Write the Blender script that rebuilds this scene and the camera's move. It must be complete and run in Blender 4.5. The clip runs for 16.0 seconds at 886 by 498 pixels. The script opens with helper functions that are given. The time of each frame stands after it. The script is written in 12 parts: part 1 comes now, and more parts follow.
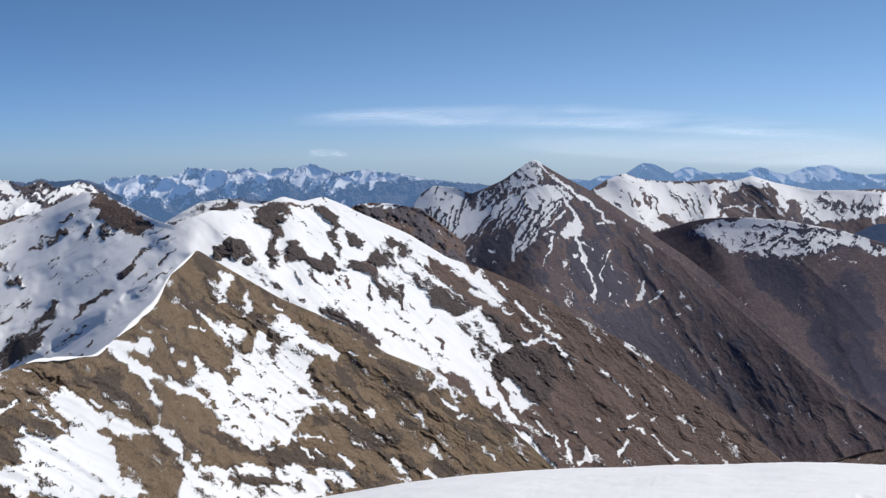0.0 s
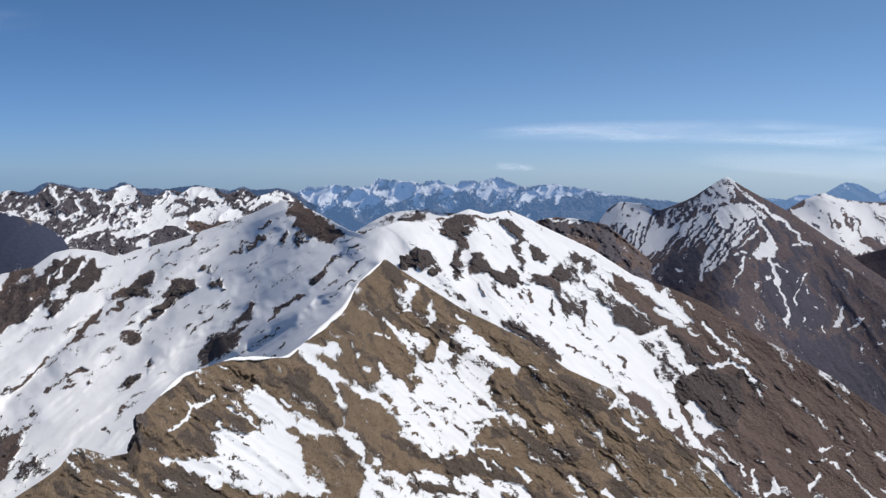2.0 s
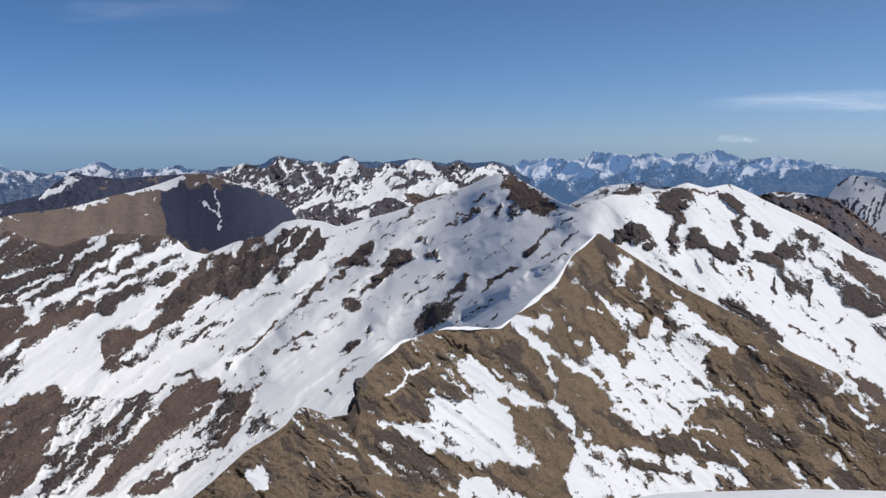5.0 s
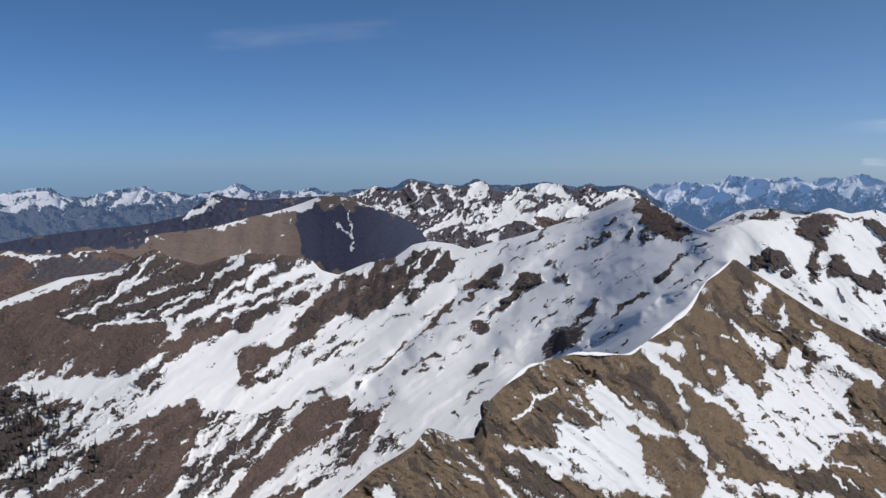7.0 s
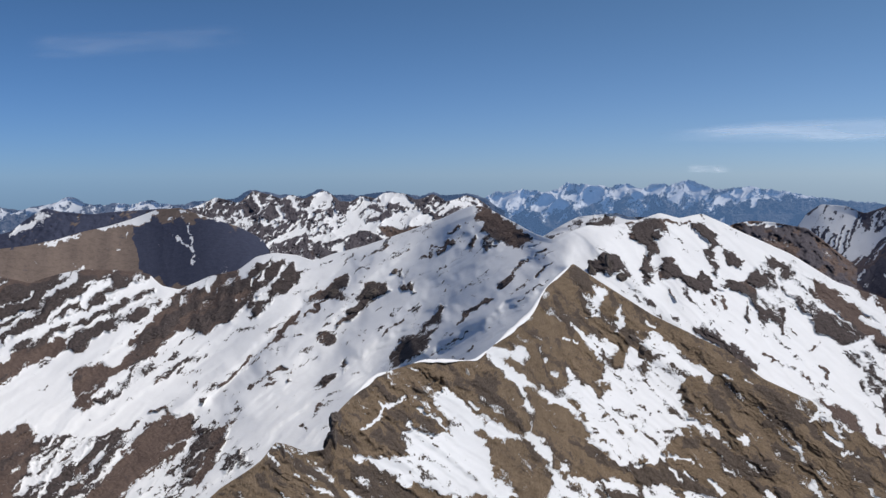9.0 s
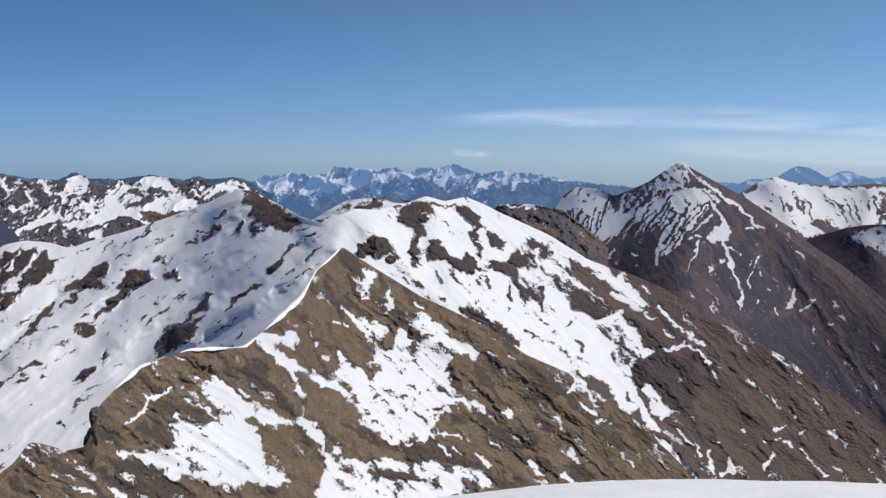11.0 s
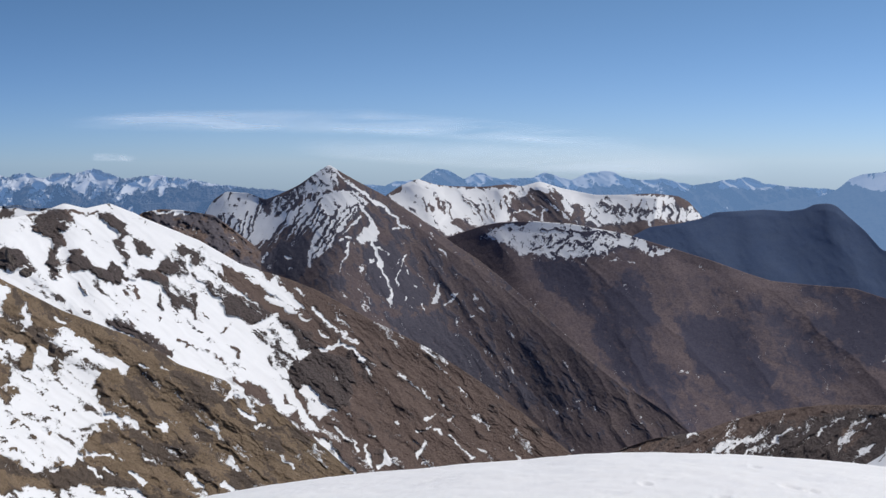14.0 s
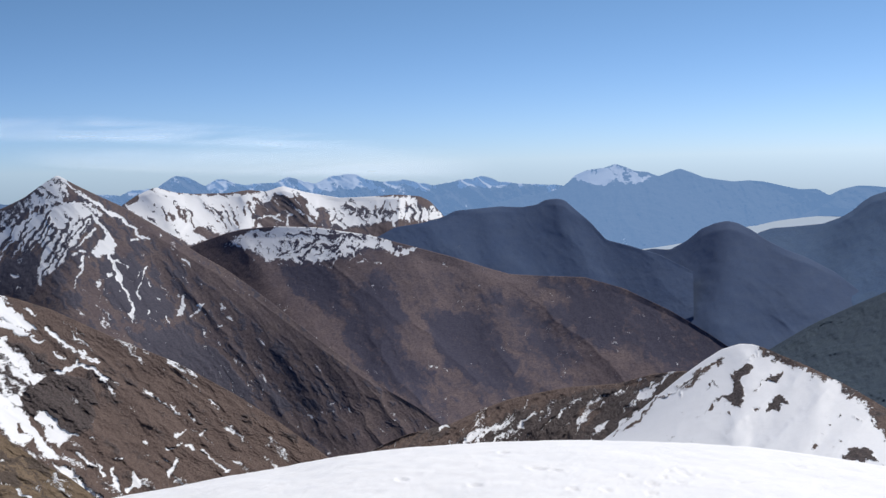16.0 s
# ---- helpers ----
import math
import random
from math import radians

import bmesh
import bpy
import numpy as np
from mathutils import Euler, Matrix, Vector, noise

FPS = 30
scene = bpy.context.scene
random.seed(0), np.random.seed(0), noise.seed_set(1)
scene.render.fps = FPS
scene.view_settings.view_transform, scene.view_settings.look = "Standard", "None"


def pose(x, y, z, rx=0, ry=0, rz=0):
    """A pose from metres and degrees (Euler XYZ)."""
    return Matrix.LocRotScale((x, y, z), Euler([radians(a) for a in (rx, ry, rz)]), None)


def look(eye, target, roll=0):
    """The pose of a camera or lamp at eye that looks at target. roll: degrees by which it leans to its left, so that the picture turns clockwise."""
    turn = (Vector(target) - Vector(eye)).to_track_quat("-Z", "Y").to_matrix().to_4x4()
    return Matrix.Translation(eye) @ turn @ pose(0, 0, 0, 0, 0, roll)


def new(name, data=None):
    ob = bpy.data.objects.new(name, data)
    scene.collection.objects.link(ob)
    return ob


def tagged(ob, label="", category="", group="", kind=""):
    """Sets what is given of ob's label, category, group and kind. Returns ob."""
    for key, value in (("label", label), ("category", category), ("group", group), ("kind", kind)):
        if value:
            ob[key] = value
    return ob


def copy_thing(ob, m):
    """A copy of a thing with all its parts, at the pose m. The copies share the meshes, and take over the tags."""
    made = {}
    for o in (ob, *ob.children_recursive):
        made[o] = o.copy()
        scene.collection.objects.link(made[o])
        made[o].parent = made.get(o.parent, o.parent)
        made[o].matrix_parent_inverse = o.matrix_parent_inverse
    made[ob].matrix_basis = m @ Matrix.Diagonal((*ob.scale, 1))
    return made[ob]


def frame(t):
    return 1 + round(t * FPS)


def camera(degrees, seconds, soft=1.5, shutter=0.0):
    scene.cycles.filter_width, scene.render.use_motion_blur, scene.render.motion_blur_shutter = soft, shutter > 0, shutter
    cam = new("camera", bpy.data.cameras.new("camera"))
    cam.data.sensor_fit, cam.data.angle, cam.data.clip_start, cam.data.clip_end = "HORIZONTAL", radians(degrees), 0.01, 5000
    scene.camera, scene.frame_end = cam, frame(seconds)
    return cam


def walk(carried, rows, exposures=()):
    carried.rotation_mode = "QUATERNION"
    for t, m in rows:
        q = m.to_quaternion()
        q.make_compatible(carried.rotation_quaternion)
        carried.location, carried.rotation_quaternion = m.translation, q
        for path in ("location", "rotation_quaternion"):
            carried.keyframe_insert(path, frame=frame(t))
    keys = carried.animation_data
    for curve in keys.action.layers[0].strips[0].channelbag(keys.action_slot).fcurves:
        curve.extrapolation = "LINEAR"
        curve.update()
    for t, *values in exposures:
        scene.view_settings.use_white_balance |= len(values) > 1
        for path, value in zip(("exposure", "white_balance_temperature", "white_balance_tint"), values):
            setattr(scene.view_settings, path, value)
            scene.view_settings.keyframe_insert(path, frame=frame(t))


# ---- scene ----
cam = camera(47.31, 16.0, soft=1.45)
# the camera turns on the spot: seconds, tilt, lean, bearing
TURN = [
    (0.0, 84.84, 0.40, 0.07),
    (0.5, 84.81, 0.54, 2.66),
    (1.0, 85.29, 0.25, 5.57),
    (1.5, 85.47, 0.11, 8.17),
    (2.0, 85.62, -0.55, 10.57),
    (2.5, 85.08, -0.32, 12.94),
    (3.0, 84.80, -0.30, 14.90),
    (3.5, 84.52, -0.49, 17.15),
    (4.0, 84.38, -0.23, 18.84),
    (4.5, 84.06, -0.47, 20.29),
    (5.0, 84.01, -0.30, 22.63),
    (5.2, 84.19, -0.17, 23.68),
    (7.3, 85.23, -0.40, 30.77),
    (7.5, 85.14, -0.36, 31.14),
    (8.0, 85.58, -0.20, 30.52),
    (8.5, 85.74, 0.09, 26.21),
    (9.0, 85.84, 0.17, 21.15),
    (9.2, 85.84, -0.01, 19.76),
    (11.3, 84.96, 0.04, 6.36),
    (11.5, 85.08, 0.09, 5.25),
    (12.0, 84.90, 0.22, 2.49),
    (12.5, 84.79, 0.21, -1.01),
    (13.0, 84.96, 0.20, -4.77),
    (13.5, 84.97, 0.43, -8.32),
    (14.0, 85.09, 0.22, -11.46),
    (14.5, 85.11, 0.65, -16.48),
    (15.0, 85.23, 1.90, -19.52),
    (15.5, 84.94, 1.97, -23.01),
    (16.0, 85.06, 1.67, -25.90),
]
EXPOSURES = [(0.0, -0.12), (2.5, -0.2), (5.0, -0.3), (8.0, -0.38), (9.0, -0.33), (11.5, -0.22), (13.0, -0.22), (14.0, -0.26), (15.0, -0.16), (16.0, -0.05)]
walk(cam, [(t, pose(0, 0, 0, tilt, lean, turn)) for t, tilt, lean, turn in TURN], EXPOSURES)

# ---------------------------------------------------------------- sky and sun
SUN_BEARING, SUN_HEIGHT = 76.0, 50.0
world = bpy.data.worlds.new("sky")
scene.world = world
world.use_nodes = True
wn, wl = world.node_tree.nodes, world.node_tree.links
wn.clear()
sky = wn.new("ShaderNodeTexSky")
sky.sky_type = "NISHITA"
sky.sun_disc = False
sky.sun_elevation, sky.sun_rotation = radians(SUN_HEIGHT), radians(SUN_BEARING)
sky.altitude, sky.air_density, sky.dust_density, sky.ozone_density = 3000, 0.85, 1.3, 2.6
back = wn.new("ShaderNodeBackground")
back.inputs["Strength"].default_value = 0.093
wout = wn.new("ShaderNodeOutputWorld")
air = wn.new("ShaderNodeMix")
air.data_type, air.blend_type = "RGBA", "MULTIPLY"
air.inputs["Factor"].default_value = 1.0
# the air is clearer and bluer overhead than along the skyline
place = wn.new("ShaderNodeTexCoord")
axes = wn.new("ShaderNodeSeparateXYZ")
height = wn.new("ShaderNodeMapRange")
height.interpolation_type = "SMOOTHSTEP"
height.inputs["From Min"].default_value, height.inputs["From Max"].default_value = -0.05, 0.2
tint = wn.new("ShaderNodeMix")
tint.data_type = "RGBA"
tint.inputs[6].default_value = (0.745, 0.888, 1.245, 1)
tint.inputs[7].default_value = (0.735, 0.92, 1.045, 1)
wl.new(place.outputs["Generated"], axes.inputs[0])
wl.new(axes.outputs["Z"], height.inputs["Value"])
wl.new(height.outputs[0], tint.inputs["Factor"])
wl.new(tint.outputs[2], air.inputs[7])
wl.new(sky.outputs["Color"], air.inputs[6])
side = wn.new("ShaderNodeMapRange")
side.interpolation_type = "SMOOTHSTEP"
side.inputs["From Min"].default_value, side.inputs["From Max"].default_value = -0.85, 0.25
wl.new(axes.outputs["X"], side.inputs["Value"])
veil = wn.new("ShaderNodeMix")
veil.data_type = "RGBA"
veil.inputs[6].default_value = (0.63, 0.765, 0.885, 1)
veil.inputs[7].default_value = (1.13, 1.1, 1.055, 1)
wl.new(side.outputs[0], veil.inputs["Factor"])
glare = wn.new("ShaderNodeMix")
glare.data_type, glare.blend_type = "RGBA", "MULTIPLY"
glare.inputs["Factor"].default_value = 1.0
wl.new(air.outputs[2], glare.inputs[6])
wl.new(veil.outputs[2], glare.inputs[7])
wl.new(glare.outputs[2], back.inputs["Color"])
wl.new(back.outputs["Background"], wout.inputs["Surface"])

sun = new("sun", bpy.data.lights.new("sun", "SUN"))
sun.data.energy, sun.data.angle, sun.data.color = 4.2, radians(0.53), (1.0, 0.93, 0.83)
sun_from = Vector((math.sin(radians(SUN_BEARING)) * math.cos(radians(SUN_HEIGHT)), math.cos(radians(SUN_BEARING)) * math.cos(radians(SUN_HEIGHT)), math.sin(radians(SUN_HEIGHT))))
sun.matrix_world = look(sun_from * 1000, (0, 0, 0))

# ---------------------------------------------------------------- materials
class Nodes:
    """Short hand for building a node material."""

    def __init__(self, name):
        self.mat = bpy.data.materials.new(name)
        self.mat.use_nodes = True
        self.tree = self.mat.node_tree
        self.tree.nodes.clear()
        self.out = self.tree.nodes.new("ShaderNodeOutputMaterial")

    def add(self, kind, **values):
        node = self.tree.nodes.new(kind)
        for key, value in values.items():
            node.inputs[key.replace("_", " ")].default_value = value
        return node

    def link(self, a, b):
        self.tree.links.new(a, b)

    def noise(self, scale, detail=4.0, rough=0.55, stretch=(1, 1, 1)):
        place = self.add("ShaderNodeTexCoord")
        mapping = self.add("ShaderNodeMapping")
        mapping.inputs["Scale"].default_value = stretch
        tex = self.add("ShaderNodeTexNoise", Scale=scale, Detail=detail, Roughness=rough)
        self.link(place.outputs["Object"], mapping.inputs["Vector"])
        self.link(mapping.outputs["Vector"], tex.inputs["Vector"])
        return tex.outputs["Fac"]

    def math(self, op, a, b=0.0, c=0.0, clamp=False):
        node = self.add("ShaderNodeMath")
        node.operation, node.use_clamp = op, clamp
        for i, v in enumerate((a, b, c)):
            if isinstance(v, (int, float)):
                node.inputs[i].default_value = v
            else:
                self.link(v, node.inputs[i])
        return node.outputs[0]

    def span(self, value, lo, hi, to_lo=0.0, to_hi=1.0):
        node = self.add("ShaderNodeMapRange")
        for key, v in (("From Min", lo), ("From Max", hi), ("To Min", to_lo), ("To Max", to_hi)):
            node.inputs[key].default_value = v
        self.link(value, node.inputs["Value"])
        return node.outputs["Result"]

    def mix(self, fac, a, b):
        node = self.add("ShaderNodeMix")
        node.data_type = "RGBA"
        if isinstance(fac, (int, float)):
            node.inputs["Factor"].default_value = fac
        else:
            self.link(fac, node.inputs["Factor"])
        for key, v in ((6, a), (7, b)):
            if isinstance(v, tuple):
                node.inputs[key].default_value = (*v, 1)
            else:
                self.link(v, node.inputs[key])
        return node.outputs[2]

    def field(self, name):
        node = self.add("ShaderNodeAttribute")
        node.attribute_name = name
        return node.outputs["Fac"]


def mountain_material(name, grain, grass, dry, rock, dark_rock, haze=None, glow=0.0, bump_height=0.8, blend=0.15, blotch=0.85, snow=(0.82, 0.84, 0.88)):
    """Ground cover of a mountain: snow, dry grass and rock where the fields of the mesh say so. grain: the size of its tufts in metres."""
    m = Nodes(name)
    fine = m.noise(1 / grain, 5, 0.62)
    broad = m.noise(0.12 / grain, 5, 0.6)
    speck = m.noise(3.1 / grain, 3, 0.6)
    turf = m.mix(m.span(broad, 0.35, 0.65), grass, dry)
    turf = m.mix(m.span(fine, 0.46, 0.62, 0, blotch), turf, tuple(c * 0.42 for c in grass))
    turf = m.mix(m.span(speck, 0.5, 0.66, 0, 0.4), turf, tuple(c * 1.35 for c in dry))
    stone = m.mix(m.span(fine, 0.36, 0.62), dark_rock, rock)
    stone = m.mix(m.span(speck, 0.52, 0.7, 0, 0.4), stone, tuple(c * 1.45 for c in rock))
    rocky = m.span(m.math("ADD", m.field("rock"), m.math("MULTIPLY_ADD", fine, 1.2, -0.6)), 0.03 - blend, 0.03 + blend)
    bare = m.mix(rocky, turf, stone)
    cover = m.math("ADD", m.field("snow"), m.math("MULTIPLY_ADD", fine, 1.2, -0.6))
    cover = m.math("ADD", cover, m.math("MULTIPLY_ADD", speck, 1.1, -0.55))
    snowy = m.span(cover, -0.05, 0.07)
    white = m.mix(m.span(broad, 0.3, 0.7), snow, tuple(c * 0.95 for c in snow))
    colour = m.mix(snowy, bare, white)
    bump = m.add("ShaderNodeBump", Strength=0.9, Distance=grain * bump_height)
    height = m.math("ADD", m.math("MULTIPLY", fine, m.span(snowy, 0, 1, 1.0, 0.05)), m.math("MULTIPLY", snowy, 0.12))
    m.link(height, bump.inputs["Height"])
    bsdf = m.add("ShaderNodeBsdfPrincipled")
    bsdf.inputs["Specular IOR Level"].default_value = 0.2
    m.link(colour, bsdf.inputs["Base Color"])
    m.link(m.span(snowy, 0, 1, 0.95, 0.6), bsdf.inputs["Roughness"])
    m.link(bump.outputs["Normal"], bsdf.inputs["Normal"])
    # distance haze, put in as a bluish emission mixed over the ground cover
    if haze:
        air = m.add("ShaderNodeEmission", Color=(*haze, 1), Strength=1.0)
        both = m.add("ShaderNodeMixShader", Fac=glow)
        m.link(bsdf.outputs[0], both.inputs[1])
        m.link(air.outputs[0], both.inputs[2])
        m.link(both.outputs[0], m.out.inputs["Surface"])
    else:
        m.link(bsdf.outputs[0], m.out.inputs["Surface"])
    return m.mat

# ---------------------------------------------------------------- land forms
def lattice(ix, iy, iz, seed):
    h = (ix * 374761393 + iy * 668265263 + iz * 2147483647 + seed * 974711) & 0xFFFFFFFF
    h = ((h ^ (h >> 13)) * 1274126177) & 0xFFFFFFFF
    h ^= h >> 16
    return (h & 0xFFFF) / 32767.5 - 1.0


def value_noise(x, y, seed):
    """Smooth noise from -1 to 1 in the plane."""
    xi, yi = np.floor(x), np.floor(y)
    fx, fy = x - xi, y - yi
    ix, iy = xi.astype(np.int64), yi.astype(np.int64)
    fx, fy = fx * fx * fx * (fx * (fx * 6 - 15) + 10), fy * fy * fy * (fy * (fy * 6 - 15) + 10)
    a, b = lattice(ix, iy, 7, seed), lattice(ix + 1, iy, 7, seed)
    c, d = lattice(ix, iy + 1, 7, seed), lattice(ix + 1, iy + 1, 7, seed)
    return (a + (b - a) * fx) * (1 - fy) + (c + (d - c) * fx) * fy


def fractal(x, y, seed, octaves=5, gain=0.5):
    total, amp = 0.0, 1.0
    for k in range(octaves):
        total = total + amp * value_noise(x * 2.03**k + 17.3 * k, y * 2.03**k - 9.1 * k, seed + k)
        amp *= gain
    return total


def ridged(x, y, seed, octaves=5, gain=0.5):
    total, amp, weight = 0.0, 1.0, 1.0
    for k in range(octaves):
        n = 1 - np.abs(value_noise(x * 2.07**k + 5.7 * k, y * 2.07**k + 3.1 * k, seed + k))
        n = n * n
        total = total + amp * n * weight
        weight = np.clip(n * 1.6, 0, 1)
        amp *= gain
    return total - 1.0


def smooth(f, width):
    """f rounded off over that many of its steps."""
    n = int(width * 2) + 1
    k = np.exp(-((np.arange(-n, n + 1) / max(width, 0.3)) ** 2))
    return np.convolve(np.pad(f, n, mode="edge"), k / k.sum(), mode="valid")


def along(line, a):
    """Distance and height of a ridge line, given by bearing, distance, height, at the bearings a."""
    line = np.array(line)
    r = smooth(np.interp(a, line[:, 0], line[:, 1]), 1.8 / (a[1] - a[0]))
    angle = np.interp(a, line[:, 0], np.degrees(np.arctan2(line[:, 2], line[:, 1])))
    return r, r * np.tan(np.radians(smooth(angle, 0.14 / (a[1] - a[0]))))


def basin(r, a):
    """Height of the valley floors at the distance r and the bearing a."""
    return np.interp(r, [0, 60, 130, 420, 900, 1500, 3000, 4000, 4700, 4950], [-12, -80, -200, -340, -450, -600, -700, -600, -350, -220])


def stroke_distance(a, p, pts):
    """Distance to a broken line over bearing and slope angle."""
    best = np.full(a.shape, 1e9)
    for (ax, ap), (bx, bp) in zip(pts[:-1], pts[1:]):
        dx, dp = bx - ax, bp - ap
        t = np.clip(((a - ax) * dx + (p - ap) * dp) / max(dx * dx + dp * dp, 1e-9), 0, 1)
        best = np.minimum(best, np.hypot(a - ax - t * dx, p - ap - t * dp))
    return best


def patch_distance(a, p, pts):
    """The same to a closed outline, negative inside."""
    ring = [*pts, pts[0]]
    inside = np.zeros(a.shape, bool)
    for (ax, ap), (bx, bp) in zip(ring[:-1], ring[1:]):
        if ap != bp:
            inside ^= ((ap > p) != (bp > p)) & (a < (bx - ax) * (p - ap) / (bp - ap) + ax)
    d = stroke_distance(a, p, ring)
    return np.where(inside, -d, d)


def quad_faces(rows, cols):
    i = np.arange(rows - 1)[:, None] * cols + np.arange(cols - 1)[None, :]
    return np.stack([i, i + 1, i + cols + 1, i + cols], axis=-1).reshape(-1, 4)


def grid_mesh(name, xyz, material, fields=None, flip=False):
    """One smooth mesh from a grid of places."""
    rows, cols = xyz.shape[:2]
    faces = quad_faces(rows, cols)
    if flip:
        faces = faces[:, ::-1]
    mesh = bpy.data.meshes.new(name)
    mesh.vertices.add(rows * cols)
    mesh.vertices.foreach_set("co", xyz.reshape(-1).astype(np.float32))
    mesh.loops.add(faces.size)
    mesh.loops.foreach_set("vertex_index", faces.reshape(-1).astype(np.int32))
    mesh.polygons.add(len(faces))
    mesh.polygons.foreach_set("loop_start", np.arange(0, faces.size, 4, dtype=np.int32))
    mesh.polygons.foreach_set("use_smooth", np.ones(len(faces), bool))
    for key, value in (fields or {}).items():
        layer = mesh.attributes.new(key, "FLOAT", "POINT")
        layer.data.foreach_set("value", value.reshape(-1).astype(np.float32))
    mesh.update(calc_edges=True)
    mesh.materials.append(material)
    return mesh


def cover(features, kind, value, width, soft, *places):
    """Adds a patch (width 0) or a streak of snow, rock or relief to what lies on a mountain."""
    features.append((kind, value, width, soft, places))


SURFACES = {}


def spot(lines, bearing, angle):
    """The place on a mountain at a bearing and a slope angle."""
    bearings, p, xyz = SURFACES[id(lines)]
    c = int(np.clip(round((bearing - bearings[0]) / (bearings[1] - bearings[0])), 0, len(bearings) - 1))
    k = int(np.clip(np.searchsorted(p[:, c], angle), 1, len(p) - 1))
    f = float(np.clip((angle - p[k - 1, c]) / (p[k, c] - p[k - 1, c]), 0, 1))
    return Vector(xyz[k - 1, c] * (1 - f) + xyz[k, c] * f)


def mountain(name, lines, material, features=(), step=0.06, relief=10.0, size=2.0, bend=1.0, snow=0.0, rock=-0.3, snow_rough=0.5, wander=0.16, grain=0.7, jag=0.0, flow=(-40, -40, 0), long=2.5, seed=1, fade=0.05, gain=0.55, fine=0.16, detail=1.0, runnel=0.25, speck=0.2, stones=0.0, flecks=0.0, drift=0.0, shard=0.2, comb=0.36):
    """A mountain face lofted from its foot to its crest, with relief, ribs and gullies, snow and rock, and its far side.
    features: (kind, value, width, soft, places over bearing and slope angle). size, grain: degrees of bearing that the
    largest ribs and snow patches span. flow: the lean of the ribs before and after a bearing."""
    foot, crest = lines[0], lines[-1]
    a0, a1 = max(foot[0][0], crest[0][0]), min(foot[-1][0], crest[-1][0])
    bearings = np.arange(a0, a1 + step, step)
    rf, zf = along(foot, bearings)
    rc, zc = along(crest, bearings)
    pf, pc = np.degrees(np.arctan2(zf, rf)), np.degrees(np.arctan2(zc, rc))
    pc = pc + jag * fractal(bearings * 2.2, bearings * 0 + seed, seed + 40, 5, 0.7)
    pc = np.maximum(pc, pf + 0.1)
    count = int(min(420, max(24, (pc - pf).max() / step)))
    v = np.linspace(0, 1, count)[:, None]
    a = np.broadcast_to(bearings[None, :], (count, len(bearings)))
    p = pf + (pc - pf) * v
    broad = max(1.0, min(2.0 / step, len(bearings) / 8))
    low, high = smooth(pf, broad), smooth(pc, broad)
    v_real, v = v, np.clip((p - low) / (high - low), -0.2, 1.15)
    r = rf + (rc - rf) * v
    if len(lines) == 3:
        rm, zm = along(lines[1], bearings)
        vm = smooth(np.clip((np.degrees(np.arctan2(zm, rm)) - low) / (high - low), 0.08, 0.92), 1.6 / step)
        r = np.where(v < vm, rf + (rm - rf) * v / vm, rm + (rc - rm) * (v - vm) / (1 - vm))
        for _ in range(30):
            r[1:-1] = (r[:-2] + 2 * r[1:-1] + r[2:]) / 4
    v = v_real
    taper = np.clip((1 - v) / fade, 0, 1) * np.clip(v / 0.03, 0, 1)
    warp = wander * fractal(a * 1.7, p * 1.7, seed + 20, 6, 0.66), wander * fractal(a * 1.7 + 40, p * 1.7, seed + 30, 6, 0.66)
    aw, pw = a + warp[0], p + warp[1]
    ab, pb = a + 0.15 * fractal(a * 0.8, p * 0.8, seed + 25, 3), p + 0.15 * fractal(a * 0.8 + 9, p * 0.8, seed + 35, 3)

    def grain_fields(lean, k):
        c, d = math.cos(radians(lean)), math.sin(radians(lean))
        u, w = (aw * c + pw * d) / long, pw * c - aw * d
        ub, wb = (ab * c + pb * d) / long, pb * c - ab * d
        ribs = ridged(wb / size, ub / size, seed + k, 2, gain)
        folds = ridged(wb / size, ub / size, seed + k, 6, gain) - ribs + 0.4 * fractal(w / size * 3, u / size * 5, seed + 9 + k, 4, 0.6)
        spots = fractal(w / grain, u / grain, seed + 60 + k, 6, 0.62)
        crags = fractal(w / grain * 0.8, u / grain, seed + 80 + k, 6, 0.68)
        peb = fractal(w / speck, u / speck, seed + 90 + k, 3, 0.6)
        runs = ridged(w / size * 4.5, u / size * 2.2, seed + 15 + k, 3, 0.6)
        drifts = fractal(wb / 0.75, ub * long / 6.0, seed + 70 + k, 3, 0.55) + 0.08 * fractal(w / 0.3, u * long / 2.0, seed + 75 + k, 3, 0.5)
        shards = fractal(w / shard, u * long / (3.5 * shard), seed + 85 + k, 4, 0.6)
        return ribs, spots, crags, folds + runnel * runs, peb, drifts, shards

    first = grain_fields(flow[0], 0)
    if flow[0] != flow[1]:
        second = grain_fields(flow[1], 3)
        share = np.clip((a - flow[2]) / 4 + 0.5, 0, 1)
        first = [f + (g - f) * share for f, g in zip(first, second)]
    ribs, spots, crags, folds, peb, drifts, shards = first
    lift = relief * ribs
    white, stone = np.full(a.shape, float(snow)), np.full(a.shape, float(rock))
    for kind, value, width, soft, pts in features:
        xs, ys = [q[0] for q in pts], [q[1] for q in pts]
        m = abs(width) * (4 if kind == "rib" else 1) + 3 * soft + 1.2
        c0, c1 = np.searchsorted(bearings, [min(xs) - m, max(xs) + m])
        if c1 <= c0:
            continue
        aa, pp = (ab[:, c0:c1], pb[:, c0:c1]) if kind == "rib" else (aw[:, c0:c1], pw[:, c0:c1])
        d = patch_distance(aa, pp, pts) if width == 0 else stroke_distance(aa, pp, pts) - width
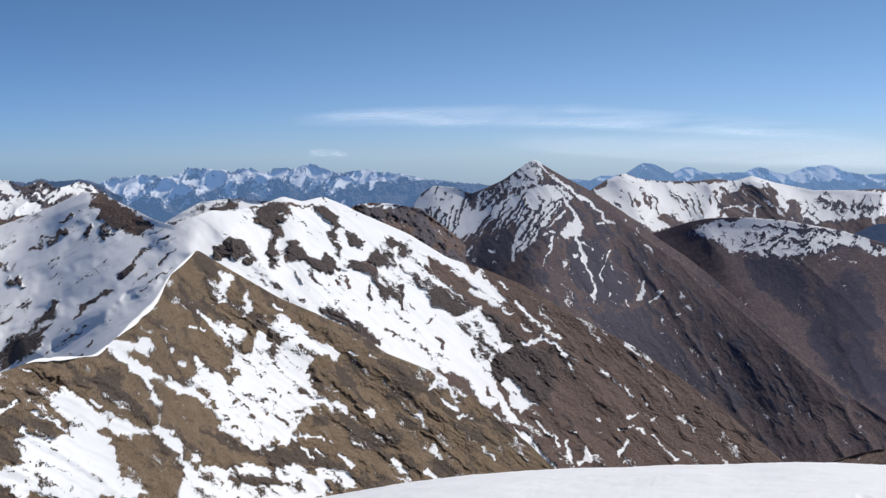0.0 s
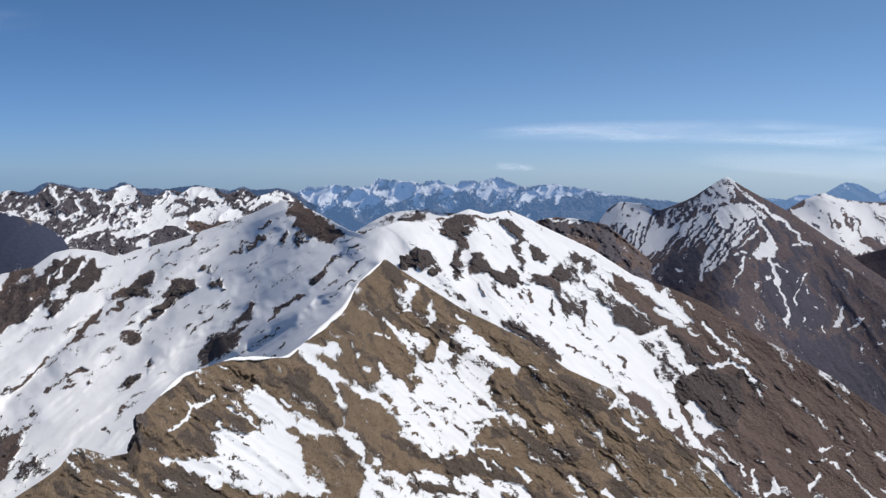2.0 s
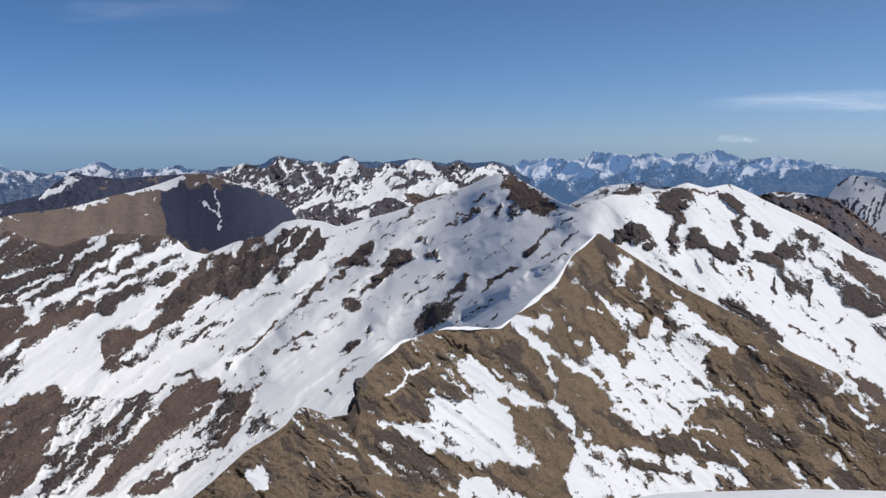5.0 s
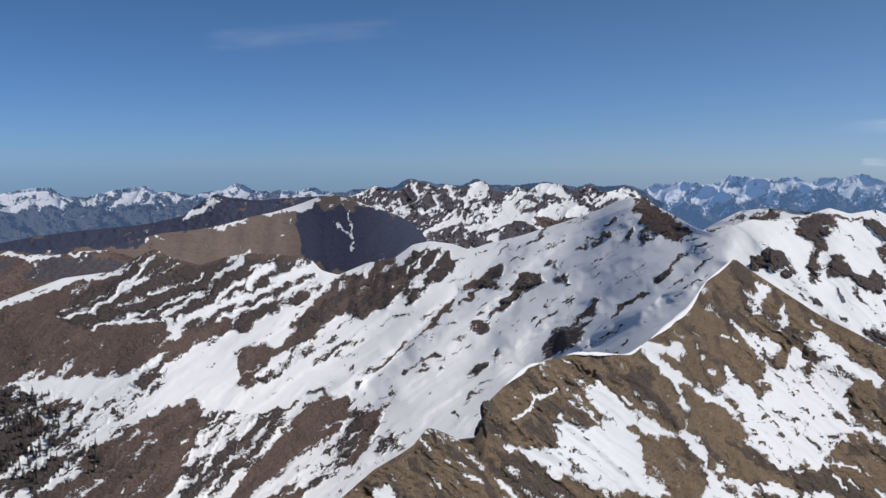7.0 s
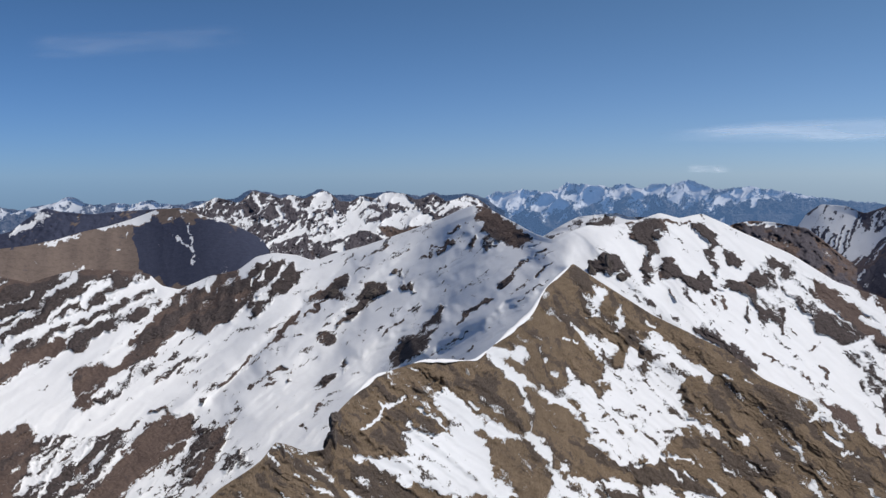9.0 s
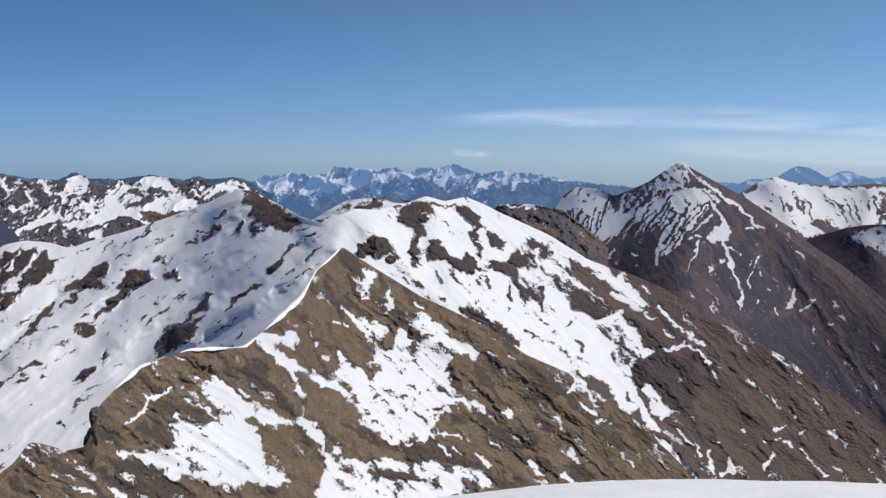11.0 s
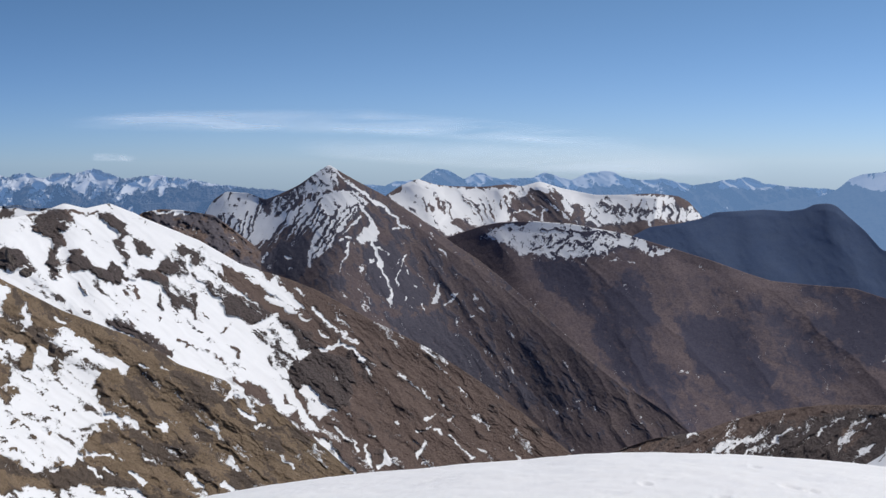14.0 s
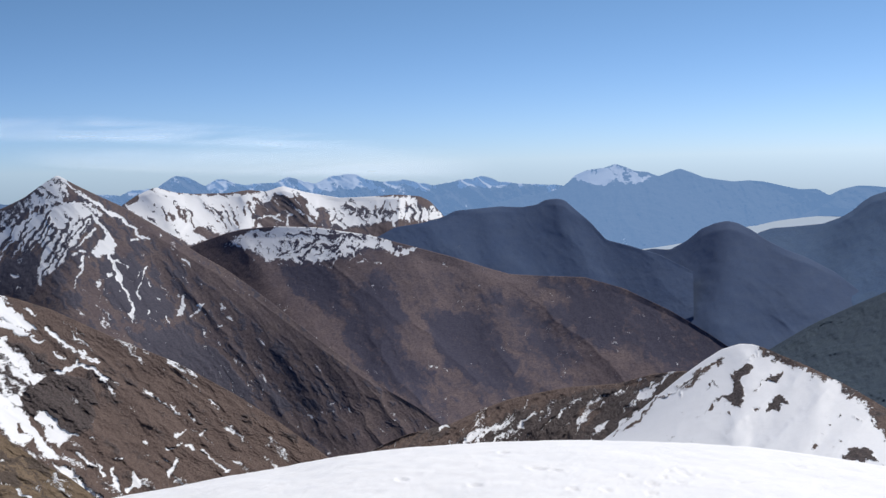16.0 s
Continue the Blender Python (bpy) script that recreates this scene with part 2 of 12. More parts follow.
        if kind == "rib":
            lift[:, c0:c1] += value * np.exp(-((np.maximum(d + width, 0) / width) ** 2))
            continue
        f = np.clip(0.5 - d / (2 * soft), 0, 1)
        f = f * f * (3 - 2 * f)
        layer = white if kind == "snow" else stone
        layer[:, c0:c1] += (value - layer[:, c0:c1]) * f
    # what pierces the snow is bare rock
    stone = stone + 0.55 * crags + 0.8 * np.clip(white * 1.5, 0, 1)
    blanket = np.clip((white + 0.35 * spots + 0.1) / 0.4, 0, 1)
    white = white + snow_rough * spots + comb * shards - 0.12 * np.clip(stone, 0, 1) - 0.25 * np.clip(ribs, -0.4, 0.8)
    # single stones in the snow, flecks of snow in the grass
    crowd = 0.4 * fractal(a * 0.5, p * 0.5, seed + 95, 3, 0.6)
    white = np.where(white > 0, white - 1.6 * stones * np.clip((peb + crowd - 0.95) * 3, 0, 1), white + 1.4 * flecks * np.clip((-peb - crowd - 1.05) * 3, 0, 1))
    # snow lies deeper in hollows and rocks stand proud of it
    lift = lift + relief * folds * detail * (1 - 0.99 * blanket) + drift * drifts * blanket
    lift = lift + relief * fine * np.clip(stone, 0, 0.8) * 2.0 * (1 - blanket) + relief * fine * 0.6 * crags * (1 - blanket)
    r = r - lift * taper
    z = r * np.tan(np.radians(p))
    # skirt below the foot, and the far side beyond the crest
    rows_r, rows_z = [r[:1] * 0.99], [np.minimum(basin(r[:1], a[:1]) - 6, z[:1] - 2)]
    rows_r.append(r), rows_z.append(z)
    for out in (0.02, 0.06, 0.14, 0.25):
        rows_r.append(r[-1:] * (1 + out))
        rows_z.append(np.maximum(z[-1:] - r[-1:] * out * 0.75, basin(r[-1:] * (1 + out), a[-1:]) - 6))
    R, Z = np.concatenate(rows_r), np.concatenate(rows_z)
    A = np.radians(np.broadcast_to(bearings[None, :], R.shape))
    xyz = np.stack([R * np.sin(A), R * np.cos(A), Z], axis=-1)
    SURFACES[id(lines)] = (bearings, p, xyz[1:-4])
    pad = lambda f: np.concatenate([f[:1], f] + [f[-1:]] * 4)
    return new(name, grid_mesh(name, xyz, material, {"snow": pad(white), "rock": pad(stone)}))

# ---------------------------------------------------------------- ground
turf_far = mountain_material("valley_floor", 9.0, (0.075, 0.06, 0.04), (0.1, 0.085, 0.06), (0.08, 0.075, 0.07), (0.05, 0.045, 0.045))
gr = np.concatenate([np.linspace(30, 400, 20), np.linspace(430, 4950, 120)])
ga = np.radians(np.linspace(-180, 180, 361))
GR, GA = np.meshgrid(gr, ga, indexing="ij")
GZ = basin(GR, np.degrees(GA)) + np.clip(GR / 60 - 1, 0, 12) * np.clip((4700 - GR) / 400, 0, 1) * fractal(GR * np.sin(GA) / 300, GR * np.cos(GA) / 300, 3)
ground = new("ground", grid_mesh("ground", np.stack([GR * np.sin(GA), GR * np.cos(GA), GZ], -1), turf_far, {"snow": GR * 0 - 1, "rock": GR * 0 - 0.5}))
tagged(ground, "brown valley floor between the mountains", "ground", kind="structure")

# the rounded snow summit underfoot: bearing, and the slope angle at which its brow hides the land below
BROW = [(-180, -19), (-75, -16.5), (-56, -17.0), (-50, -17.9), (-44, -21), (-30, -24), (-20, -23), (-12.00, -19.20)] + [(-5.50, -18.65), (-2.20, -18.15), (4.30, -17.54), (10.50, -17.14), (13.02, -16.68), (16.50, -16.87), (19.42, -16.10), (21.62, -16.12), (26.03, -15.84), (32.55, -15.68), (35.85, -15.71), (42.07, -15.81), (46.47, -16.08), (49.78, -16.38)] + [(70, -17.5), (120, -18), (180, -19)]
EYE = 1.65
sa = np.concatenate([np.linspace(-180, -10, 171)[:-1], np.linspace(-10, 60, 701), np.linspace(60, 180, 121)[1:]])
sr = np.concatenate([np.linspace(0.0, 4, 12), np.linspace(4.05, 14, 170), np.linspace(14.2, 30, 40), np.linspace(30.5, 130, 40)])
SR, SA = np.meshgrid(sr, sa, indexing="ij")
even = np.arange(-180, 180.1, 0.5)
brow = np.tan(np.radians(np.interp(sa, even, smooth(np.interp(even, *np.array(BROW).T), 6))))[None, :]
bow = brow**2 / (4 * EYE)
bow = np.where(SR < 3, SR * 0 + 0.02 + (bow - 0.02) * np.clip(SR / 3, 0, 1), bow)
sx, sy = SR * np.sin(np.radians(SA)), SR * np.cos(np.radians(SA))
SZ = -EYE - bow * np.minimum(SR, 40) ** 2 - np.maximum(SR - 40, 0) * bow * 80
SZ += 0.012 * fractal(sx * 0.9, sy * 0.9, 5, 5) + 0.004 * fractal(sx * 7, sy * 7, 6, 3)
# old footprints in the crust
FOOTPRINTS = [(3.81, 6.38, 0.06), (3.85, 6.20, 0.04), (4.12, 5.69, 0.03), (4.08, 5.35, 0.03), (4.34, 5.56, 0.02), (4.59, 5.81, 0.02), (4.73, 5.86, 0.03), (3.85, 5.05, 0.03), (4.63, 5.68, 0.03), (4.29, 5.32, 0.03), (4.68, 5.55, 0.02), (6.10, 6.07, 0.04), (4.29, 7.77, 0.04), (3.06, 5.94, 0.04), (3.50, 5.42, 0.03), (4.76, 5.23, 0.03), (3.67, 5.29, 0.03), (2.82, 6.65, 0.04)]
for fx, fy, fr in FOOTPRINTS:
    far = ((sx - fx) / fr) ** 2 + ((sy - fy) / (fr * 2.2)) ** 2
    SZ += 0.008 * np.exp(-((np.sqrt(far) - 1.25) / 0.4) ** 2) - 0.022 * np.exp(-far)
snow_mat = Nodes("packed_snow")
sb = snow_mat.add("ShaderNodeBsdfPrincipled", Roughness=0.55)
sb.inputs["Specular IOR Level"].default_value = 0.25
grainy = snow_mat.noise(26, 6, 0.7)
crust = snow_mat.noise(2.2, 5, 0.6)
snow_mat.link(snow_mat.mix(snow_mat.span(crust, 0.35, 0.7), (0.9, 0.905, 0.92), (0.85, 0.86, 0.885)), sb.inputs["Base Color"])
sbump = snow_mat.add("ShaderNodeBump", Strength=0.35, Distance=0.02)
snow_mat.link(snow_mat.math("ADD", grainy, crust), sbump.inputs["Height"])
snow_mat.link(sbump.outputs["Normal"], sb.inputs["Normal"])
snow_mat.link(sb.outputs[0], snow_mat.out.inputs["Surface"])
summit = new("snow_ground", grid_mesh("snow_ground", np.stack([sx, sy, SZ], -1), snow_mat.mat))
tagged(summit, "rounded bright snow summit with footprints and wind crust", "snow", kind="structure")

# the lake far below
lake_m = Nodes("lake_water")
lb = lake_m.add("ShaderNodeBsdfPrincipled", Roughness=0.3)
# pale base colour paints in the glint on the water
lb.inputs["Base Color"].default_value = (0.5, 0.56, 0.6, 1)
lw = lake_m.add("ShaderNodeBump", Strength=0.3, Distance=1.0)
lake_m.link(lake_m.noise(0.05, 5, 0.6), lw.inputs["Height"])
lake_m.link(lw.outputs["Normal"], lb.inputs["Normal"])
lake_m.link(lb.outputs[0], lake_m.out.inputs["Surface"])
LV, LA = np.meshgrid(np.linspace(0, 1, 40), np.linspace(33, 52, 80), indexing="ij")
shore = np.interp(LA, [33, 42, 43.5, 52], [2990, 2990, 3450, 3520])
LR, LA = shore + (4900 - shore) * LV, np.radians(LA)
LZ = LR * 0 - 279.0
LZ[0] = basin(LR[0], LA[0])
LR[0] -= 2
lake = new("lake", grid_mesh("lake", np.stack([LR * np.sin(LA), LR * np.cos(LA), LZ], -1), lake_m.mat))
tagged(lake, "pale shining lake between wooded hills", "lake", kind="structure")

# ridge and foot lines of each mountain (bearing, distance, height), and what lies on its slopes
NEAR_FACE_FOOT = [(-38.46, 145, -58.8), (-35.84, 171, -65.8), (-30.54, 229, -88.0), (-22.36, 313, -137.8), (-15.36, 414, -180.2), (-7.35, 532, -215.6), (0.08, 620, -233.0), (1.05, 634, -237.6), (5.64, 714, -249.2), (6.93, 750, -248.1)]
NEAR_FACE_CREST = [(-38.46, 150, -55.7), (-35.84, 180, -60.6), (-33.87, 202, -61.9), (-32.4, 228, -66.4), (-31.58, 242, -68.1), (-30.77, 257, -67.6), (-30.11, 268, -71.3), (-28.96, 291, -80.0), (-27.98, 310, -84.5), (-27.75, 315, -83.7), (-27.28, 325, -76.6), (-26.2, 351, -76.1), (-25.06, 379, -75.4), (-22.45, 414, -76.5), (-19.35, 446, -82.2), (-17.9, 489, -79.9), (-16.15, 563, -76.5), (-15.37, 602, -66.9), (-13.82, 689, -59.6), (-12.54, 694, -70.7), (-9.37, 704, -96.1), (-7.81, 709, -105.7), (-5.36, 716, -121.1), (-3.39, 722, -140.4), (-0.89, 729, -155.0), (1.08, 735, -177.2), (1.41, 736, -174.2), (3.04, 742, -195.8), (4.66, 747, -213.3), (6.28, 753, -236.1), (6.93, 755, -245.2)]
NEAR_FACE = (NEAR_FACE_FOOT, NEAR_FACE_CREST)
F_NEAR_FACE = []
cover(F_NEAR_FACE, "rib", 4.3, 0.66, 0.39, (-13.82, -4.95), (-11.55, -7.69), (-9.32, -9.49), (-6.16, -12.41), (-3.07, -15.18))
cover(F_NEAR_FACE, "rib", 4.3, 0.66, 0.39, (-27.35, -13.32), (-24.73, -14.91), (-22.08, -17.10))
cover(F_NEAR_FACE, "rib", 4.3, 0.66, 0.39, (-30.61, -14.75), (-28.67, -17.04), (-26.71, -19.23))
cover(F_NEAR_FACE, "rib", 4.3, 0.66, 0.39, (-19.35, -10.43), (-16.87, -12.92), (-15.51, -16.01))
cover(F_NEAR_FACE, "rib", 4.3, 0.66, 0.39, (-7.81, -8.49), (-5.33, -10.52), (-1.70, -13.27), (1.53, -15.84))
cover(F_NEAR_FACE, "rib", -2.6, 0.54, 0.32, (-15.61, -10.99), (-13.63, -13.44), (-12.27, -16.48))
cover(F_NEAR_FACE, "rib", -2.6, 0.54, 0.32, (-28.66, -15.49), (-26.70, -17.39), (-24.72, -19.86))
cover(F_NEAR_FACE, "rib", -2.6, 0.54, 0.32, (-16.92, -9.74), (-15.59, -12.25))
cover(F_NEAR_FACE, "rib", -2.6, 0.54, 0.32, (-5.88, -11.78), (-2.49, -15.12), (-0.06, -17.76))
cover(F_NEAR_FACE, "snow", 0.8, 0.00, 0.28, (-21.55, -12.45), (-21.13, -11.91), (-20.64, -12.04), (-19.98, -12.92), (-19.65, -13.29), (-18.67, -13.84), (-17.68, -14.30), (-16.38, -14.58), (-17.02, -14.91), (-18.01, -14.77), (-18.50, -14.78), (-18.92, -15.26), (-18.32, -15.71), (-18.48, -16.34), (-18.63, -16.96), (-17.97, -17.25), (-17.14, -17.79), (-18.29, -18.06), (-19.28, -17.64), (-19.94, -18.11), (-20.93, -17.81), (-21.58, -17.97), (-22.24, -17.35), (-22.90, -17.19), (-23.23, -17.53), (-24.21, -16.88), (-25.19, -16.40), (-25.52, -15.78), (-24.21, -15.67), (-23.23, -15.58), (-23.56, -14.65), (-22.91, -14.34), (-22.26, -14.50), (-21.44, -14.56), (-20.62, -14.49), (-20.96, -13.87), (-21.45, -13.08))
cover(F_NEAR_FACE, "snow", 1.0, 0.09, 0.10, (-25.84, -14.15), (-24.86, -13.70), (-24.54, -13.07), (-23.96, -12.76), (-23.41, -12.55))
cover(F_NEAR_FACE, "snow", 1.0, 0.07, 0.10, (-24.93, -12.76), (-24.54, -13.07))
cover(F_NEAR_FACE, "snow", 1.0, 0.07, 0.10, (-23.24, -13.87), (-22.75, -14.25))
cover(F_NEAR_FACE, "snow", 1.0, 0.05, 0.10, (-22.59, -13.08), (-21.94, -13.56), (-20.95, -14.18))
cover(F_NEAR_FACE, "snow", 1.0, 0.04, 0.10, (-22.17, -12.77), (-21.94, -12.99))
cover(F_NEAR_FACE, "snow", 1.0, 0.07, 0.10, (-26.16, -15.64), (-25.68, -15.87))
cover(F_NEAR_FACE, "snow", 1.0, 0.07, 0.10, (-19.66, -12.75), (-19.17, -13.16))
cover(F_NEAR_FACE, "snow", -0.8, 0.00, 0.28, (-19.32, -14.23), (-18.99, -14.23), (-18.59, -14.72), (-19.05, -14.54))
cover(F_NEAR_FACE, "rock", -0.45, 0.00, 0.28, (-19.32, -14.23), (-18.99, -14.23), (-18.59, -14.72), (-19.05, -14.54))
cover(F_NEAR_FACE, "snow", -0.95, 0.15, 0.18, (-19.34, -11.64), (-18.68, -12.59), (-17.70, -13.36), (-16.71, -14.03))
cover(F_NEAR_FACE, "rock", 0.75, 0.15, 0.18, (-19.34, -11.64), (-18.68, -12.59), (-17.70, -13.36), (-16.71, -14.03))
cover(F_NEAR_FACE, "snow", 0.8, 0.00, 0.28, (-18.61, -9.58), (-16.66, -9.88), (-16.01, -10.35), (-16.66, -10.68), (-17.31, -10.21), (-17.95, -10.37), (-16.98, -11.00), (-16.48, -11.94), (-16.25, -12.57), (-15.98, -13.20), (-15.85, -13.82), (-16.17, -14.39), (-16.37, -13.52), (-16.64, -12.58), (-17.13, -11.95), (-17.62, -11.32), (-18.28, -10.69), (-18.51, -10.06))
cover(F_NEAR_FACE, "snow", 0.8, 0.00, 0.28, (-12.14, -10.60), (-12.44, -11.87), (-14.06, -11.75), (-15.02, -11.92), (-14.05, -12.53), (-13.71, -13.15), (-13.22, -13.77), (-12.57, -14.37), (-13.05, -14.70), (-12.23, -15.29), (-11.41, -15.72), (-10.12, -16.13), (-9.81, -15.51), (-9.17, -15.78), (-8.54, -15.60), (-8.86, -15.15), (-8.24, -14.82), (-7.78, -14.33), (-7.94, -13.88), (-7.01, -13.68), (-6.68, -14.12), (-6.06, -14.24), (-6.70, -13.51), (-7.33, -13.23), (-7.66, -12.63), (-7.99, -11.87), (-7.54, -11.23), (-6.76, -11.04), (-6.13, -11.47), (-5.99, -10.85), (-6.47, -10.40), (-7.41, -10.13), (-8.20, -9.53), (-9.00, -8.87), (-9.63, -8.79), (-9.94, -9.28), (-9.45, -9.73), (-9.92, -9.90), (-10.56, -9.61), (-10.87, -10.25), (-11.02, -10.72), (-11.50, -10.58), (-11.36, -9.63), (-11.84, -9.32), (-12.31, -9.97))
cover(F_NEAR_FACE, "snow", 0.8, 0.00, 0.28, (-16.00, -11.62), (-14.37, -12.22), (-13.88, -13.16), (-14.69, -12.92), (-15.51, -12.40))
cover(F_NEAR_FACE, "snow", -0.8, 0.00, 0.28, (-12.61, -11.71), (-11.81, -11.60), (-11.61, -12.00), (-12.28, -12.21))
cover(F_NEAR_FACE, "rock", -0.45, 0.00, 0.28, (-12.61, -11.71), (-11.81, -11.60), (-11.61, -12.00), (-12.28, -12.21))
cover(F_NEAR_FACE, "snow", -0.62, 0.00, 0.28, (-10.23, -10.70), (-9.60, -10.52), (-9.74, -11.03))
cover(F_NEAR_FACE, "rock", 0.75, 0.00, 0.28, (-10.23, -10.70), (-9.60, -10.52), (-9.74, -11.03))
cover(F_NEAR_FACE, "snow", -0.62, 0.00, 0.28, (-9.45, -9.92), (-8.51, -9.92), (-8.97, -10.22))
cover(F_NEAR_FACE, "rock", 0.75, 0.00, 0.28, (-9.45, -9.92), (-8.51, -9.92), (-8.97, -10.22))
cover(F_NEAR_FACE, "snow", -0.8, 0.00, 0.28, (-14.04, -12.69), (-13.40, -12.83), (-13.55, -13.18))
cover(F_NEAR_FACE, "rock", -0.45, 0.00, 0.28, (-14.04, -12.69), (-13.40, -12.83), (-13.55, -13.18))
cover(F_NEAR_FACE, "snow", -0.8, 0.00, 0.28, (-13.23, -13.30), (-12.35, -13.62), (-13.12, -13.70))
cover(F_NEAR_FACE, "rock", -0.45, 0.00, 0.28, (-13.23, -13.30), (-12.35, -13.62), (-13.12, -13.70))
cover(F_NEAR_FACE, "snow", -0.62, 0.00, 0.28, (-11.60, -14.18), (-11.05, -14.35), (-11.27, -14.58))
cover(F_NEAR_FACE, "rock", 0.75, 0.00, 0.28, (-11.60, -14.18), (-11.05, -14.35), (-11.27, -14.58))
cover(F_NEAR_FACE, "snow", -0.62, 0.00, 0.28, (-9.05, -13.96), (-8.10, -14.04), (-8.34, -14.30))
cover(F_NEAR_FACE, "rock", 0.75, 0.00, 0.28, (-9.05, -13.96), (-8.10, -14.04), (-8.34, -14.30))
cover(F_NEAR_FACE, "snow", -0.95, 0.07, 0.10, (-12.24, -14.73), (-11.59, -14.99))
cover(F_NEAR_FACE, "snow", -0.95, 0.07, 0.10, (-11.94, -13.35), (-11.71, -13.41))
cover(F_NEAR_FACE, "snow", -0.95, 0.04, 0.10, (-10.48, -13.99), (-10.16, -14.07))
cover(F_NEAR_FACE, "snow", 0.8, 0.00, 0.28, (-16.30, -14.45), (-15.65, -14.44), (-15.15, -15.21), (-14.81, -16.29), (-14.00, -15.96), (-14.16, -16.58), (-13.01, -16.86), (-11.72, -16.81), (-10.10, -17.05), (-8.51, -16.81), (-7.23, -17.19), (-6.29, -17.28), (-5.50, -17.38), (-5.26, -18.31), (-6.89, -18.43), (-8.45, -19.37), (-14.94, -19.64), (-15.61, -18.45), (-14.96, -17.37), (-14.81, -16.60), (-15.97, -15.23))
cover(F_NEAR_FACE, "snow", 0.8, 0.00, 0.28, (-21.53, -18.63), (-20.05, -18.85), (-18.23, -19.46), (-16.57, -20.58), (-21.53, -20.89))
cover(F_NEAR_FACE, "snow", -0.62, 0.00, 0.28, (-14.51, -14.73), (-13.04, -15.16), (-11.73, -15.89), (-10.76, -16.47), (-10.11, -16.93), (-8.51, -16.66), (-6.92, -17.17), (-5.97, -17.29), (-6.14, -16.97), (-6.93, -16.57), (-7.89, -16.32), (-9.16, -16.09), (-10.77, -15.70), (-11.41, -15.72), (-12.71, -15.46), (-13.69, -14.81))
cover(F_NEAR_FACE, "rock", 0.75, 0.00, 0.28, (-14.51, -14.73), (-13.04, -15.16), (-11.73, -15.89), (-10.76, -16.47), (-10.11, -16.93), (-8.51, -16.66), (-6.92, -17.17), (-5.97, -17.29), (-6.14, -16.97), (-6.93, -16.57), (-7.89, -16.32), (-9.16, -16.09), (-10.77, -15.70), (-11.41, -15.72), (-12.71, -15.46), (-13.69, -14.81))
cover(F_NEAR_FACE, "snow", 1.0, 0.17, 0.20, (-11.09, -15.71), (-10.77, -15.79))
cover(F_NEAR_FACE, "snow", 1.0, 0.07, 0.10, (-10.28, -15.99), (-9.17, -15.78))
cover(F_NEAR_FACE, "snow", -0.8, 0.00, 0.28, (-15.99, -12.57), (-15.01, -12.87), (-14.04, -13.32), (-13.06, -13.92), (-12.86, -14.32), (-13.86, -14.50), (-14.99, -14.62), (-15.65, -14.13), (-15.88, -13.51))
cover(F_NEAR_FACE, "rock", -0.45, 0.00, 0.28, (-15.99, -12.57), (-15.01, -12.87), (-14.04, -13.32), (-13.06, -13.92), (-12.86, -14.32), (-13.86, -14.50), (-14.99, -14.62), (-15.65, -14.13), (-15.88, -13.51))
cover(F_NEAR_FACE, "snow", -0.62, 0.00, 0.28, (-12.20, -17.29), (-11.06, -17.39), (-9.77, -17.64), (-9.22, -17.85), (-10.41, -17.94), (-11.54, -17.72))
cover(F_NEAR_FACE, "rock", 0.75, 0.00, 0.28, (-12.20, -17.29), (-11.06, -17.39), (-9.77, -17.64), (-9.22, -17.85), (-10.41, -17.94), (-11.54, -17.72))
cover(F_NEAR_FACE, "snow", -0.62, 0.00, 0.28, (-9.12, -18.06), (-8.48, -18.02), (-8.09, -18.33), (-8.79, -18.37))
cover(F_NEAR_FACE, "rock", 0.75, 0.00, 0.28, (-9.12, -18.06), (-8.48, -18.02), (-8.09, -18.33), (-8.79, -18.37))
cover(F_NEAR_FACE, "snow", -0.95, 0.07, 0.10, (-7.96, -17.39), (-7.54, -17.57))
cover(F_NEAR_FACE, "snow", -0.8, 0.00, 0.28, (-13.99, -16.88), (-13.01, -17.31), (-11.96, -17.61), (-13.17, -17.50))
cover(F_NEAR_FACE, "rock", -0.45, 0.00, 0.28, (-13.99, -16.88), (-13.01, -17.31), (-11.96, -17.61), (-13.17, -17.50))
cover(F_NEAR_FACE, "snow", -0.8, 0.00, 0.28, (-14.48, -16.44), (-13.99, -16.58), (-14.15, -16.80))
cover(F_NEAR_FACE, "rock", -0.45, 0.00, 0.28, (-14.48, -16.44), (-13.99, -16.58), (-14.15, -16.80))
cover(F_NEAR_FACE, "snow", -0.95, 0.07, 0.10, (-14.83, -15.11), (-14.85, -15.58))
cover(F_NEAR_FACE, "snow", -0.8, 0.00, 0.28, (-14.60, -15.36), (-14.17, -15.19), (-14.00, -15.81), (-14.33, -15.82))
cover(F_NEAR_FACE, "rock", -0.45, 0.00, 0.28, (-14.60, -15.36), (-14.17, -15.19), (-14.00, -15.81), (-14.33, -15.82))
cover(F_NEAR_FACE, "snow", -0.62, 0.00, 0.28, (-6.90, -18.01), (-6.11, -17.87), (-5.63, -18.22), (-6.57, -18.29))
cover(F_NEAR_FACE, "rock", 0.75, 0.00, 0.28, (-6.90, -18.01), (-6.11, -17.87), (-5.63, -18.22), (-6.57, -18.29))
cover(F_NEAR_FACE, "snow", -0.95, 0.17, 0.20, (-19.25, -11.33), (-18.27, -12.27), (-17.29, -13.28), (-16.63, -14.21))
cover(F_NEAR_FACE, "rock", 0.75, 0.17, 0.20, (-19.25, -11.33), (-18.27, -12.27), (-17.29, -13.28), (-16.63, -14.21))
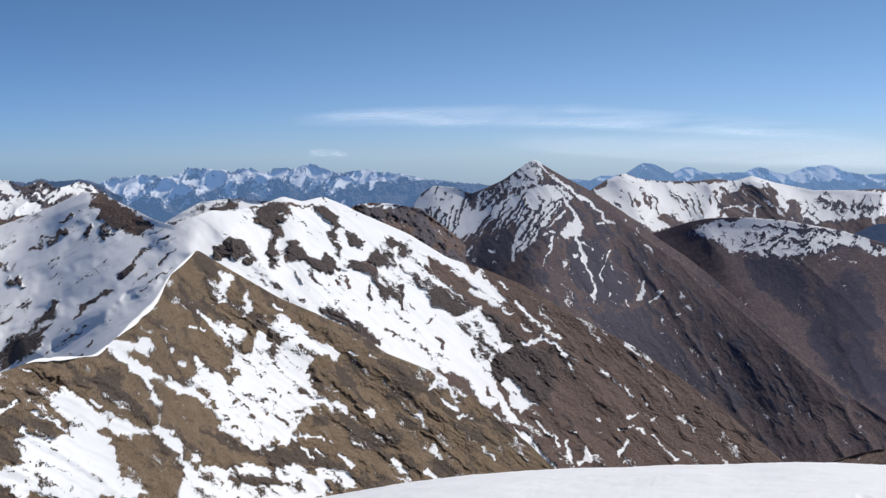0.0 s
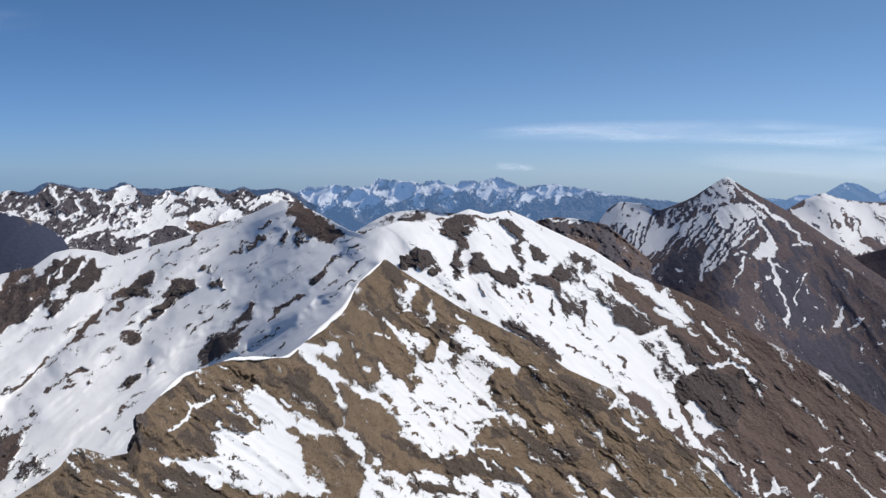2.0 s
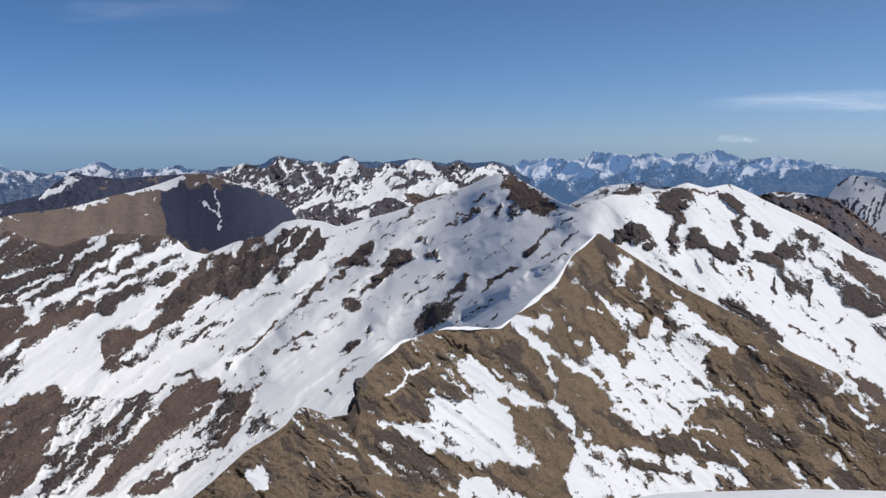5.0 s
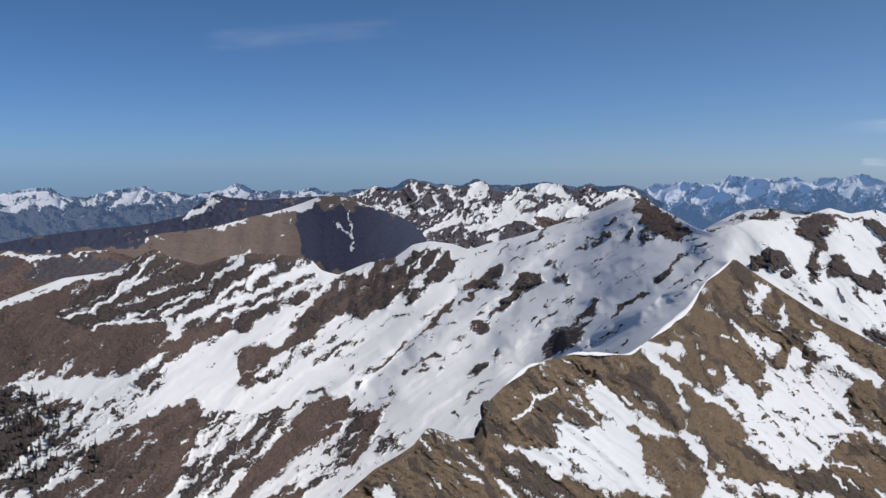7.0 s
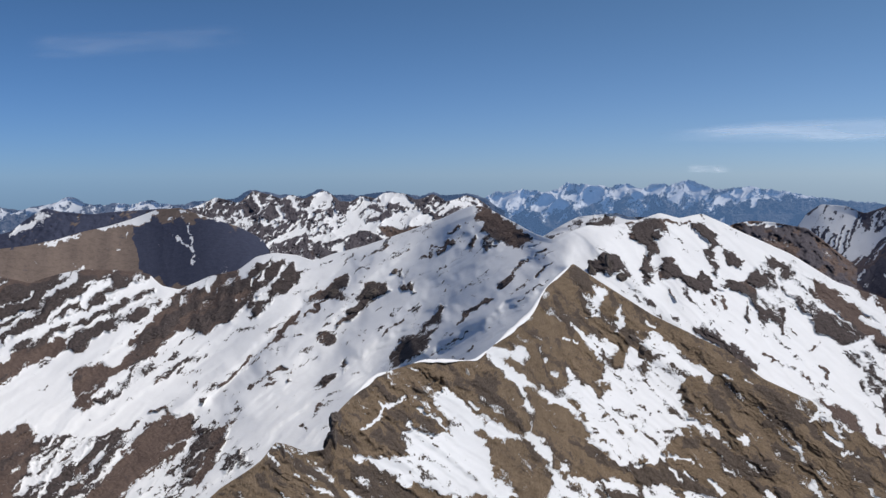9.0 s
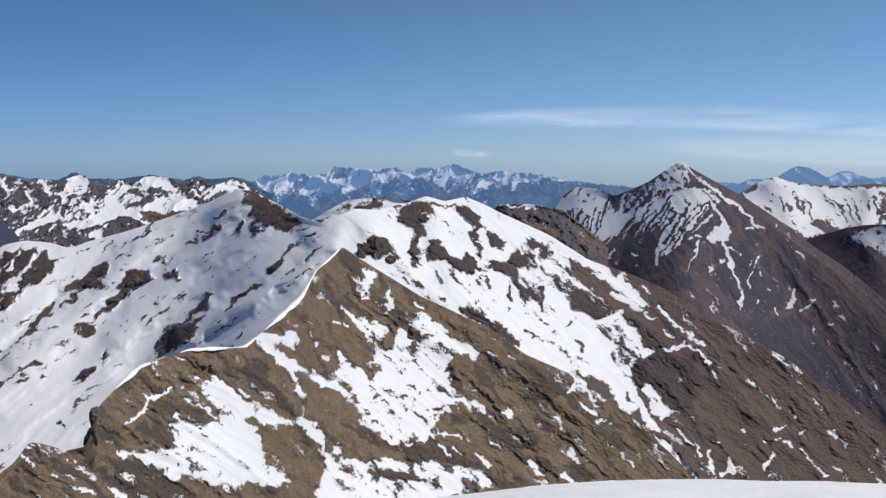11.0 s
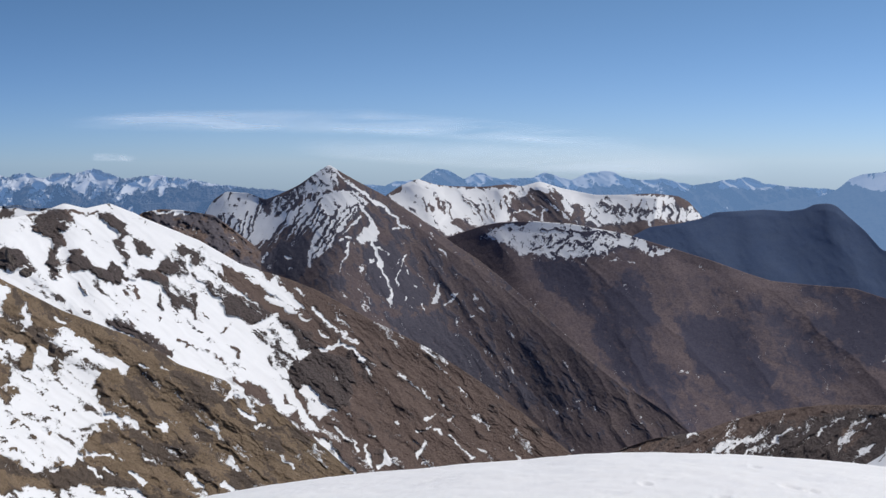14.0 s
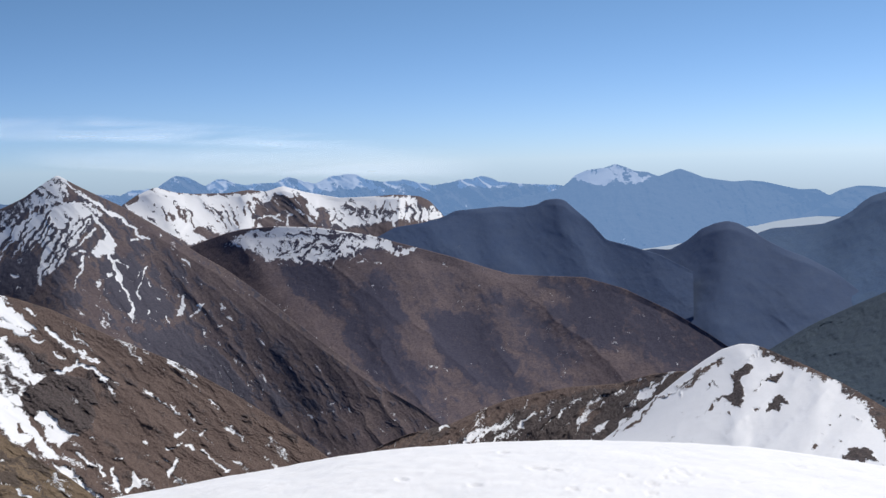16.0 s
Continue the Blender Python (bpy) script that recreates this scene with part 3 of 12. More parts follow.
cover(F_NEAR_FACE, "snow", -0.62, 0.00, 0.28, (-13.65, -5.54), (-12.69, -6.01), (-12.48, -7.12), (-12.82, -7.82), (-13.38, -7.13))
cover(F_NEAR_FACE, "rock", 0.75, 0.00, 0.28, (-13.65, -5.54), (-12.69, -6.01), (-12.48, -7.12), (-12.82, -7.82), (-13.38, -7.13))
cover(F_NEAR_FACE, "snow", -0.62, 0.00, 0.28, (-10.90, -8.35), (-10.39, -8.50), (-10.19, -9.28), (-10.73, -9.49))
cover(F_NEAR_FACE, "rock", 0.75, 0.00, 0.28, (-10.90, -8.35), (-10.39, -8.50), (-10.19, -9.28), (-10.73, -9.49))
cover(F_NEAR_FACE, "snow", -0.62, 0.00, 0.28, (-10.09, -9.50), (-9.24, -9.57), (-9.41, -10.11), (-9.92, -9.97))
cover(F_NEAR_FACE, "rock", 0.75, 0.00, 0.28, (-10.09, -9.50), (-9.24, -9.57), (-9.41, -10.11), (-9.92, -9.97))
cover(F_NEAR_FACE, "snow", 0.8, 0.00, 0.28, (-12.69, -6.32), (-12.05, -6.22), (-11.91, -6.79), (-12.35, -7.43), (-12.70, -7.63), (-12.51, -7.12))
cover(F_NEAR_FACE, "snow", 0.8, 0.00, 0.28, (-11.40, -7.16), (-10.92, -7.24), (-10.72, -8.03), (-11.22, -8.71), (-11.32, -8.05))
cover(F_NEAR_FACE, "snow", 1.0, 0.07, 0.10, (-12.98, -7.98), (-12.35, -7.75))
cover(F_NEAR_FACE, "snow", 0.8, 0.00, 0.28, (-12.81, -9.03), (-11.84, -9.17), (-11.83, -10.34), (-12.46, -10.51), (-13.03, -9.35))
cover(F_NEAR_FACE, "snow", 1.0, 0.09, 0.10, (-13.94, -8.41), (-13.29, -9.04), (-12.80, -9.35))
cover(F_NEAR_FACE, "snow", 1.0, 0.09, 0.10, (-14.34, -9.22), (-13.60, -9.39))
cover(F_NEAR_FACE, "snow", 1.0, 0.13, 0.16, (-15.69, -9.71), (-15.20, -10.34))
cover(F_NEAR_FACE, "snow", 1.0, 0.11, 0.13, (-15.20, -10.98), (-14.71, -11.28))
cover(F_NEAR_FACE, "snow", 1.0, 0.15, 0.18, (-14.07, -10.96), (-13.57, -11.58))
cover(F_NEAR_FACE, "snow", 1.0, 0.09, 0.10, (-9.80, -8.17), (-9.32, -8.38))
cover(F_NEAR_FACE, "snow", 1.0, 0.07, 0.10, (-16.02, -9.08), (-15.70, -9.27))
cover(F_NEAR_FACE, "snow", -0.95, 0.11, 0.13, (-14.76, -6.83), (-14.10, -8.42), (-13.76, -9.37))
cover(F_NEAR_FACE, "rock", 0.75, 0.11, 0.13, (-14.76, -6.83), (-14.10, -8.42), (-13.76, -9.37))
cover(F_NEAR_FACE, "snow", -0.95, 0.09, 0.10, (-15.36, -10.66), (-14.86, -11.76))
cover(F_NEAR_FACE, "rock", 0.75, 0.09, 0.10, (-15.36, -10.66), (-14.86, -11.76))
cover(F_NEAR_FACE, "snow", -0.95, 0.11, 0.13, (-11.73, -6.47), (-11.40, -7.41))
cover(F_NEAR_FACE, "rock", 0.75, 0.11, 0.13, (-11.73, -6.47), (-11.40, -7.41))
cover(F_NEAR_FACE, "snow", 1.0, 0.07, 0.10, (-6.23, -13.64), (-5.74, -14.28))
cover(F_NEAR_FACE, "snow", 1.0, 0.11, 0.13, (-4.51, -14.14), (-4.26, -14.43))
cover(F_NEAR_FACE, "snow", 1.0, 0.11, 0.13, (-3.20, -16.91), (-2.27, -17.59))
cover(F_NEAR_FACE, "snow", 1.0, 0.13, 0.16, (-0.81, -16.25), (-0.31, -16.88))
cover(F_NEAR_FACE, "snow", 1.0, 0.15, 0.18, (-1.06, -17.60), (0.16, -18.26))
cover(F_NEAR_FACE, "snow", 1.0, 0.13, 0.16, (-0.02, -13.66), (0.44, -14.07), (0.73, -14.19))
cover(F_NEAR_FACE, "snow", 1.0, 0.11, 0.13, (0.75, -14.49), (1.48, -14.66))
cover(F_NEAR_FACE, "snow", 1.0, 0.09, 0.10, (-0.40, -12.74), (0.56, -13.38))
cover(F_NEAR_FACE, "snow", 1.0, 0.07, 0.10, (2.26, -16.24), (2.89, -16.84))
cover(F_NEAR_FACE, "snow", 1.0, 0.07, 0.10, (-1.07, -13.15), (-0.36, -12.34))
cover(F_NEAR_FACE, "snow", 1.0, 0.11, 0.13, (-5.99, -16.51), (-5.50, -17.29))
cover(F_NEAR_FACE, "snow", 1.0, 0.09, 0.10, (-7.57, -16.31), (-6.93, -16.57))
cover(F_NEAR_FACE, "snow", 1.0, 0.09, 0.10, (-8.21, -16.04), (-7.72, -16.71))
cover(F_NEAR_FACE, "snow", 1.0, 0.07, 0.10, (-8.29, -15.43), (-7.11, -15.67))
cover(F_NEAR_FACE, "snow", 1.0, 0.07, 0.10, (-5.53, -10.83), (-5.06, -11.20))
cover(F_NEAR_FACE, "snow", -0.62, 0.00, 0.28, (-5.73, -14.83), (-3.56, -15.14), (-2.57, -15.66), (-2.92, -16.20), (-4.15, -16.08), (-5.40, -15.57))
cover(F_NEAR_FACE, "rock", 0.75, 0.00, 0.28, (-5.73, -14.83), (-3.56, -15.14), (-2.57, -15.66), (-2.92, -16.20), (-4.15, -16.08), (-5.40, -15.57))
cover(F_NEAR_FACE, "snow", -0.62, 0.00, 0.28, (-7.77, -14.64), (-6.99, -14.38), (-6.66, -14.88), (-7.60, -15.09))
cover(F_NEAR_FACE, "rock", 0.75, 0.00, 0.28, (-7.77, -14.64), (-6.99, -14.38), (-6.66, -14.88), (-7.60, -15.09))
cover(F_NEAR_FACE, "snow", -0.95, 0.11, 0.13, (-6.12, -11.63), (-5.47, -12.83), (-4.21, -14.03))
cover(F_NEAR_FACE, "rock", 0.75, 0.11, 0.13, (-6.12, -11.63), (-5.47, -12.83), (-4.21, -14.03))
cover(F_NEAR_FACE, "snow", -0.95, 0.17, 0.20, (-3.67, -11.50), (-1.83, -12.60), (-0.60, -13.77))
cover(F_NEAR_FACE, "rock", 0.75, 0.17, 0.20, (-3.67, -11.50), (-1.83, -12.60), (-0.60, -13.77))
cover(F_NEAR_FACE, "snow", -0.95, 0.17, 0.20, (0.62, -15.09), (2.10, -15.88))
cover(F_NEAR_FACE, "rock", 0.75, 0.17, 0.20, (0.62, -15.09), (2.10, -15.88))
cover(F_NEAR_FACE, "snow", -0.95, 0.17, 0.20, (2.34, -14.63), (3.51, -15.44))
cover(F_NEAR_FACE, "rock", 0.75, 0.17, 0.20, (2.34, -14.63), (3.51, -15.44))
cover(F_NEAR_FACE, "snow", -0.95, 0.17, 0.20, (-0.49, -16.96), (0.43, -17.80))
cover(F_NEAR_FACE, "rock", 0.75, 0.17, 0.20, (-0.49, -16.96), (0.43, -17.80))
cover(F_NEAR_FACE, "snow", -0.95, 0.11, 0.13, (-3.31, -13.31), (-2.69, -13.93))
cover(F_NEAR_FACE, "rock", 0.75, 0.11, 0.13, (-3.31, -13.31), (-2.69, -13.93))
cover(F_NEAR_FACE, "snow", -0.95, 0.09, 0.10, (-2.67, -14.47), (-1.74, -15.30))
cover(F_NEAR_FACE, "rock", 0.75, 0.09, 0.10, (-2.67, -14.47), (-1.74, -15.30))
cover(F_NEAR_FACE, "snow", -0.95, 0.11, 0.13, (-5.66, -17.39), (-4.70, -18.21))
cover(F_NEAR_FACE, "rock", 0.75, 0.11, 0.13, (-5.66, -17.39), (-4.70, -18.21))
cover(F_NEAR_FACE, "snow", -0.8, 0.11, 0.13, (-7.37, -11.69), (-7.04, -12.29))
cover(F_NEAR_FACE, "rock", -0.45, 0.11, 0.13, (-7.37, -11.69), (-7.04, -12.29))
cover(F_NEAR_FACE, "snow", 1.0, 0.11, 0.13, (-31.17, -15.28), (-30.51, -16.05))
cover(F_NEAR_FACE, "snow", 0.8, 0.00, 0.28, (-33.94, -18.03), (-32.96, -17.89), (-32.62, -18.95), (-33.44, -19.25))
cover(F_NEAR_FACE, "snow", 1.0, 0.11, 0.13, (-30.50, -17.58), (-30.01, -18.03))
cover(F_NEAR_FACE, "snow", 1.0, 0.05, 0.10, (-28.87, -17.10), (-27.55, -17.83))
cover(F_NEAR_FACE, "snow", 1.0, 0.11, 0.13, (-26.74, -17.51), (-25.59, -18.53))
cover(F_NEAR_FACE, "snow", 1.0, 0.07, 0.10, (-26.44, -15.66), (-26.02, -15.96))
cover(F_NEAR_FACE, "snow", 1.0, 0.07, 0.10, (-29.60, -16.44), (-29.40, -16.56))
cover(F_NEAR_FACE, "snow", 1.0, 0.07, 0.10, (-28.94, -16.55), (-28.68, -16.79))
cover(F_NEAR_FACE, "snow", -0.62, 0.00, 0.28, (-31.17, -15.65), (-30.51, -16.20), (-30.11, -17.02), (-30.84, -16.66))
cover(F_NEAR_FACE, "rock", 0.75, 0.00, 0.28, (-31.17, -15.65), (-30.51, -16.20), (-30.11, -17.02), (-30.84, -16.66))
cover(F_NEAR_FACE, "snow", -0.62, 0.00, 0.28, (-27.61, -13.05), (-27.24, -14.29), (-27.59, -15.23), (-28.30, -15.61), (-27.92, -14.31))
cover(F_NEAR_FACE, "rock", 0.75, 0.00, 0.28, (-27.61, -13.05), (-27.24, -14.29), (-27.59, -15.23), (-28.30, -15.61), (-27.92, -14.31))
cover(F_NEAR_FACE, "snow", -0.62, 0.00, 0.28, (-26.43, -16.49), (-25.30, -16.15), (-23.99, -17.26), (-22.03, -18.67), (-24.29, -18.78), (-25.93, -17.64))
cover(F_NEAR_FACE, "rock", 0.75, 0.00, 0.28, (-26.43, -16.49), (-25.30, -16.15), (-23.99, -17.26), (-22.03, -18.67), (-24.29, -18.78), (-25.93, -17.64))
cover(F_NEAR_FACE, "snow", -0.95, 0.17, 0.20, (-29.54, -15.88), (-27.89, -17.08), (-26.90, -18.27))
cover(F_NEAR_FACE, "rock", 0.75, 0.17, 0.20, (-29.54, -15.88), (-27.89, -17.08), (-26.90, -18.27))
cover(F_NEAR_FACE, "snow", -0.95, 0.11, 0.13, (-31.82, -16.51), (-30.50, -17.73), (-29.51, -18.69))
cover(F_NEAR_FACE, "rock", 0.75, 0.11, 0.13, (-31.82, -16.51), (-30.50, -17.73), (-29.51, -18.69))
RIDGE_MOUNTAIN_FOOT = [(-59.44, 899, -279.6), (-55.45, 876, -281.2), (-46.7, 813, -274.8), (-35.84, 788, -302.4), (-30.63, 861, -257.9), (-27.36, 855, -247.3), (-22.43, 875, -202.1), (-19.32, 806, -181.0), (-16.11, 819, -145.1), (-13.77, 854, -106.6), (-9.31, 845, -146.1), (-5.28, 842, -175.1), (-0.8, 874, -219.1), (1.07, 863, -247.4), (4.66, 857, -279.8), (7.58, 873, -298.4), (16.84, 1003, -330.1), (20.85, 1072, -344.2)]
RIDGE_MOUNTAIN_MIDDLE = [(-59.31, 994, -237.3), (-55.34, 970, -238.9), (-46.61, 949, -213.8), (-37.15, 1021, -200.6), (-32.53, 935, -230.0), (-28.65, 957, -209.4), (-25.06, 1005, -165.4), (-22.14, 1019, -135.4), (-18.92, 979, -97.1), (-15.73, 976, -72.0), (-14.15, 942, -64.8), (-11.92, 921, -88.4), (-10.32, 910, -112.0), (-6.29, 899, -138.0), (-2.69, 926, -169.1), (0.23, 950, -200.2), (1.08, 907, -228.1), (4.66, 891, -264.8), (7.57, 896, -288.0), (16.82, 1017, -323.4), (20.85, 1076, -344.1)]
RIDGE_MOUNTAIN_CREST = [(-59.16, 1124, -176.7), (-55.18, 1144, -157.2), (-53.51, 1152, -144.1), (-50.65, 1167, -124.9), (-48.01, 1180, -120.1), (-46.95, 1185, -106.2), (-45.89, 1190, -96.5), (-44.99, 1191, -107.3), (-43.45, 1193, -116.4), (-42.21, 1194, -108.3), (-40.95, 1195, -103.3), (-39.06, 1197, -105.6), (-37.46, 1199, -110.6), (-36.82, 1199, -124.9), (-35.86, 1200, -130.4), (-34.25, 1199, -116.0), (-32.63, 1198, -109.0), (-31.67, 1197, -93.8), (-30.7, 1197, -89.6), (-29.41, 1196, -92.6), (-28.43, 1195, -99.8), (-27.47, 1194, -92.0), (-25.55, 1192, -81.9), (-23.02, 1188, -64.1), (-21.15, 1185, -49.5), (-20.23, 1158, -39.2)]
RIDGE_MOUNTAIN_CREST += [(-19.46, 1132, -33.1), (-18.84, 1110, -34.7), (-18.22, 1089, -39.2), (-17.14, 1051, -48.5), (-15.91, 1009, -58.7), (-15.0, 977, -61.7), (-14.27, 963, -54.8), (-12.97, 979, -47.7), (-11.98, 1001, -50.5), (-10.14, 1056, -45.8), (-9.08, 1069, -39.0), (-8.01, 1080, -45.0), (-7.41, 1086, -42.7), (-6.82, 1092, -40.5), (-5.31, 1107, -53.6), (-5.31, 1107, -54.7), (-2.11, 1124, -83.8), (0.15, 1136, -112.5), (2.72, 1149, -130.9), (4.33, 1144, -144.0), (7.51, 1130, -178.5), (10.65, 1116, -207.5), (13.74, 1104, -244.7), (16.16, 1096, -277.7), (18.83, 1087, -317.7), (20.85, 1080, -344.0)]
RIDGE_MOUNTAIN = (RIDGE_MOUNTAIN_FOOT, RIDGE_MOUNTAIN_MIDDLE, RIDGE_MOUNTAIN_CREST)
F_RIDGE_MOUNTAIN = []
cover(F_RIDGE_MOUNTAIN, "rib", 8.7, 1.34, 0.81, (-31.62, -4.50), (-33.68, -6.23), (-36.51, -8.37))
cover(F_RIDGE_MOUNTAIN, "rib", 11.5, 1.04, 0.63, (-19.45, -1.76), (-22.16, -3.70), (-25.71, -6.29), (-28.30, -9.17), (-32.51, -12.26))
cover(F_RIDGE_MOUNTAIN, "rib", 11.5, 1.19, 0.72, (-45.89, -4.67), (-48.33, -7.10), (-52.44, -9.36))
cover(F_RIDGE_MOUNTAIN, "rib", 11.5, 1.19, 0.72, (-40.95, -5.03), (-43.48, -7.84), (-46.58, -10.24))
cover(F_RIDGE_MOUNTAIN, "rib", 3.1, 1.19, 0.72, (-35.85, -13.02), (-39.74, -15.74), (-42.31, -18.37))
cover(F_RIDGE_MOUNTAIN, "rib", 3.1, 1.19, 0.72, (-43.52, -12.83), (-46.65, -15.12), (-49.71, -17.85))
cover(F_RIDGE_MOUNTAIN, "rib", 11.5, 1.04, 0.63, (-9.08, -2.12), (-8.55, -4.46), (-7.58, -6.30))
cover(F_RIDGE_MOUNTAIN, "rib", 11.5, 1.04, 0.63, (-11.95, -4.22), (-10.04, -6.07))
cover(F_RIDGE_MOUNTAIN, "rib", -4.2, 0.30, 0.18, (-29.10, -7.17), (-31.19, -9.19), (-32.81, -11.05), (-34.25, -12.35))
cover(F_RIDGE_MOUNTAIN, "snow", -0.8, 0.00, 0.26, (-56.55, -7.99), (-54.93, -7.50), (-53.56, -7.21), (-51.87, -6.86), (-50.29, -6.26), (-49.27, -5.86), (-47.80, -5.81), (-46.75, -5.21), (-46.30, -4.76), (-45.39, -4.46), (-44.79, -4.97), (-42.03, -5.22), (-41.10, -4.91), (-38.27, -4.93), (-37.00, -5.26), (-37.01, -6.75), (-43.29, -7.30), (-49.31, -7.74), (-54.98, -9.25))
cover(F_RIDGE_MOUNTAIN, "rock", -0.45, 0.00, 0.26, (-56.55, -7.99), (-54.93, -7.50), (-53.56, -7.21), (-51.87, -6.86), (-50.29, -6.26), (-49.27, -5.86), (-47.80, -5.81), (-46.75, -5.21), (-46.30, -4.76), (-45.39, -4.46), (-44.79, -4.97), (-42.03, -5.22), (-41.10, -4.91), (-38.27, -4.93), (-37.00, -5.26), (-37.01, -6.75), (-43.29, -7.30), (-49.31, -7.74), (-54.98, -9.25))
cover(F_RIDGE_MOUNTAIN, "snow", 1.0, 0.05, 0.10, (-54.94, -7.76), (-53.56, -7.36), (-52.16, -7.03), (-50.73, -6.48), (-49.56, -6.06), (-48.10, -6.04), (-46.76, -5.37), (-46.30, -4.88), (-45.55, -4.71), (-44.95, -5.15))
cover(F_RIDGE_MOUNTAIN, "snow", -0.8, 0.00, 0.26, (0.36, -5.31), (1.93, -5.72), (4.63, -6.82), (7.40, -8.39), (10.28, -10.08), (13.86, -12.26), (16.93, -14.17), (20.05, -16.36), (22.59, -18.31), (22.55, -19.22), (1.11, -18.42), (0.17, -16.32), (1.95, -14.03), (2.63, -12.09), (2.96, -11.26), (4.15, -10.06), (2.56, -8.72), (1.24, -8.15))
cover(F_RIDGE_MOUNTAIN, "rock", -0.45, 0.00, 0.26, (0.36, -5.31), (1.93, -5.72), (4.63, -6.82), (7.40, -8.39), (10.28, -10.08), (13.86, -12.26), (16.93, -14.17), (20.05, -16.36), (22.59, -18.31), (22.55, -19.22), (1.11, -18.42), (0.17, -16.32), (1.95, -14.03), (2.63, -12.09), (2.96, -11.26), (4.15, -10.06), (2.56, -8.72), (1.24, -8.15))
cover(F_RIDGE_MOUNTAIN, "snow", -0.8, 0.00, 0.26, (-54.94, -7.97), (-53.57, -7.59), (-51.88, -7.25), (-50.30, -6.59), (-49.28, -6.29), (-47.96, -6.26), (-48.85, -6.69), (-49.59, -7.13), (-50.17, -7.56), (-51.05, -7.98), (-50.77, -8.44), (-49.04, -8.82), (-47.56, -8.57), (-45.45, -8.58), (-45.00, -9.12), (-44.86, -9.74), (-45.48, -10.18), (-46.40, -10.91), (-47.31, -11.27), (-48.21, -11.52), (-49.82, -11.37), (-52.27, -11.40), (-53.39, -11.43), (-55.06, -11.86), (-56.68, -12.01), (-56.56, -8.28))
cover(F_RIDGE_MOUNTAIN, "rock", -0.45, 0.00, 0.26, (-54.94, -7.97), (-53.57, -7.59), (-51.88, -7.25), (-50.30, -6.59), (-49.28, -6.29), (-47.96, -6.26), (-48.85, -6.69), (-49.59, -7.13), (-50.17, -7.56), (-51.05, -7.98), (-50.77, -8.44), (-49.04, -8.82), (-47.56, -8.57), (-45.45, -8.58), (-45.00, -9.12), (-44.86, -9.74), (-45.48, -10.18), (-46.40, -10.91), (-47.31, -11.27), (-48.21, -11.52), (-49.82, -11.37), (-52.27, -11.40), (-53.39, -11.43), (-55.06, -11.86), (-56.68, -12.01), (-56.56, -8.28))
cover(F_RIDGE_MOUNTAIN, "snow", -0.62, 0.00, 0.26, (-51.05, -7.98), (-49.29, -6.68), (-47.81, -6.33), (-46.30, -5.13), (-45.40, -4.96), (-44.80, -5.40), (-43.27, -5.74), (-42.35, -5.50), (-41.10, -5.20), (-38.27, -5.31), (-37.00, -5.64), (-37.33, -6.75), (-38.28, -8.01), (-40.18, -8.24), (-42.07, -8.42), (-43.31, -8.86), (-44.86, -9.50), (-45.15, -8.65), (-47.56, -8.57), (-49.04, -8.88), (-50.77, -8.44))
cover(F_RIDGE_MOUNTAIN, "rock", 0.75, 0.00, 0.26, (-51.05, -7.98), (-49.29, -6.68), (-47.81, -6.33), (-46.30, -5.13), (-45.40, -4.96), (-44.80, -5.40), (-43.27, -5.74), (-42.35, -5.50), (-41.10, -5.20), (-38.27, -5.31), (-37.00, -5.64), (-37.33, -6.75), (-38.28, -8.01), (-40.18, -8.24), (-42.07, -8.42), (-43.31, -8.86), (-44.86, -9.50), (-45.15, -8.65), (-47.56, -8.57), (-49.04, -8.88), (-50.77, -8.44))
cover(F_RIDGE_MOUNTAIN, "snow", 1.0, 0.11, 0.13, (-50.91, -8.19), (-49.31, -7.96), (-48.12, -7.18), (-47.22, -6.43), (-46.61, -5.68), (-46.00, -5.01))
cover(F_RIDGE_MOUNTAIN, "snow", 1.0, 0.11, 0.13, (-49.18, -8.84), (-47.85, -8.41), (-46.65, -8.08), (-45.74, -7.80), (-44.83, -7.42), (-43.29, -6.83))
cover(F_RIDGE_MOUNTAIN, "snow", 1.0, 0.07, 0.10, (-50.76, -7.84), (-49.88, -7.42))
cover(F_RIDGE_MOUNTAIN, "snow", 1.0, 0.07, 0.10, (-46.18, -6.98), (-45.12, -6.79), (-43.59, -6.36), (-43.28, -6.21))
cover(F_RIDGE_MOUNTAIN, "snow", 1.0, 0.07, 0.10, (-47.86, -8.65), (-46.36, -8.52), (-45.15, -8.59))
cover(F_RIDGE_MOUNTAIN, "snow", 1.0, 0.15, 0.18, (-45.45, -8.33), (-44.22, -7.59), (-43.29, -7.14), (-42.67, -6.37), (-42.04, -5.75), (-41.10, -5.29))
cover(F_RIDGE_MOUNTAIN, "snow", 1.0, 0.17, 0.20, (-44.86, -9.44), (-44.54, -8.67), (-43.30, -8.24), (-42.06, -7.64), (-40.81, -7.35), (-39.23, -6.73), (-38.28, -6.11), (-37.00, -5.80))
cover(F_RIDGE_MOUNTAIN, "snow", 1.0, 0.13, 0.16, (-42.07, -8.42), (-40.81, -7.98), (-39.23, -7.52), (-37.96, -6.75), (-37.01, -6.27))
cover(F_RIDGE_MOUNTAIN, "snow", 1.0, 0.17, 0.20, (-40.80, -6.72), (-40.17, -5.93), (-39.54, -5.62))
cover(F_RIDGE_MOUNTAIN, "snow", 1.0, 0.09, 0.10, (-42.99, -7.93), (-41.74, -6.86), (-41.11, -6.40))
cover(F_RIDGE_MOUNTAIN, "snow", 1.0, 0.09, 0.10, (-39.54, -6.41), (-38.27, -5.79))
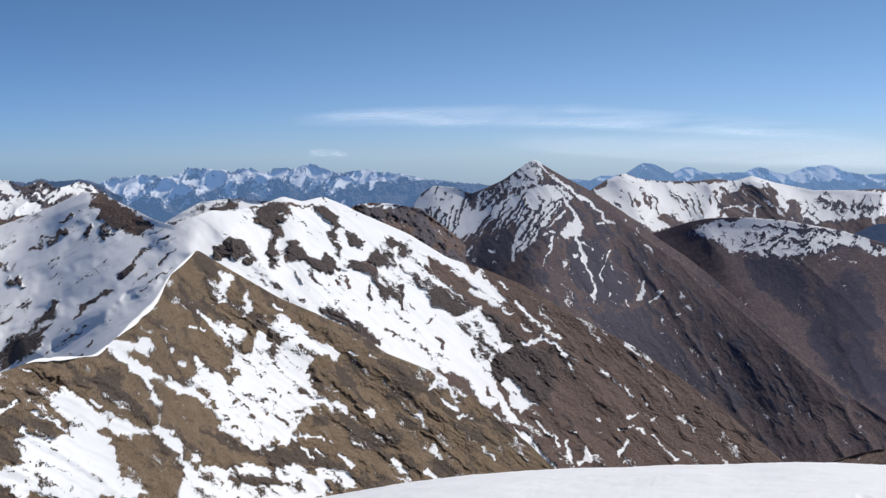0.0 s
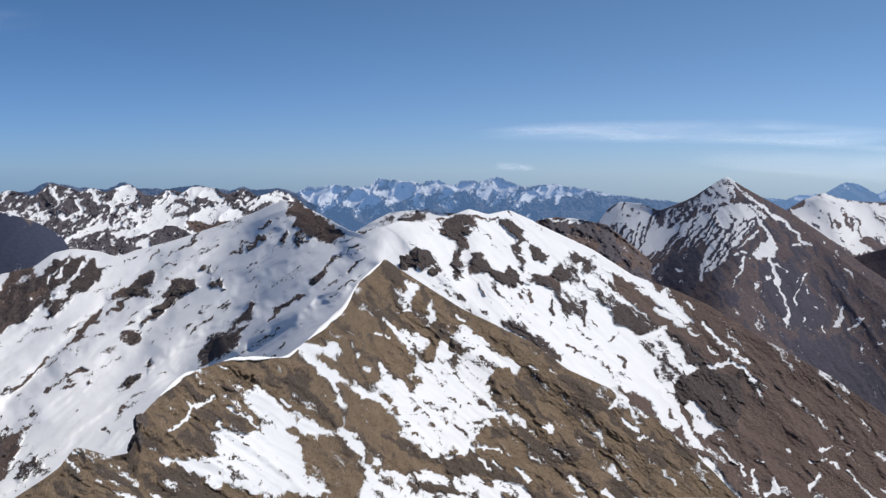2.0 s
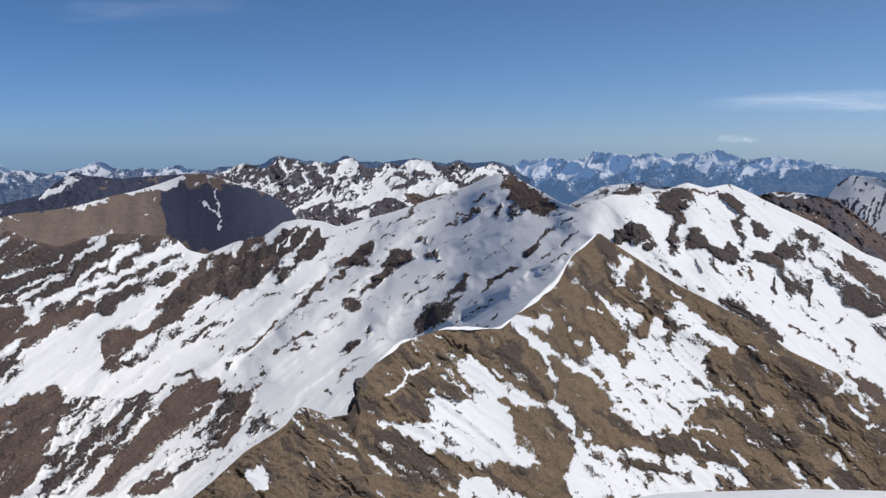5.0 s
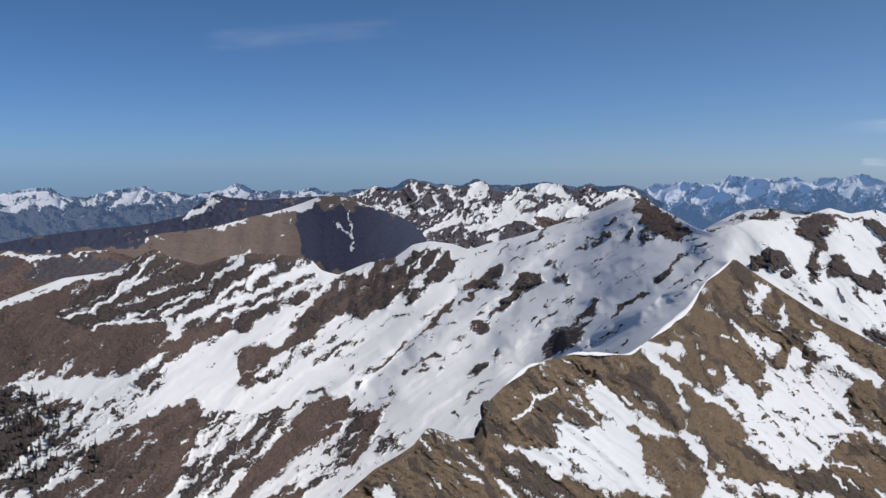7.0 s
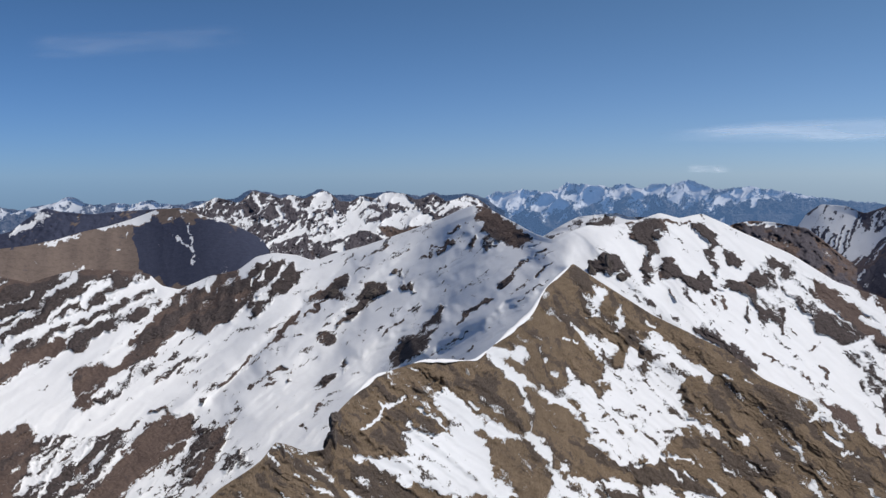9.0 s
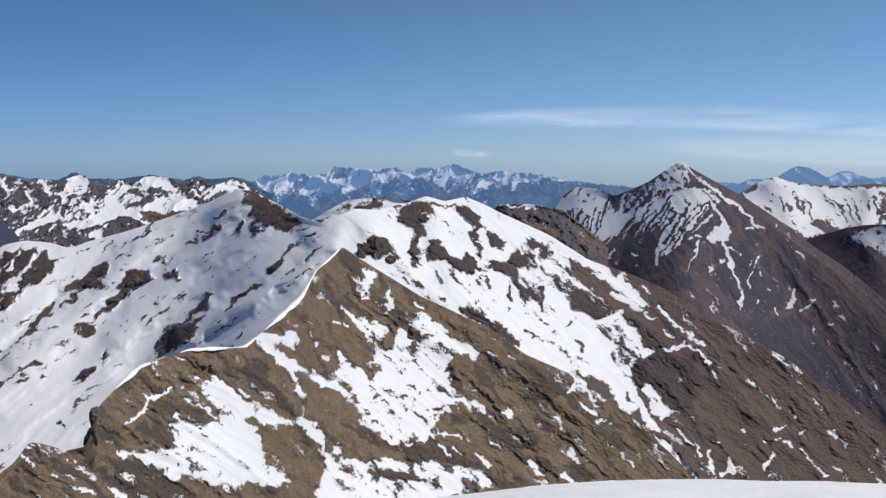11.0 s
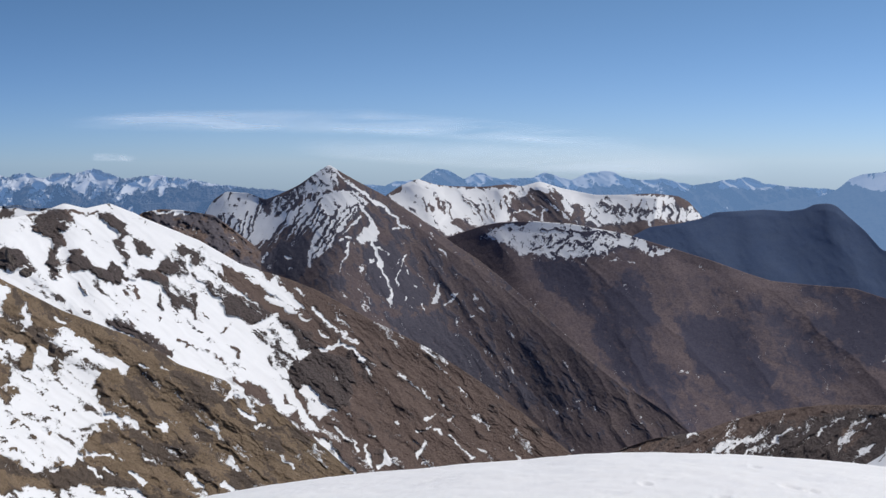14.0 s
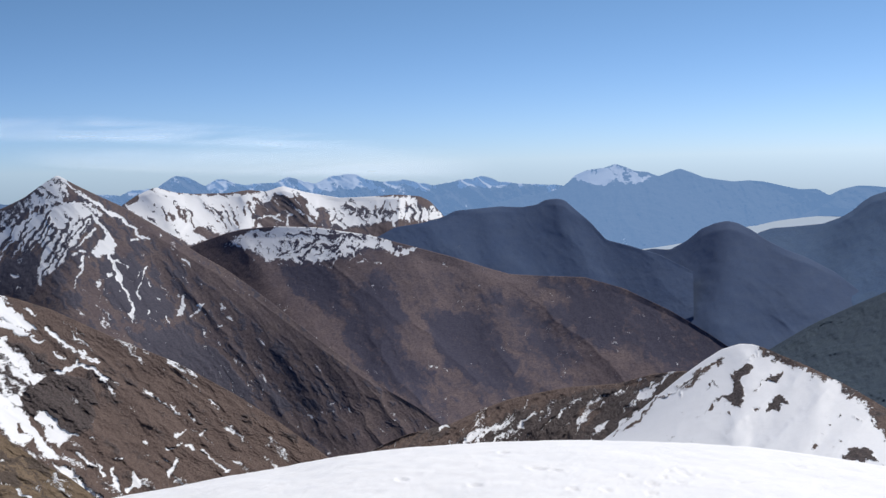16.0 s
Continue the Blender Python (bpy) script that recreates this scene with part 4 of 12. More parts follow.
cover(F_RIDGE_MOUNTAIN, "snow", 1.0, 0.09, 0.10, (-54.94, -7.85), (-53.56, -7.45), (-52.16, -7.09), (-50.73, -6.54), (-49.57, -6.13), (-48.10, -6.07), (-47.51, -5.90))
cover(F_RIDGE_MOUNTAIN, "snow", 1.0, 0.30, 0.20, (-38.28, -8.01), (-39.56, -8.63), (-40.82, -9.39), (-42.08, -9.83), (-43.33, -10.57), (-44.88, -11.13))
cover(F_RIDGE_MOUNTAIN, "snow", -0.8, 0.00, 0.26, (-44.86, -9.50), (-43.31, -8.77), (-42.06, -8.33), (-41.89, -9.21), (-42.70, -9.50), (-43.94, -9.93), (-44.81, -10.61), (-45.79, -10.94), (-45.02, -10.05))
cover(F_RIDGE_MOUNTAIN, "rock", -0.45, 0.00, 0.26, (-44.86, -9.50), (-43.31, -8.77), (-42.06, -8.33), (-41.89, -9.21), (-42.70, -9.50), (-43.94, -9.93), (-44.81, -10.61), (-45.79, -10.94), (-45.02, -10.05))
cover(F_RIDGE_MOUNTAIN, "snow", -0.62, 0.00, 0.26, (-41.76, -8.59), (-40.81, -8.16), (-39.24, -8.03), (-40.19, -8.77), (-41.14, -9.38), (-41.76, -9.21))
cover(F_RIDGE_MOUNTAIN, "rock", 0.75, 0.00, 0.26, (-41.76, -8.59), (-40.81, -8.16), (-39.24, -8.03), (-40.19, -8.77), (-41.14, -9.38), (-41.76, -9.21))
cover(F_RIDGE_MOUNTAIN, "snow", -0.9, 0.00, 0.26, (-38.93, -9.90), (-38.29, -8.96), (-37.33, -8.02), (-36.37, -6.75), (-35.41, -6.12), (-34.45, -5.80), (-34.13, -5.32), (-32.52, -5.16), (-32.36, -5.80), (-31.71, -6.75), (-32.51, -7.40), (-33.15, -8.19), (-33.80, -8.13), (-34.44, -8.67), (-35.41, -8.35), (-36.37, -8.82), (-37.01, -9.29), (-37.65, -9.92), (-38.61, -10.31), (-39.57, -10.58))
cover(F_RIDGE_MOUNTAIN, "rock", 0.3, 0.00, 0.26, (-38.93, -9.90), (-38.29, -8.96), (-37.33, -8.02), (-36.37, -6.75), (-35.41, -6.12), (-34.45, -5.80), (-34.13, -5.32), (-32.52, -5.16), (-32.36, -5.80), (-31.71, -6.75), (-32.51, -7.40), (-33.15, -8.19), (-33.80, -8.13), (-34.44, -8.67), (-35.41, -8.35), (-36.37, -8.82), (-37.01, -9.29), (-37.65, -9.92), (-38.61, -10.31), (-39.57, -10.58))
cover(F_RIDGE_MOUNTAIN, "snow", -0.62, 0.00, 0.26, (-32.36, -5.96), (-32.04, -5.38), (-31.56, -4.74), (-30.60, -4.57), (-29.63, -4.88), (-29.24, -5.20), (-29.78, -6.10), (-30.58, -6.75), (-31.22, -7.39), (-31.87, -7.87), (-32.35, -7.39), (-32.03, -6.59))
cover(F_RIDGE_MOUNTAIN, "rock", 0.75, 0.00, 0.26, (-32.36, -5.96), (-32.04, -5.38), (-31.56, -4.74), (-30.60, -4.57), (-29.63, -4.88), (-29.24, -5.20), (-29.78, -6.10), (-30.58, -6.75), (-31.22, -7.39), (-31.87, -7.87), (-32.35, -7.39), (-32.03, -6.59))
cover(F_RIDGE_MOUNTAIN, "snow", 1.0, 0.07, 0.10, (-31.39, -5.79), (-30.92, -4.83))
cover(F_RIDGE_MOUNTAIN, "snow", 1.0, 0.07, 0.10, (-30.59, -5.95), (-30.11, -5.08))
cover(F_RIDGE_MOUNTAIN, "snow", 1.0, 0.07, 0.10, (-31.88, -6.11), (-31.40, -5.31))
cover(F_RIDGE_MOUNTAIN, "snow", 1.0, 0.11, 0.13, (-34.29, -6.18), (-33.97, -5.61))
cover(F_RIDGE_MOUNTAIN, "snow", 1.0, 0.07, 0.10, (-31.71, -6.91), (-31.23, -6.75))
cover(F_RIDGE_MOUNTAIN, "snow", -0.8, 0.00, 0.26, (-41.47, -11.71), (-41.62, -10.53), (-40.83, -10.11), (-38.93, -10.21), (-39.57, -10.83), (-40.05, -11.44), (-40.53, -12.05), (-41.16, -12.50), (-41.63, -12.17))
cover(F_RIDGE_MOUNTAIN, "rock", -0.45, 0.00, 0.26, (-41.47, -11.71), (-41.62, -10.53), (-40.83, -10.11), (-38.93, -10.21), (-39.57, -10.83), (-40.05, -11.44), (-40.53, -12.05), (-41.16, -12.50), (-41.63, -12.17))
cover(F_RIDGE_MOUNTAIN, "snow", 0.2, 0.00, 0.26, (-38.77, -10.53), (-38.29, -9.91), (-36.37, -10.09), (-35.41, -9.94), (-36.37, -10.72), (-37.98, -11.17), (-39.26, -11.46))
cover(F_RIDGE_MOUNTAIN, "rock", 0.8, 0.00, 0.26, (-38.77, -10.53), (-38.29, -9.91), (-36.37, -10.09), (-35.41, -9.94), (-36.37, -10.72), (-37.98, -11.17), (-39.26, -11.46))
cover(F_RIDGE_MOUNTAIN, "snow", 0.2, 0.00, 0.26, (-40.53, -11.74), (-38.94, -11.15), (-38.62, -11.47), (-40.21, -12.37))
cover(F_RIDGE_MOUNTAIN, "rock", 0.8, 0.00, 0.26, (-40.53, -11.74), (-38.94, -11.15), (-38.62, -11.47), (-40.21, -12.37))
cover(F_RIDGE_MOUNTAIN, "snow", -0.62, 0.00, 0.26, (-46.70, -11.20), (-45.49, -10.80), (-45.80, -11.70), (-46.72, -12.27), (-47.32, -12.09))
cover(F_RIDGE_MOUNTAIN, "rock", 0.75, 0.00, 0.26, (-46.70, -11.20), (-45.49, -10.80), (-45.80, -11.70), (-46.72, -12.27), (-47.32, -12.09))
cover(F_RIDGE_MOUNTAIN, "snow", -0.8, 0.00, 0.26, (-52.14, -12.08), (-50.85, -11.97), (-50.42, -12.20), (-50.86, -12.38), (-52.01, -12.39))
cover(F_RIDGE_MOUNTAIN, "rock", -0.45, 0.00, 0.26, (-52.14, -12.08), (-50.85, -11.97), (-50.42, -12.20), (-50.86, -12.38), (-52.01, -12.39))
cover(F_RIDGE_MOUNTAIN, "snow", -0.8, 0.00, 0.26, (-52.44, -12.50), (-50.28, -12.51), (-50.58, -12.93), (-51.46, -13.25), (-52.31, -13.10))
cover(F_RIDGE_MOUNTAIN, "rock", -0.45, 0.00, 0.26, (-52.44, -12.50), (-50.28, -12.51), (-50.58, -12.93), (-51.46, -13.25), (-52.31, -13.10))
cover(F_RIDGE_MOUNTAIN, "snow", -0.62, 0.00, 0.26, (-56.67, -11.72), (-55.06, -11.86), (-53.39, -11.49), (-52.14, -12.08), (-52.31, -12.95), (-51.90, -13.63), (-51.48, -14.10), (-52.50, -15.04), (-53.80, -16.06), (-55.20, -16.47), (-56.83, -16.78))
cover(F_RIDGE_MOUNTAIN, "rock", 0.75, 0.00, 0.26, (-56.67, -11.72), (-55.06, -11.86), (-53.39, -11.49), (-52.14, -12.08), (-52.31, -12.95), (-51.90, -13.63), (-51.48, -14.10), (-52.50, -15.04), (-53.80, -16.06), (-55.20, -16.47), (-56.83, -16.78))
cover(F_RIDGE_MOUNTAIN, "snow", -0.62, 0.00, 0.26, (-53.52, -16.23), (-52.09, -15.54), (-50.93, -15.47), (-50.64, -15.20), (-49.46, -14.85), (-49.77, -15.80), (-51.54, -16.51), (-52.13, -17.32), (-55.21, -16.81), (-55.19, -16.42))
cover(F_RIDGE_MOUNTAIN, "rock", 0.75, 0.00, 0.26, (-53.52, -16.23), (-52.09, -15.54), (-50.93, -15.47), (-50.64, -15.20), (-49.46, -14.85), (-49.77, -15.80), (-51.54, -16.51), (-52.13, -17.32), (-55.21, -16.81), (-55.19, -16.42))
cover(F_RIDGE_MOUNTAIN, "snow", 1.0, 0.09, 0.10, (-53.52, -16.03), (-52.09, -15.45), (-50.63, -14.70))
cover(F_RIDGE_MOUNTAIN, "snow", 1.0, 0.07, 0.10, (-51.40, -16.59), (-50.51, -16.03), (-49.77, -15.65))
cover(F_RIDGE_MOUNTAIN, "snow", 1.0, 0.13, 0.16, (-53.13, -17.16), (-52.55, -16.99))
cover(F_RIDGE_MOUNTAIN, "snow", 0.2, 0.00, 0.26, (-51.77, -14.17), (-50.60, -13.53), (-50.02, -13.72), (-49.45, -14.65), (-50.64, -15.43), (-52.08, -15.31))
cover(F_RIDGE_MOUNTAIN, "rock", 0.8, 0.00, 0.26, (-51.77, -14.17), (-50.60, -13.53), (-50.02, -13.72), (-49.45, -14.65), (-50.64, -15.43), (-52.08, -15.31))
cover(F_RIDGE_MOUNTAIN, "snow", 0.2, 0.00, 0.26, (-50.29, -12.66), (-47.62, -11.92), (-46.42, -12.44), (-47.95, -13.86), (-49.75, -14.62), (-50.61, -13.82))
cover(F_RIDGE_MOUNTAIN, "rock", 0.8, 0.00, 0.26, (-50.29, -12.66), (-47.62, -11.92), (-46.42, -12.44), (-47.95, -13.86), (-49.75, -14.62), (-50.61, -13.82))
cover(F_RIDGE_MOUNTAIN, "snow", -0.8, 0.00, 0.26, (-49.76, -15.21), (-48.27, -14.58), (-47.06, -14.06), (-46.14, -13.51), (-45.22, -13.26), (-44.30, -13.39), (-43.84, -13.93), (-44.01, -14.84), (-44.48, -15.57), (-44.96, -16.29), (-45.59, -17.29), (-46.52, -18.17), (-47.14, -18.79), (-53.58, -18.15), (-52.13, -17.17), (-50.97, -16.86), (-49.79, -16.38))
cover(F_RIDGE_MOUNTAIN, "rock", -0.45, 0.00, 0.26, (-49.76, -15.21), (-48.27, -14.58), (-47.06, -14.06), (-46.14, -13.51), (-45.22, -13.26), (-44.30, -13.39), (-43.84, -13.93), (-44.01, -14.84), (-44.48, -15.57), (-44.96, -16.29), (-45.59, -17.29), (-46.52, -18.17), (-47.14, -18.79), (-53.58, -18.15), (-52.13, -17.17), (-50.97, -16.86), (-49.79, -16.38))
cover(F_RIDGE_MOUNTAIN, "snow", -0.8, 0.00, 0.26, (-44.44, -12.99), (-43.67, -12.72), (-43.20, -12.89), (-43.83, -13.63), (-44.30, -13.39))
cover(F_RIDGE_MOUNTAIN, "rock", -0.45, 0.00, 0.26, (-44.44, -12.99), (-43.67, -12.72), (-43.20, -12.89), (-43.83, -13.63), (-44.30, -13.39))
cover(F_RIDGE_MOUNTAIN, "snow", 0.2, 0.00, 0.26, (-43.84, -14.08), (-43.37, -13.80), (-42.43, -13.75), (-42.13, -14.31), (-42.60, -15.05), (-43.40, -15.93), (-44.19, -17.08), (-45.13, -17.32), (-45.11, -16.43), (-44.48, -15.57))
cover(F_RIDGE_MOUNTAIN, "rock", 0.8, 0.00, 0.26, (-43.84, -14.08), (-43.37, -13.80), (-42.43, -13.75), (-42.13, -14.31), (-42.60, -15.05), (-43.40, -15.93), (-44.19, -17.08), (-45.13, -17.32), (-45.11, -16.43), (-44.48, -15.57))
cover(F_RIDGE_MOUNTAIN, "snow", -0.8, 0.00, 0.26, (-43.78, -14.15), (-43.31, -13.87), (-42.37, -13.84), (-42.60, -14.90), (-43.39, -15.17))
cover(F_RIDGE_MOUNTAIN, "rock", -0.45, 0.00, 0.26, (-43.78, -14.15), (-43.31, -13.87), (-42.37, -13.84), (-42.60, -14.90), (-43.39, -15.17))
cover(F_RIDGE_MOUNTAIN, "snow", -0.95, 0.09, 0.10, (-42.12, -14.22), (-40.86, -13.90), (-39.59, -13.72), (-38.31, -13.41))
cover(F_RIDGE_MOUNTAIN, "rock", 0.75, 0.09, 0.10, (-42.12, -14.22), (-40.86, -13.90), (-39.59, -13.72), (-38.31, -13.41))
cover(F_RIDGE_MOUNTAIN, "snow", -0.95, 0.07, 0.10, (-41.19, -15.72), (-40.23, -14.69), (-39.59, -14.09))
cover(F_RIDGE_MOUNTAIN, "snow", -0.95, 0.05, 0.10, (-42.14, -15.99), (-41.19, -15.11), (-40.55, -14.37))
cover(F_RIDGE_MOUNTAIN, "snow", -0.95, 0.07, 0.10, (-43.41, -17.28), (-42.15, -16.59), (-40.88, -16.04))
cover(F_RIDGE_MOUNTAIN, "snow", -0.95, 0.05, 0.10, (-42.47, -17.18), (-41.20, -16.03), (-40.23, -15.15))
cover(F_RIDGE_MOUNTAIN, "snow", -0.95, 0.05, 0.10, (-44.04, -17.39), (-43.10, -16.99), (-41.83, -16.00))
cover(F_RIDGE_MOUNTAIN, "snow", -0.8, 0.00, 0.26, (-40.25, -16.97), (-39.60, -15.78), (-38.32, -15.27), (-37.03, -14.77), (-36.22, -14.48), (-35.67, -14.33), (-35.73, -14.95), (-37.03, -15.70), (-38.32, -16.28), (-39.29, -16.86), (-40.09, -17.34))
cover(F_RIDGE_MOUNTAIN, "rock", -0.45, 0.00, 0.26, (-40.25, -16.97), (-39.60, -15.78), (-38.32, -15.27), (-37.03, -14.77), (-36.22, -14.48), (-35.67, -14.33), (-35.73, -14.95), (-37.03, -15.70), (-38.32, -16.28), (-39.29, -16.86), (-40.09, -17.34))
cover(F_RIDGE_MOUNTAIN, "snow", -0.8, 0.00, 0.26, (-36.86, -14.22), (-36.38, -13.39), (-35.73, -12.83), (-35.34, -12.93), (-35.25, -13.71), (-35.47, -14.18), (-36.38, -14.41))
cover(F_RIDGE_MOUNTAIN, "rock", -0.45, 0.00, 0.26, (-36.86, -14.22), (-36.38, -13.39), (-35.73, -12.83), (-35.34, -12.93), (-35.25, -13.71), (-35.47, -14.18), (-36.38, -14.41))
cover(F_RIDGE_MOUNTAIN, "snow", 0.2, 0.00, 0.26, (-35.41, -13.24), (-34.11, -13.72), (-33.78, -14.19), (-34.11, -15.28), (-35.08, -16.19), (-35.73, -17.10), (-37.03, -17.98), (-38.33, -18.31), (-38.32, -17.04), (-37.03, -16.16), (-35.73, -15.26), (-35.08, -14.34))
cover(F_RIDGE_MOUNTAIN, "rock", 0.8, 0.00, 0.26, (-35.41, -13.24), (-34.11, -13.72), (-33.78, -14.19), (-34.11, -15.28), (-35.08, -16.19), (-35.73, -17.10), (-37.03, -17.98), (-38.33, -18.31), (-38.32, -17.04), (-37.03, -16.16), (-35.73, -15.26), (-35.08, -14.34))
cover(F_RIDGE_MOUNTAIN, "snow", -0.8, 0.00, 0.26, (-34.11, -14.03), (-33.30, -13.88), (-33.78, -15.12), (-34.43, -16.20), (-35.08, -16.87), (-35.25, -16.19), (-34.43, -14.96))
cover(F_RIDGE_MOUNTAIN, "rock", -0.45, 0.00, 0.26, (-34.11, -14.03), (-33.30, -13.88), (-33.78, -15.12), (-34.43, -16.20), (-35.08, -16.87), (-35.25, -16.19), (-34.43, -14.96))
cover(F_RIDGE_MOUNTAIN, "snow", -0.8, 0.00, 0.26, (-40.26, -18.54), (-38.97, -17.72), (-37.68, -17.91), (-37.85, -18.86), (-40.26, -19.07))
cover(F_RIDGE_MOUNTAIN, "rock", -0.45, 0.00, 0.26, (-40.26, -18.54), (-38.97, -17.72), (-37.68, -17.91), (-37.85, -18.86), (-40.26, -19.07))
cover(F_RIDGE_MOUNTAIN, "snow", 0.2, 0.00, 0.26, (-33.78, -15.90), (-32.81, -14.51), (-32.64, -15.28), (-31.66, -15.59), (-32.47, -16.21), (-33.78, -16.66))
cover(F_RIDGE_MOUNTAIN, "rock", 0.8, 0.00, 0.26, (-33.78, -15.90), (-32.81, -14.51), (-32.64, -15.28), (-31.66, -15.59), (-32.47, -16.21), (-33.78, -16.66))
cover(F_RIDGE_MOUNTAIN, "snow", -0.62, 0.00, 0.26, (-28.27, -6.72), (-27.69, -6.40), (-27.38, -5.91), (-26.74, -5.81), (-26.41, -6.22), (-26.88, -7.02), (-27.52, -7.10))
cover(F_RIDGE_MOUNTAIN, "rock", 0.75, 0.00, 0.26, (-28.27, -6.72), (-27.69, -6.40), (-27.38, -5.91), (-26.74, -5.81), (-26.41, -6.22), (-26.88, -7.02), (-27.52, -7.10))
cover(F_RIDGE_MOUNTAIN, "snow", -0.95, 0.07, 0.10, (-28.96, -7.85), (-28.26, -7.30))
cover(F_RIDGE_MOUNTAIN, "snow", -0.95, 0.07, 0.10, (-28.17, -6.40), (-28.65, -6.73))
cover(F_RIDGE_MOUNTAIN, "snow", -0.62, 0.00, 0.26, (-25.77, -6.53), (-25.30, -6.04), (-24.66, -5.93), (-24.34, -6.44), (-24.17, -6.59), (-24.65, -6.82), (-25.29, -6.68), (-25.60, -7.16), (-26.08, -7.27))
cover(F_RIDGE_MOUNTAIN, "rock", 0.75, 0.00, 0.26, (-25.77, -6.53), (-25.30, -6.04), (-24.66, -5.93), (-24.34, -6.44), (-24.17, -6.59), (-24.65, -6.82), (-25.29, -6.68), (-25.60, -7.16), (-26.08, -7.27))
cover(F_RIDGE_MOUNTAIN, "snow", -0.62, 0.00, 0.26, (-26.87, -8.04), (-26.23, -7.49), (-25.92, -7.33), (-26.07, -7.81), (-26.45, -8.16))
cover(F_RIDGE_MOUNTAIN, "rock", 0.75, 0.00, 0.26, (-26.87, -8.04), (-26.23, -7.49), (-25.92, -7.33), (-26.07, -7.81), (-26.45, -8.16))
cover(F_RIDGE_MOUNTAIN, "snow", -0.95, 0.05, 0.10, (-27.19, -8.37), (-26.55, -7.97))
cover(F_RIDGE_MOUNTAIN, "snow", -0.62, 0.00, 0.26, (-28.30, -9.18), (-27.83, -8.73), (-27.18, -8.78), (-27.34, -9.26), (-27.82, -9.36))
cover(F_RIDGE_MOUNTAIN, "rock", 0.75, 0.00, 0.26, (-28.30, -9.18), (-27.83, -8.73), (-27.18, -8.78), (-27.34, -9.26), (-27.82, -9.36))
cover(F_RIDGE_MOUNTAIN, "snow", -0.62, 0.00, 0.26, (-24.20, -5.29), (-23.82, -5.19), (-23.47, -5.37), (-23.56, -5.69), (-23.94, -5.51))
cover(F_RIDGE_MOUNTAIN, "rock", 0.75, 0.00, 0.26, (-24.20, -5.29), (-23.82, -5.19), (-23.47, -5.37), (-23.56, -5.69), (-23.94, -5.51))
cover(F_RIDGE_MOUNTAIN, "snow", -0.62, 0.00, 0.26, (-23.70, -6.33), (-23.49, -6.07), (-23.32, -6.48))
cover(F_RIDGE_MOUNTAIN, "rock", 0.75, 0.00, 0.26, (-23.70, -6.33), (-23.49, -6.07), (-23.32, -6.48))
cover(F_RIDGE_MOUNTAIN, "snow", -0.62, 0.00, 0.26, (-23.23, -6.48), (-23.05, -6.00), (-22.88, -6.53), (-22.71, -6.78), (-22.97, -6.73))
cover(F_RIDGE_MOUNTAIN, "rock", 0.75, 0.00, 0.26, (-23.23, -6.48), (-23.05, -6.00), (-22.88, -6.53), (-22.71, -6.78), (-22.97, -6.73))
cover(F_RIDGE_MOUNTAIN, "snow", -0.95, 0.11, 0.13, (-20.74, -3.83), (-20.65, -3.77))
cover(F_RIDGE_MOUNTAIN, "rock", 0.75, 0.11, 0.13, (-20.74, -3.83), (-20.65, -3.77))
cover(F_RIDGE_MOUNTAIN, "snow", -0.95, 0.09, 0.10, (-19.65, -3.97), (-19.36, -3.53))
cover(F_RIDGE_MOUNTAIN, "rock", 0.75, 0.09, 0.10, (-19.65, -3.97), (-19.36, -3.53))
cover(F_RIDGE_MOUNTAIN, "snow", -0.95, 0.05, 0.10, (-20.78, -3.27), (-20.23, -2.91))
cover(F_RIDGE_MOUNTAIN, "snow", -0.95, 0.05, 0.10, (-21.47, -4.45), (-21.08, -3.90), (-20.84, -3.62))
cover(F_RIDGE_MOUNTAIN, "snow", -0.8, 0.00, 0.26, (-19.48, -2.21), (-19.11, -2.05), (-18.50, -2.26), (-17.88, -2.59), (-17.26, -3.20), (-16.49, -3.81), (-16.63, -4.03), (-17.54, -4.05), (-18.16, -3.69), (-18.63, -3.23), (-18.94, -2.77))
cover(F_RIDGE_MOUNTAIN, "rock", -0.45, 0.00, 0.26, (-19.48, -2.21), (-19.11, -2.05), (-18.50, -2.26), (-17.88, -2.59), (-17.26, -3.20), (-16.49, -3.81), (-16.63, -4.03), (-17.54, -4.05), (-18.16, -3.69), (-18.63, -3.23), (-18.94, -2.77))
cover(F_RIDGE_MOUNTAIN, "snow", 1.0, 0.07, 0.10, (-18.03, -2.69), (-17.26, -3.30), (-16.49, -3.65))
cover(F_RIDGE_MOUNTAIN, "snow", 1.0, 0.04, 0.10, (-19.10, -2.52), (-18.79, -2.67))
cover(F_RIDGE_MOUNTAIN, "snow", 1.0, 0.07, 0.10, (-18.65, -2.14), (-17.58, -2.68), (-16.20, -3.49), (-14.99, -3.92))
cover(F_RIDGE_MOUNTAIN, "snow", -0.95, 0.07, 0.10, (-16.40, -3.68), (-16.13, -3.77))
cover(F_RIDGE_MOUNTAIN, "snow", 0.2, 0.00, 0.26, (-18.93, -3.39), (-18.47, -3.32), (-17.85, -3.84), (-18.45, -4.32), (-19.05, -4.80), (-18.76, -4.01))
cover(F_RIDGE_MOUNTAIN, "rock", 0.8, 0.00, 0.26, (-18.93, -3.39), (-18.47, -3.32), (-17.85, -3.84), (-18.45, -4.32), (-19.05, -4.80), (-18.76, -4.01))
cover(F_RIDGE_MOUNTAIN, "snow", -0.95, 0.05, 0.10, (-18.09, -6.50), (-17.49, -5.85), (-16.76, -5.05), (-15.87, -4.41), (-15.28, -4.24))
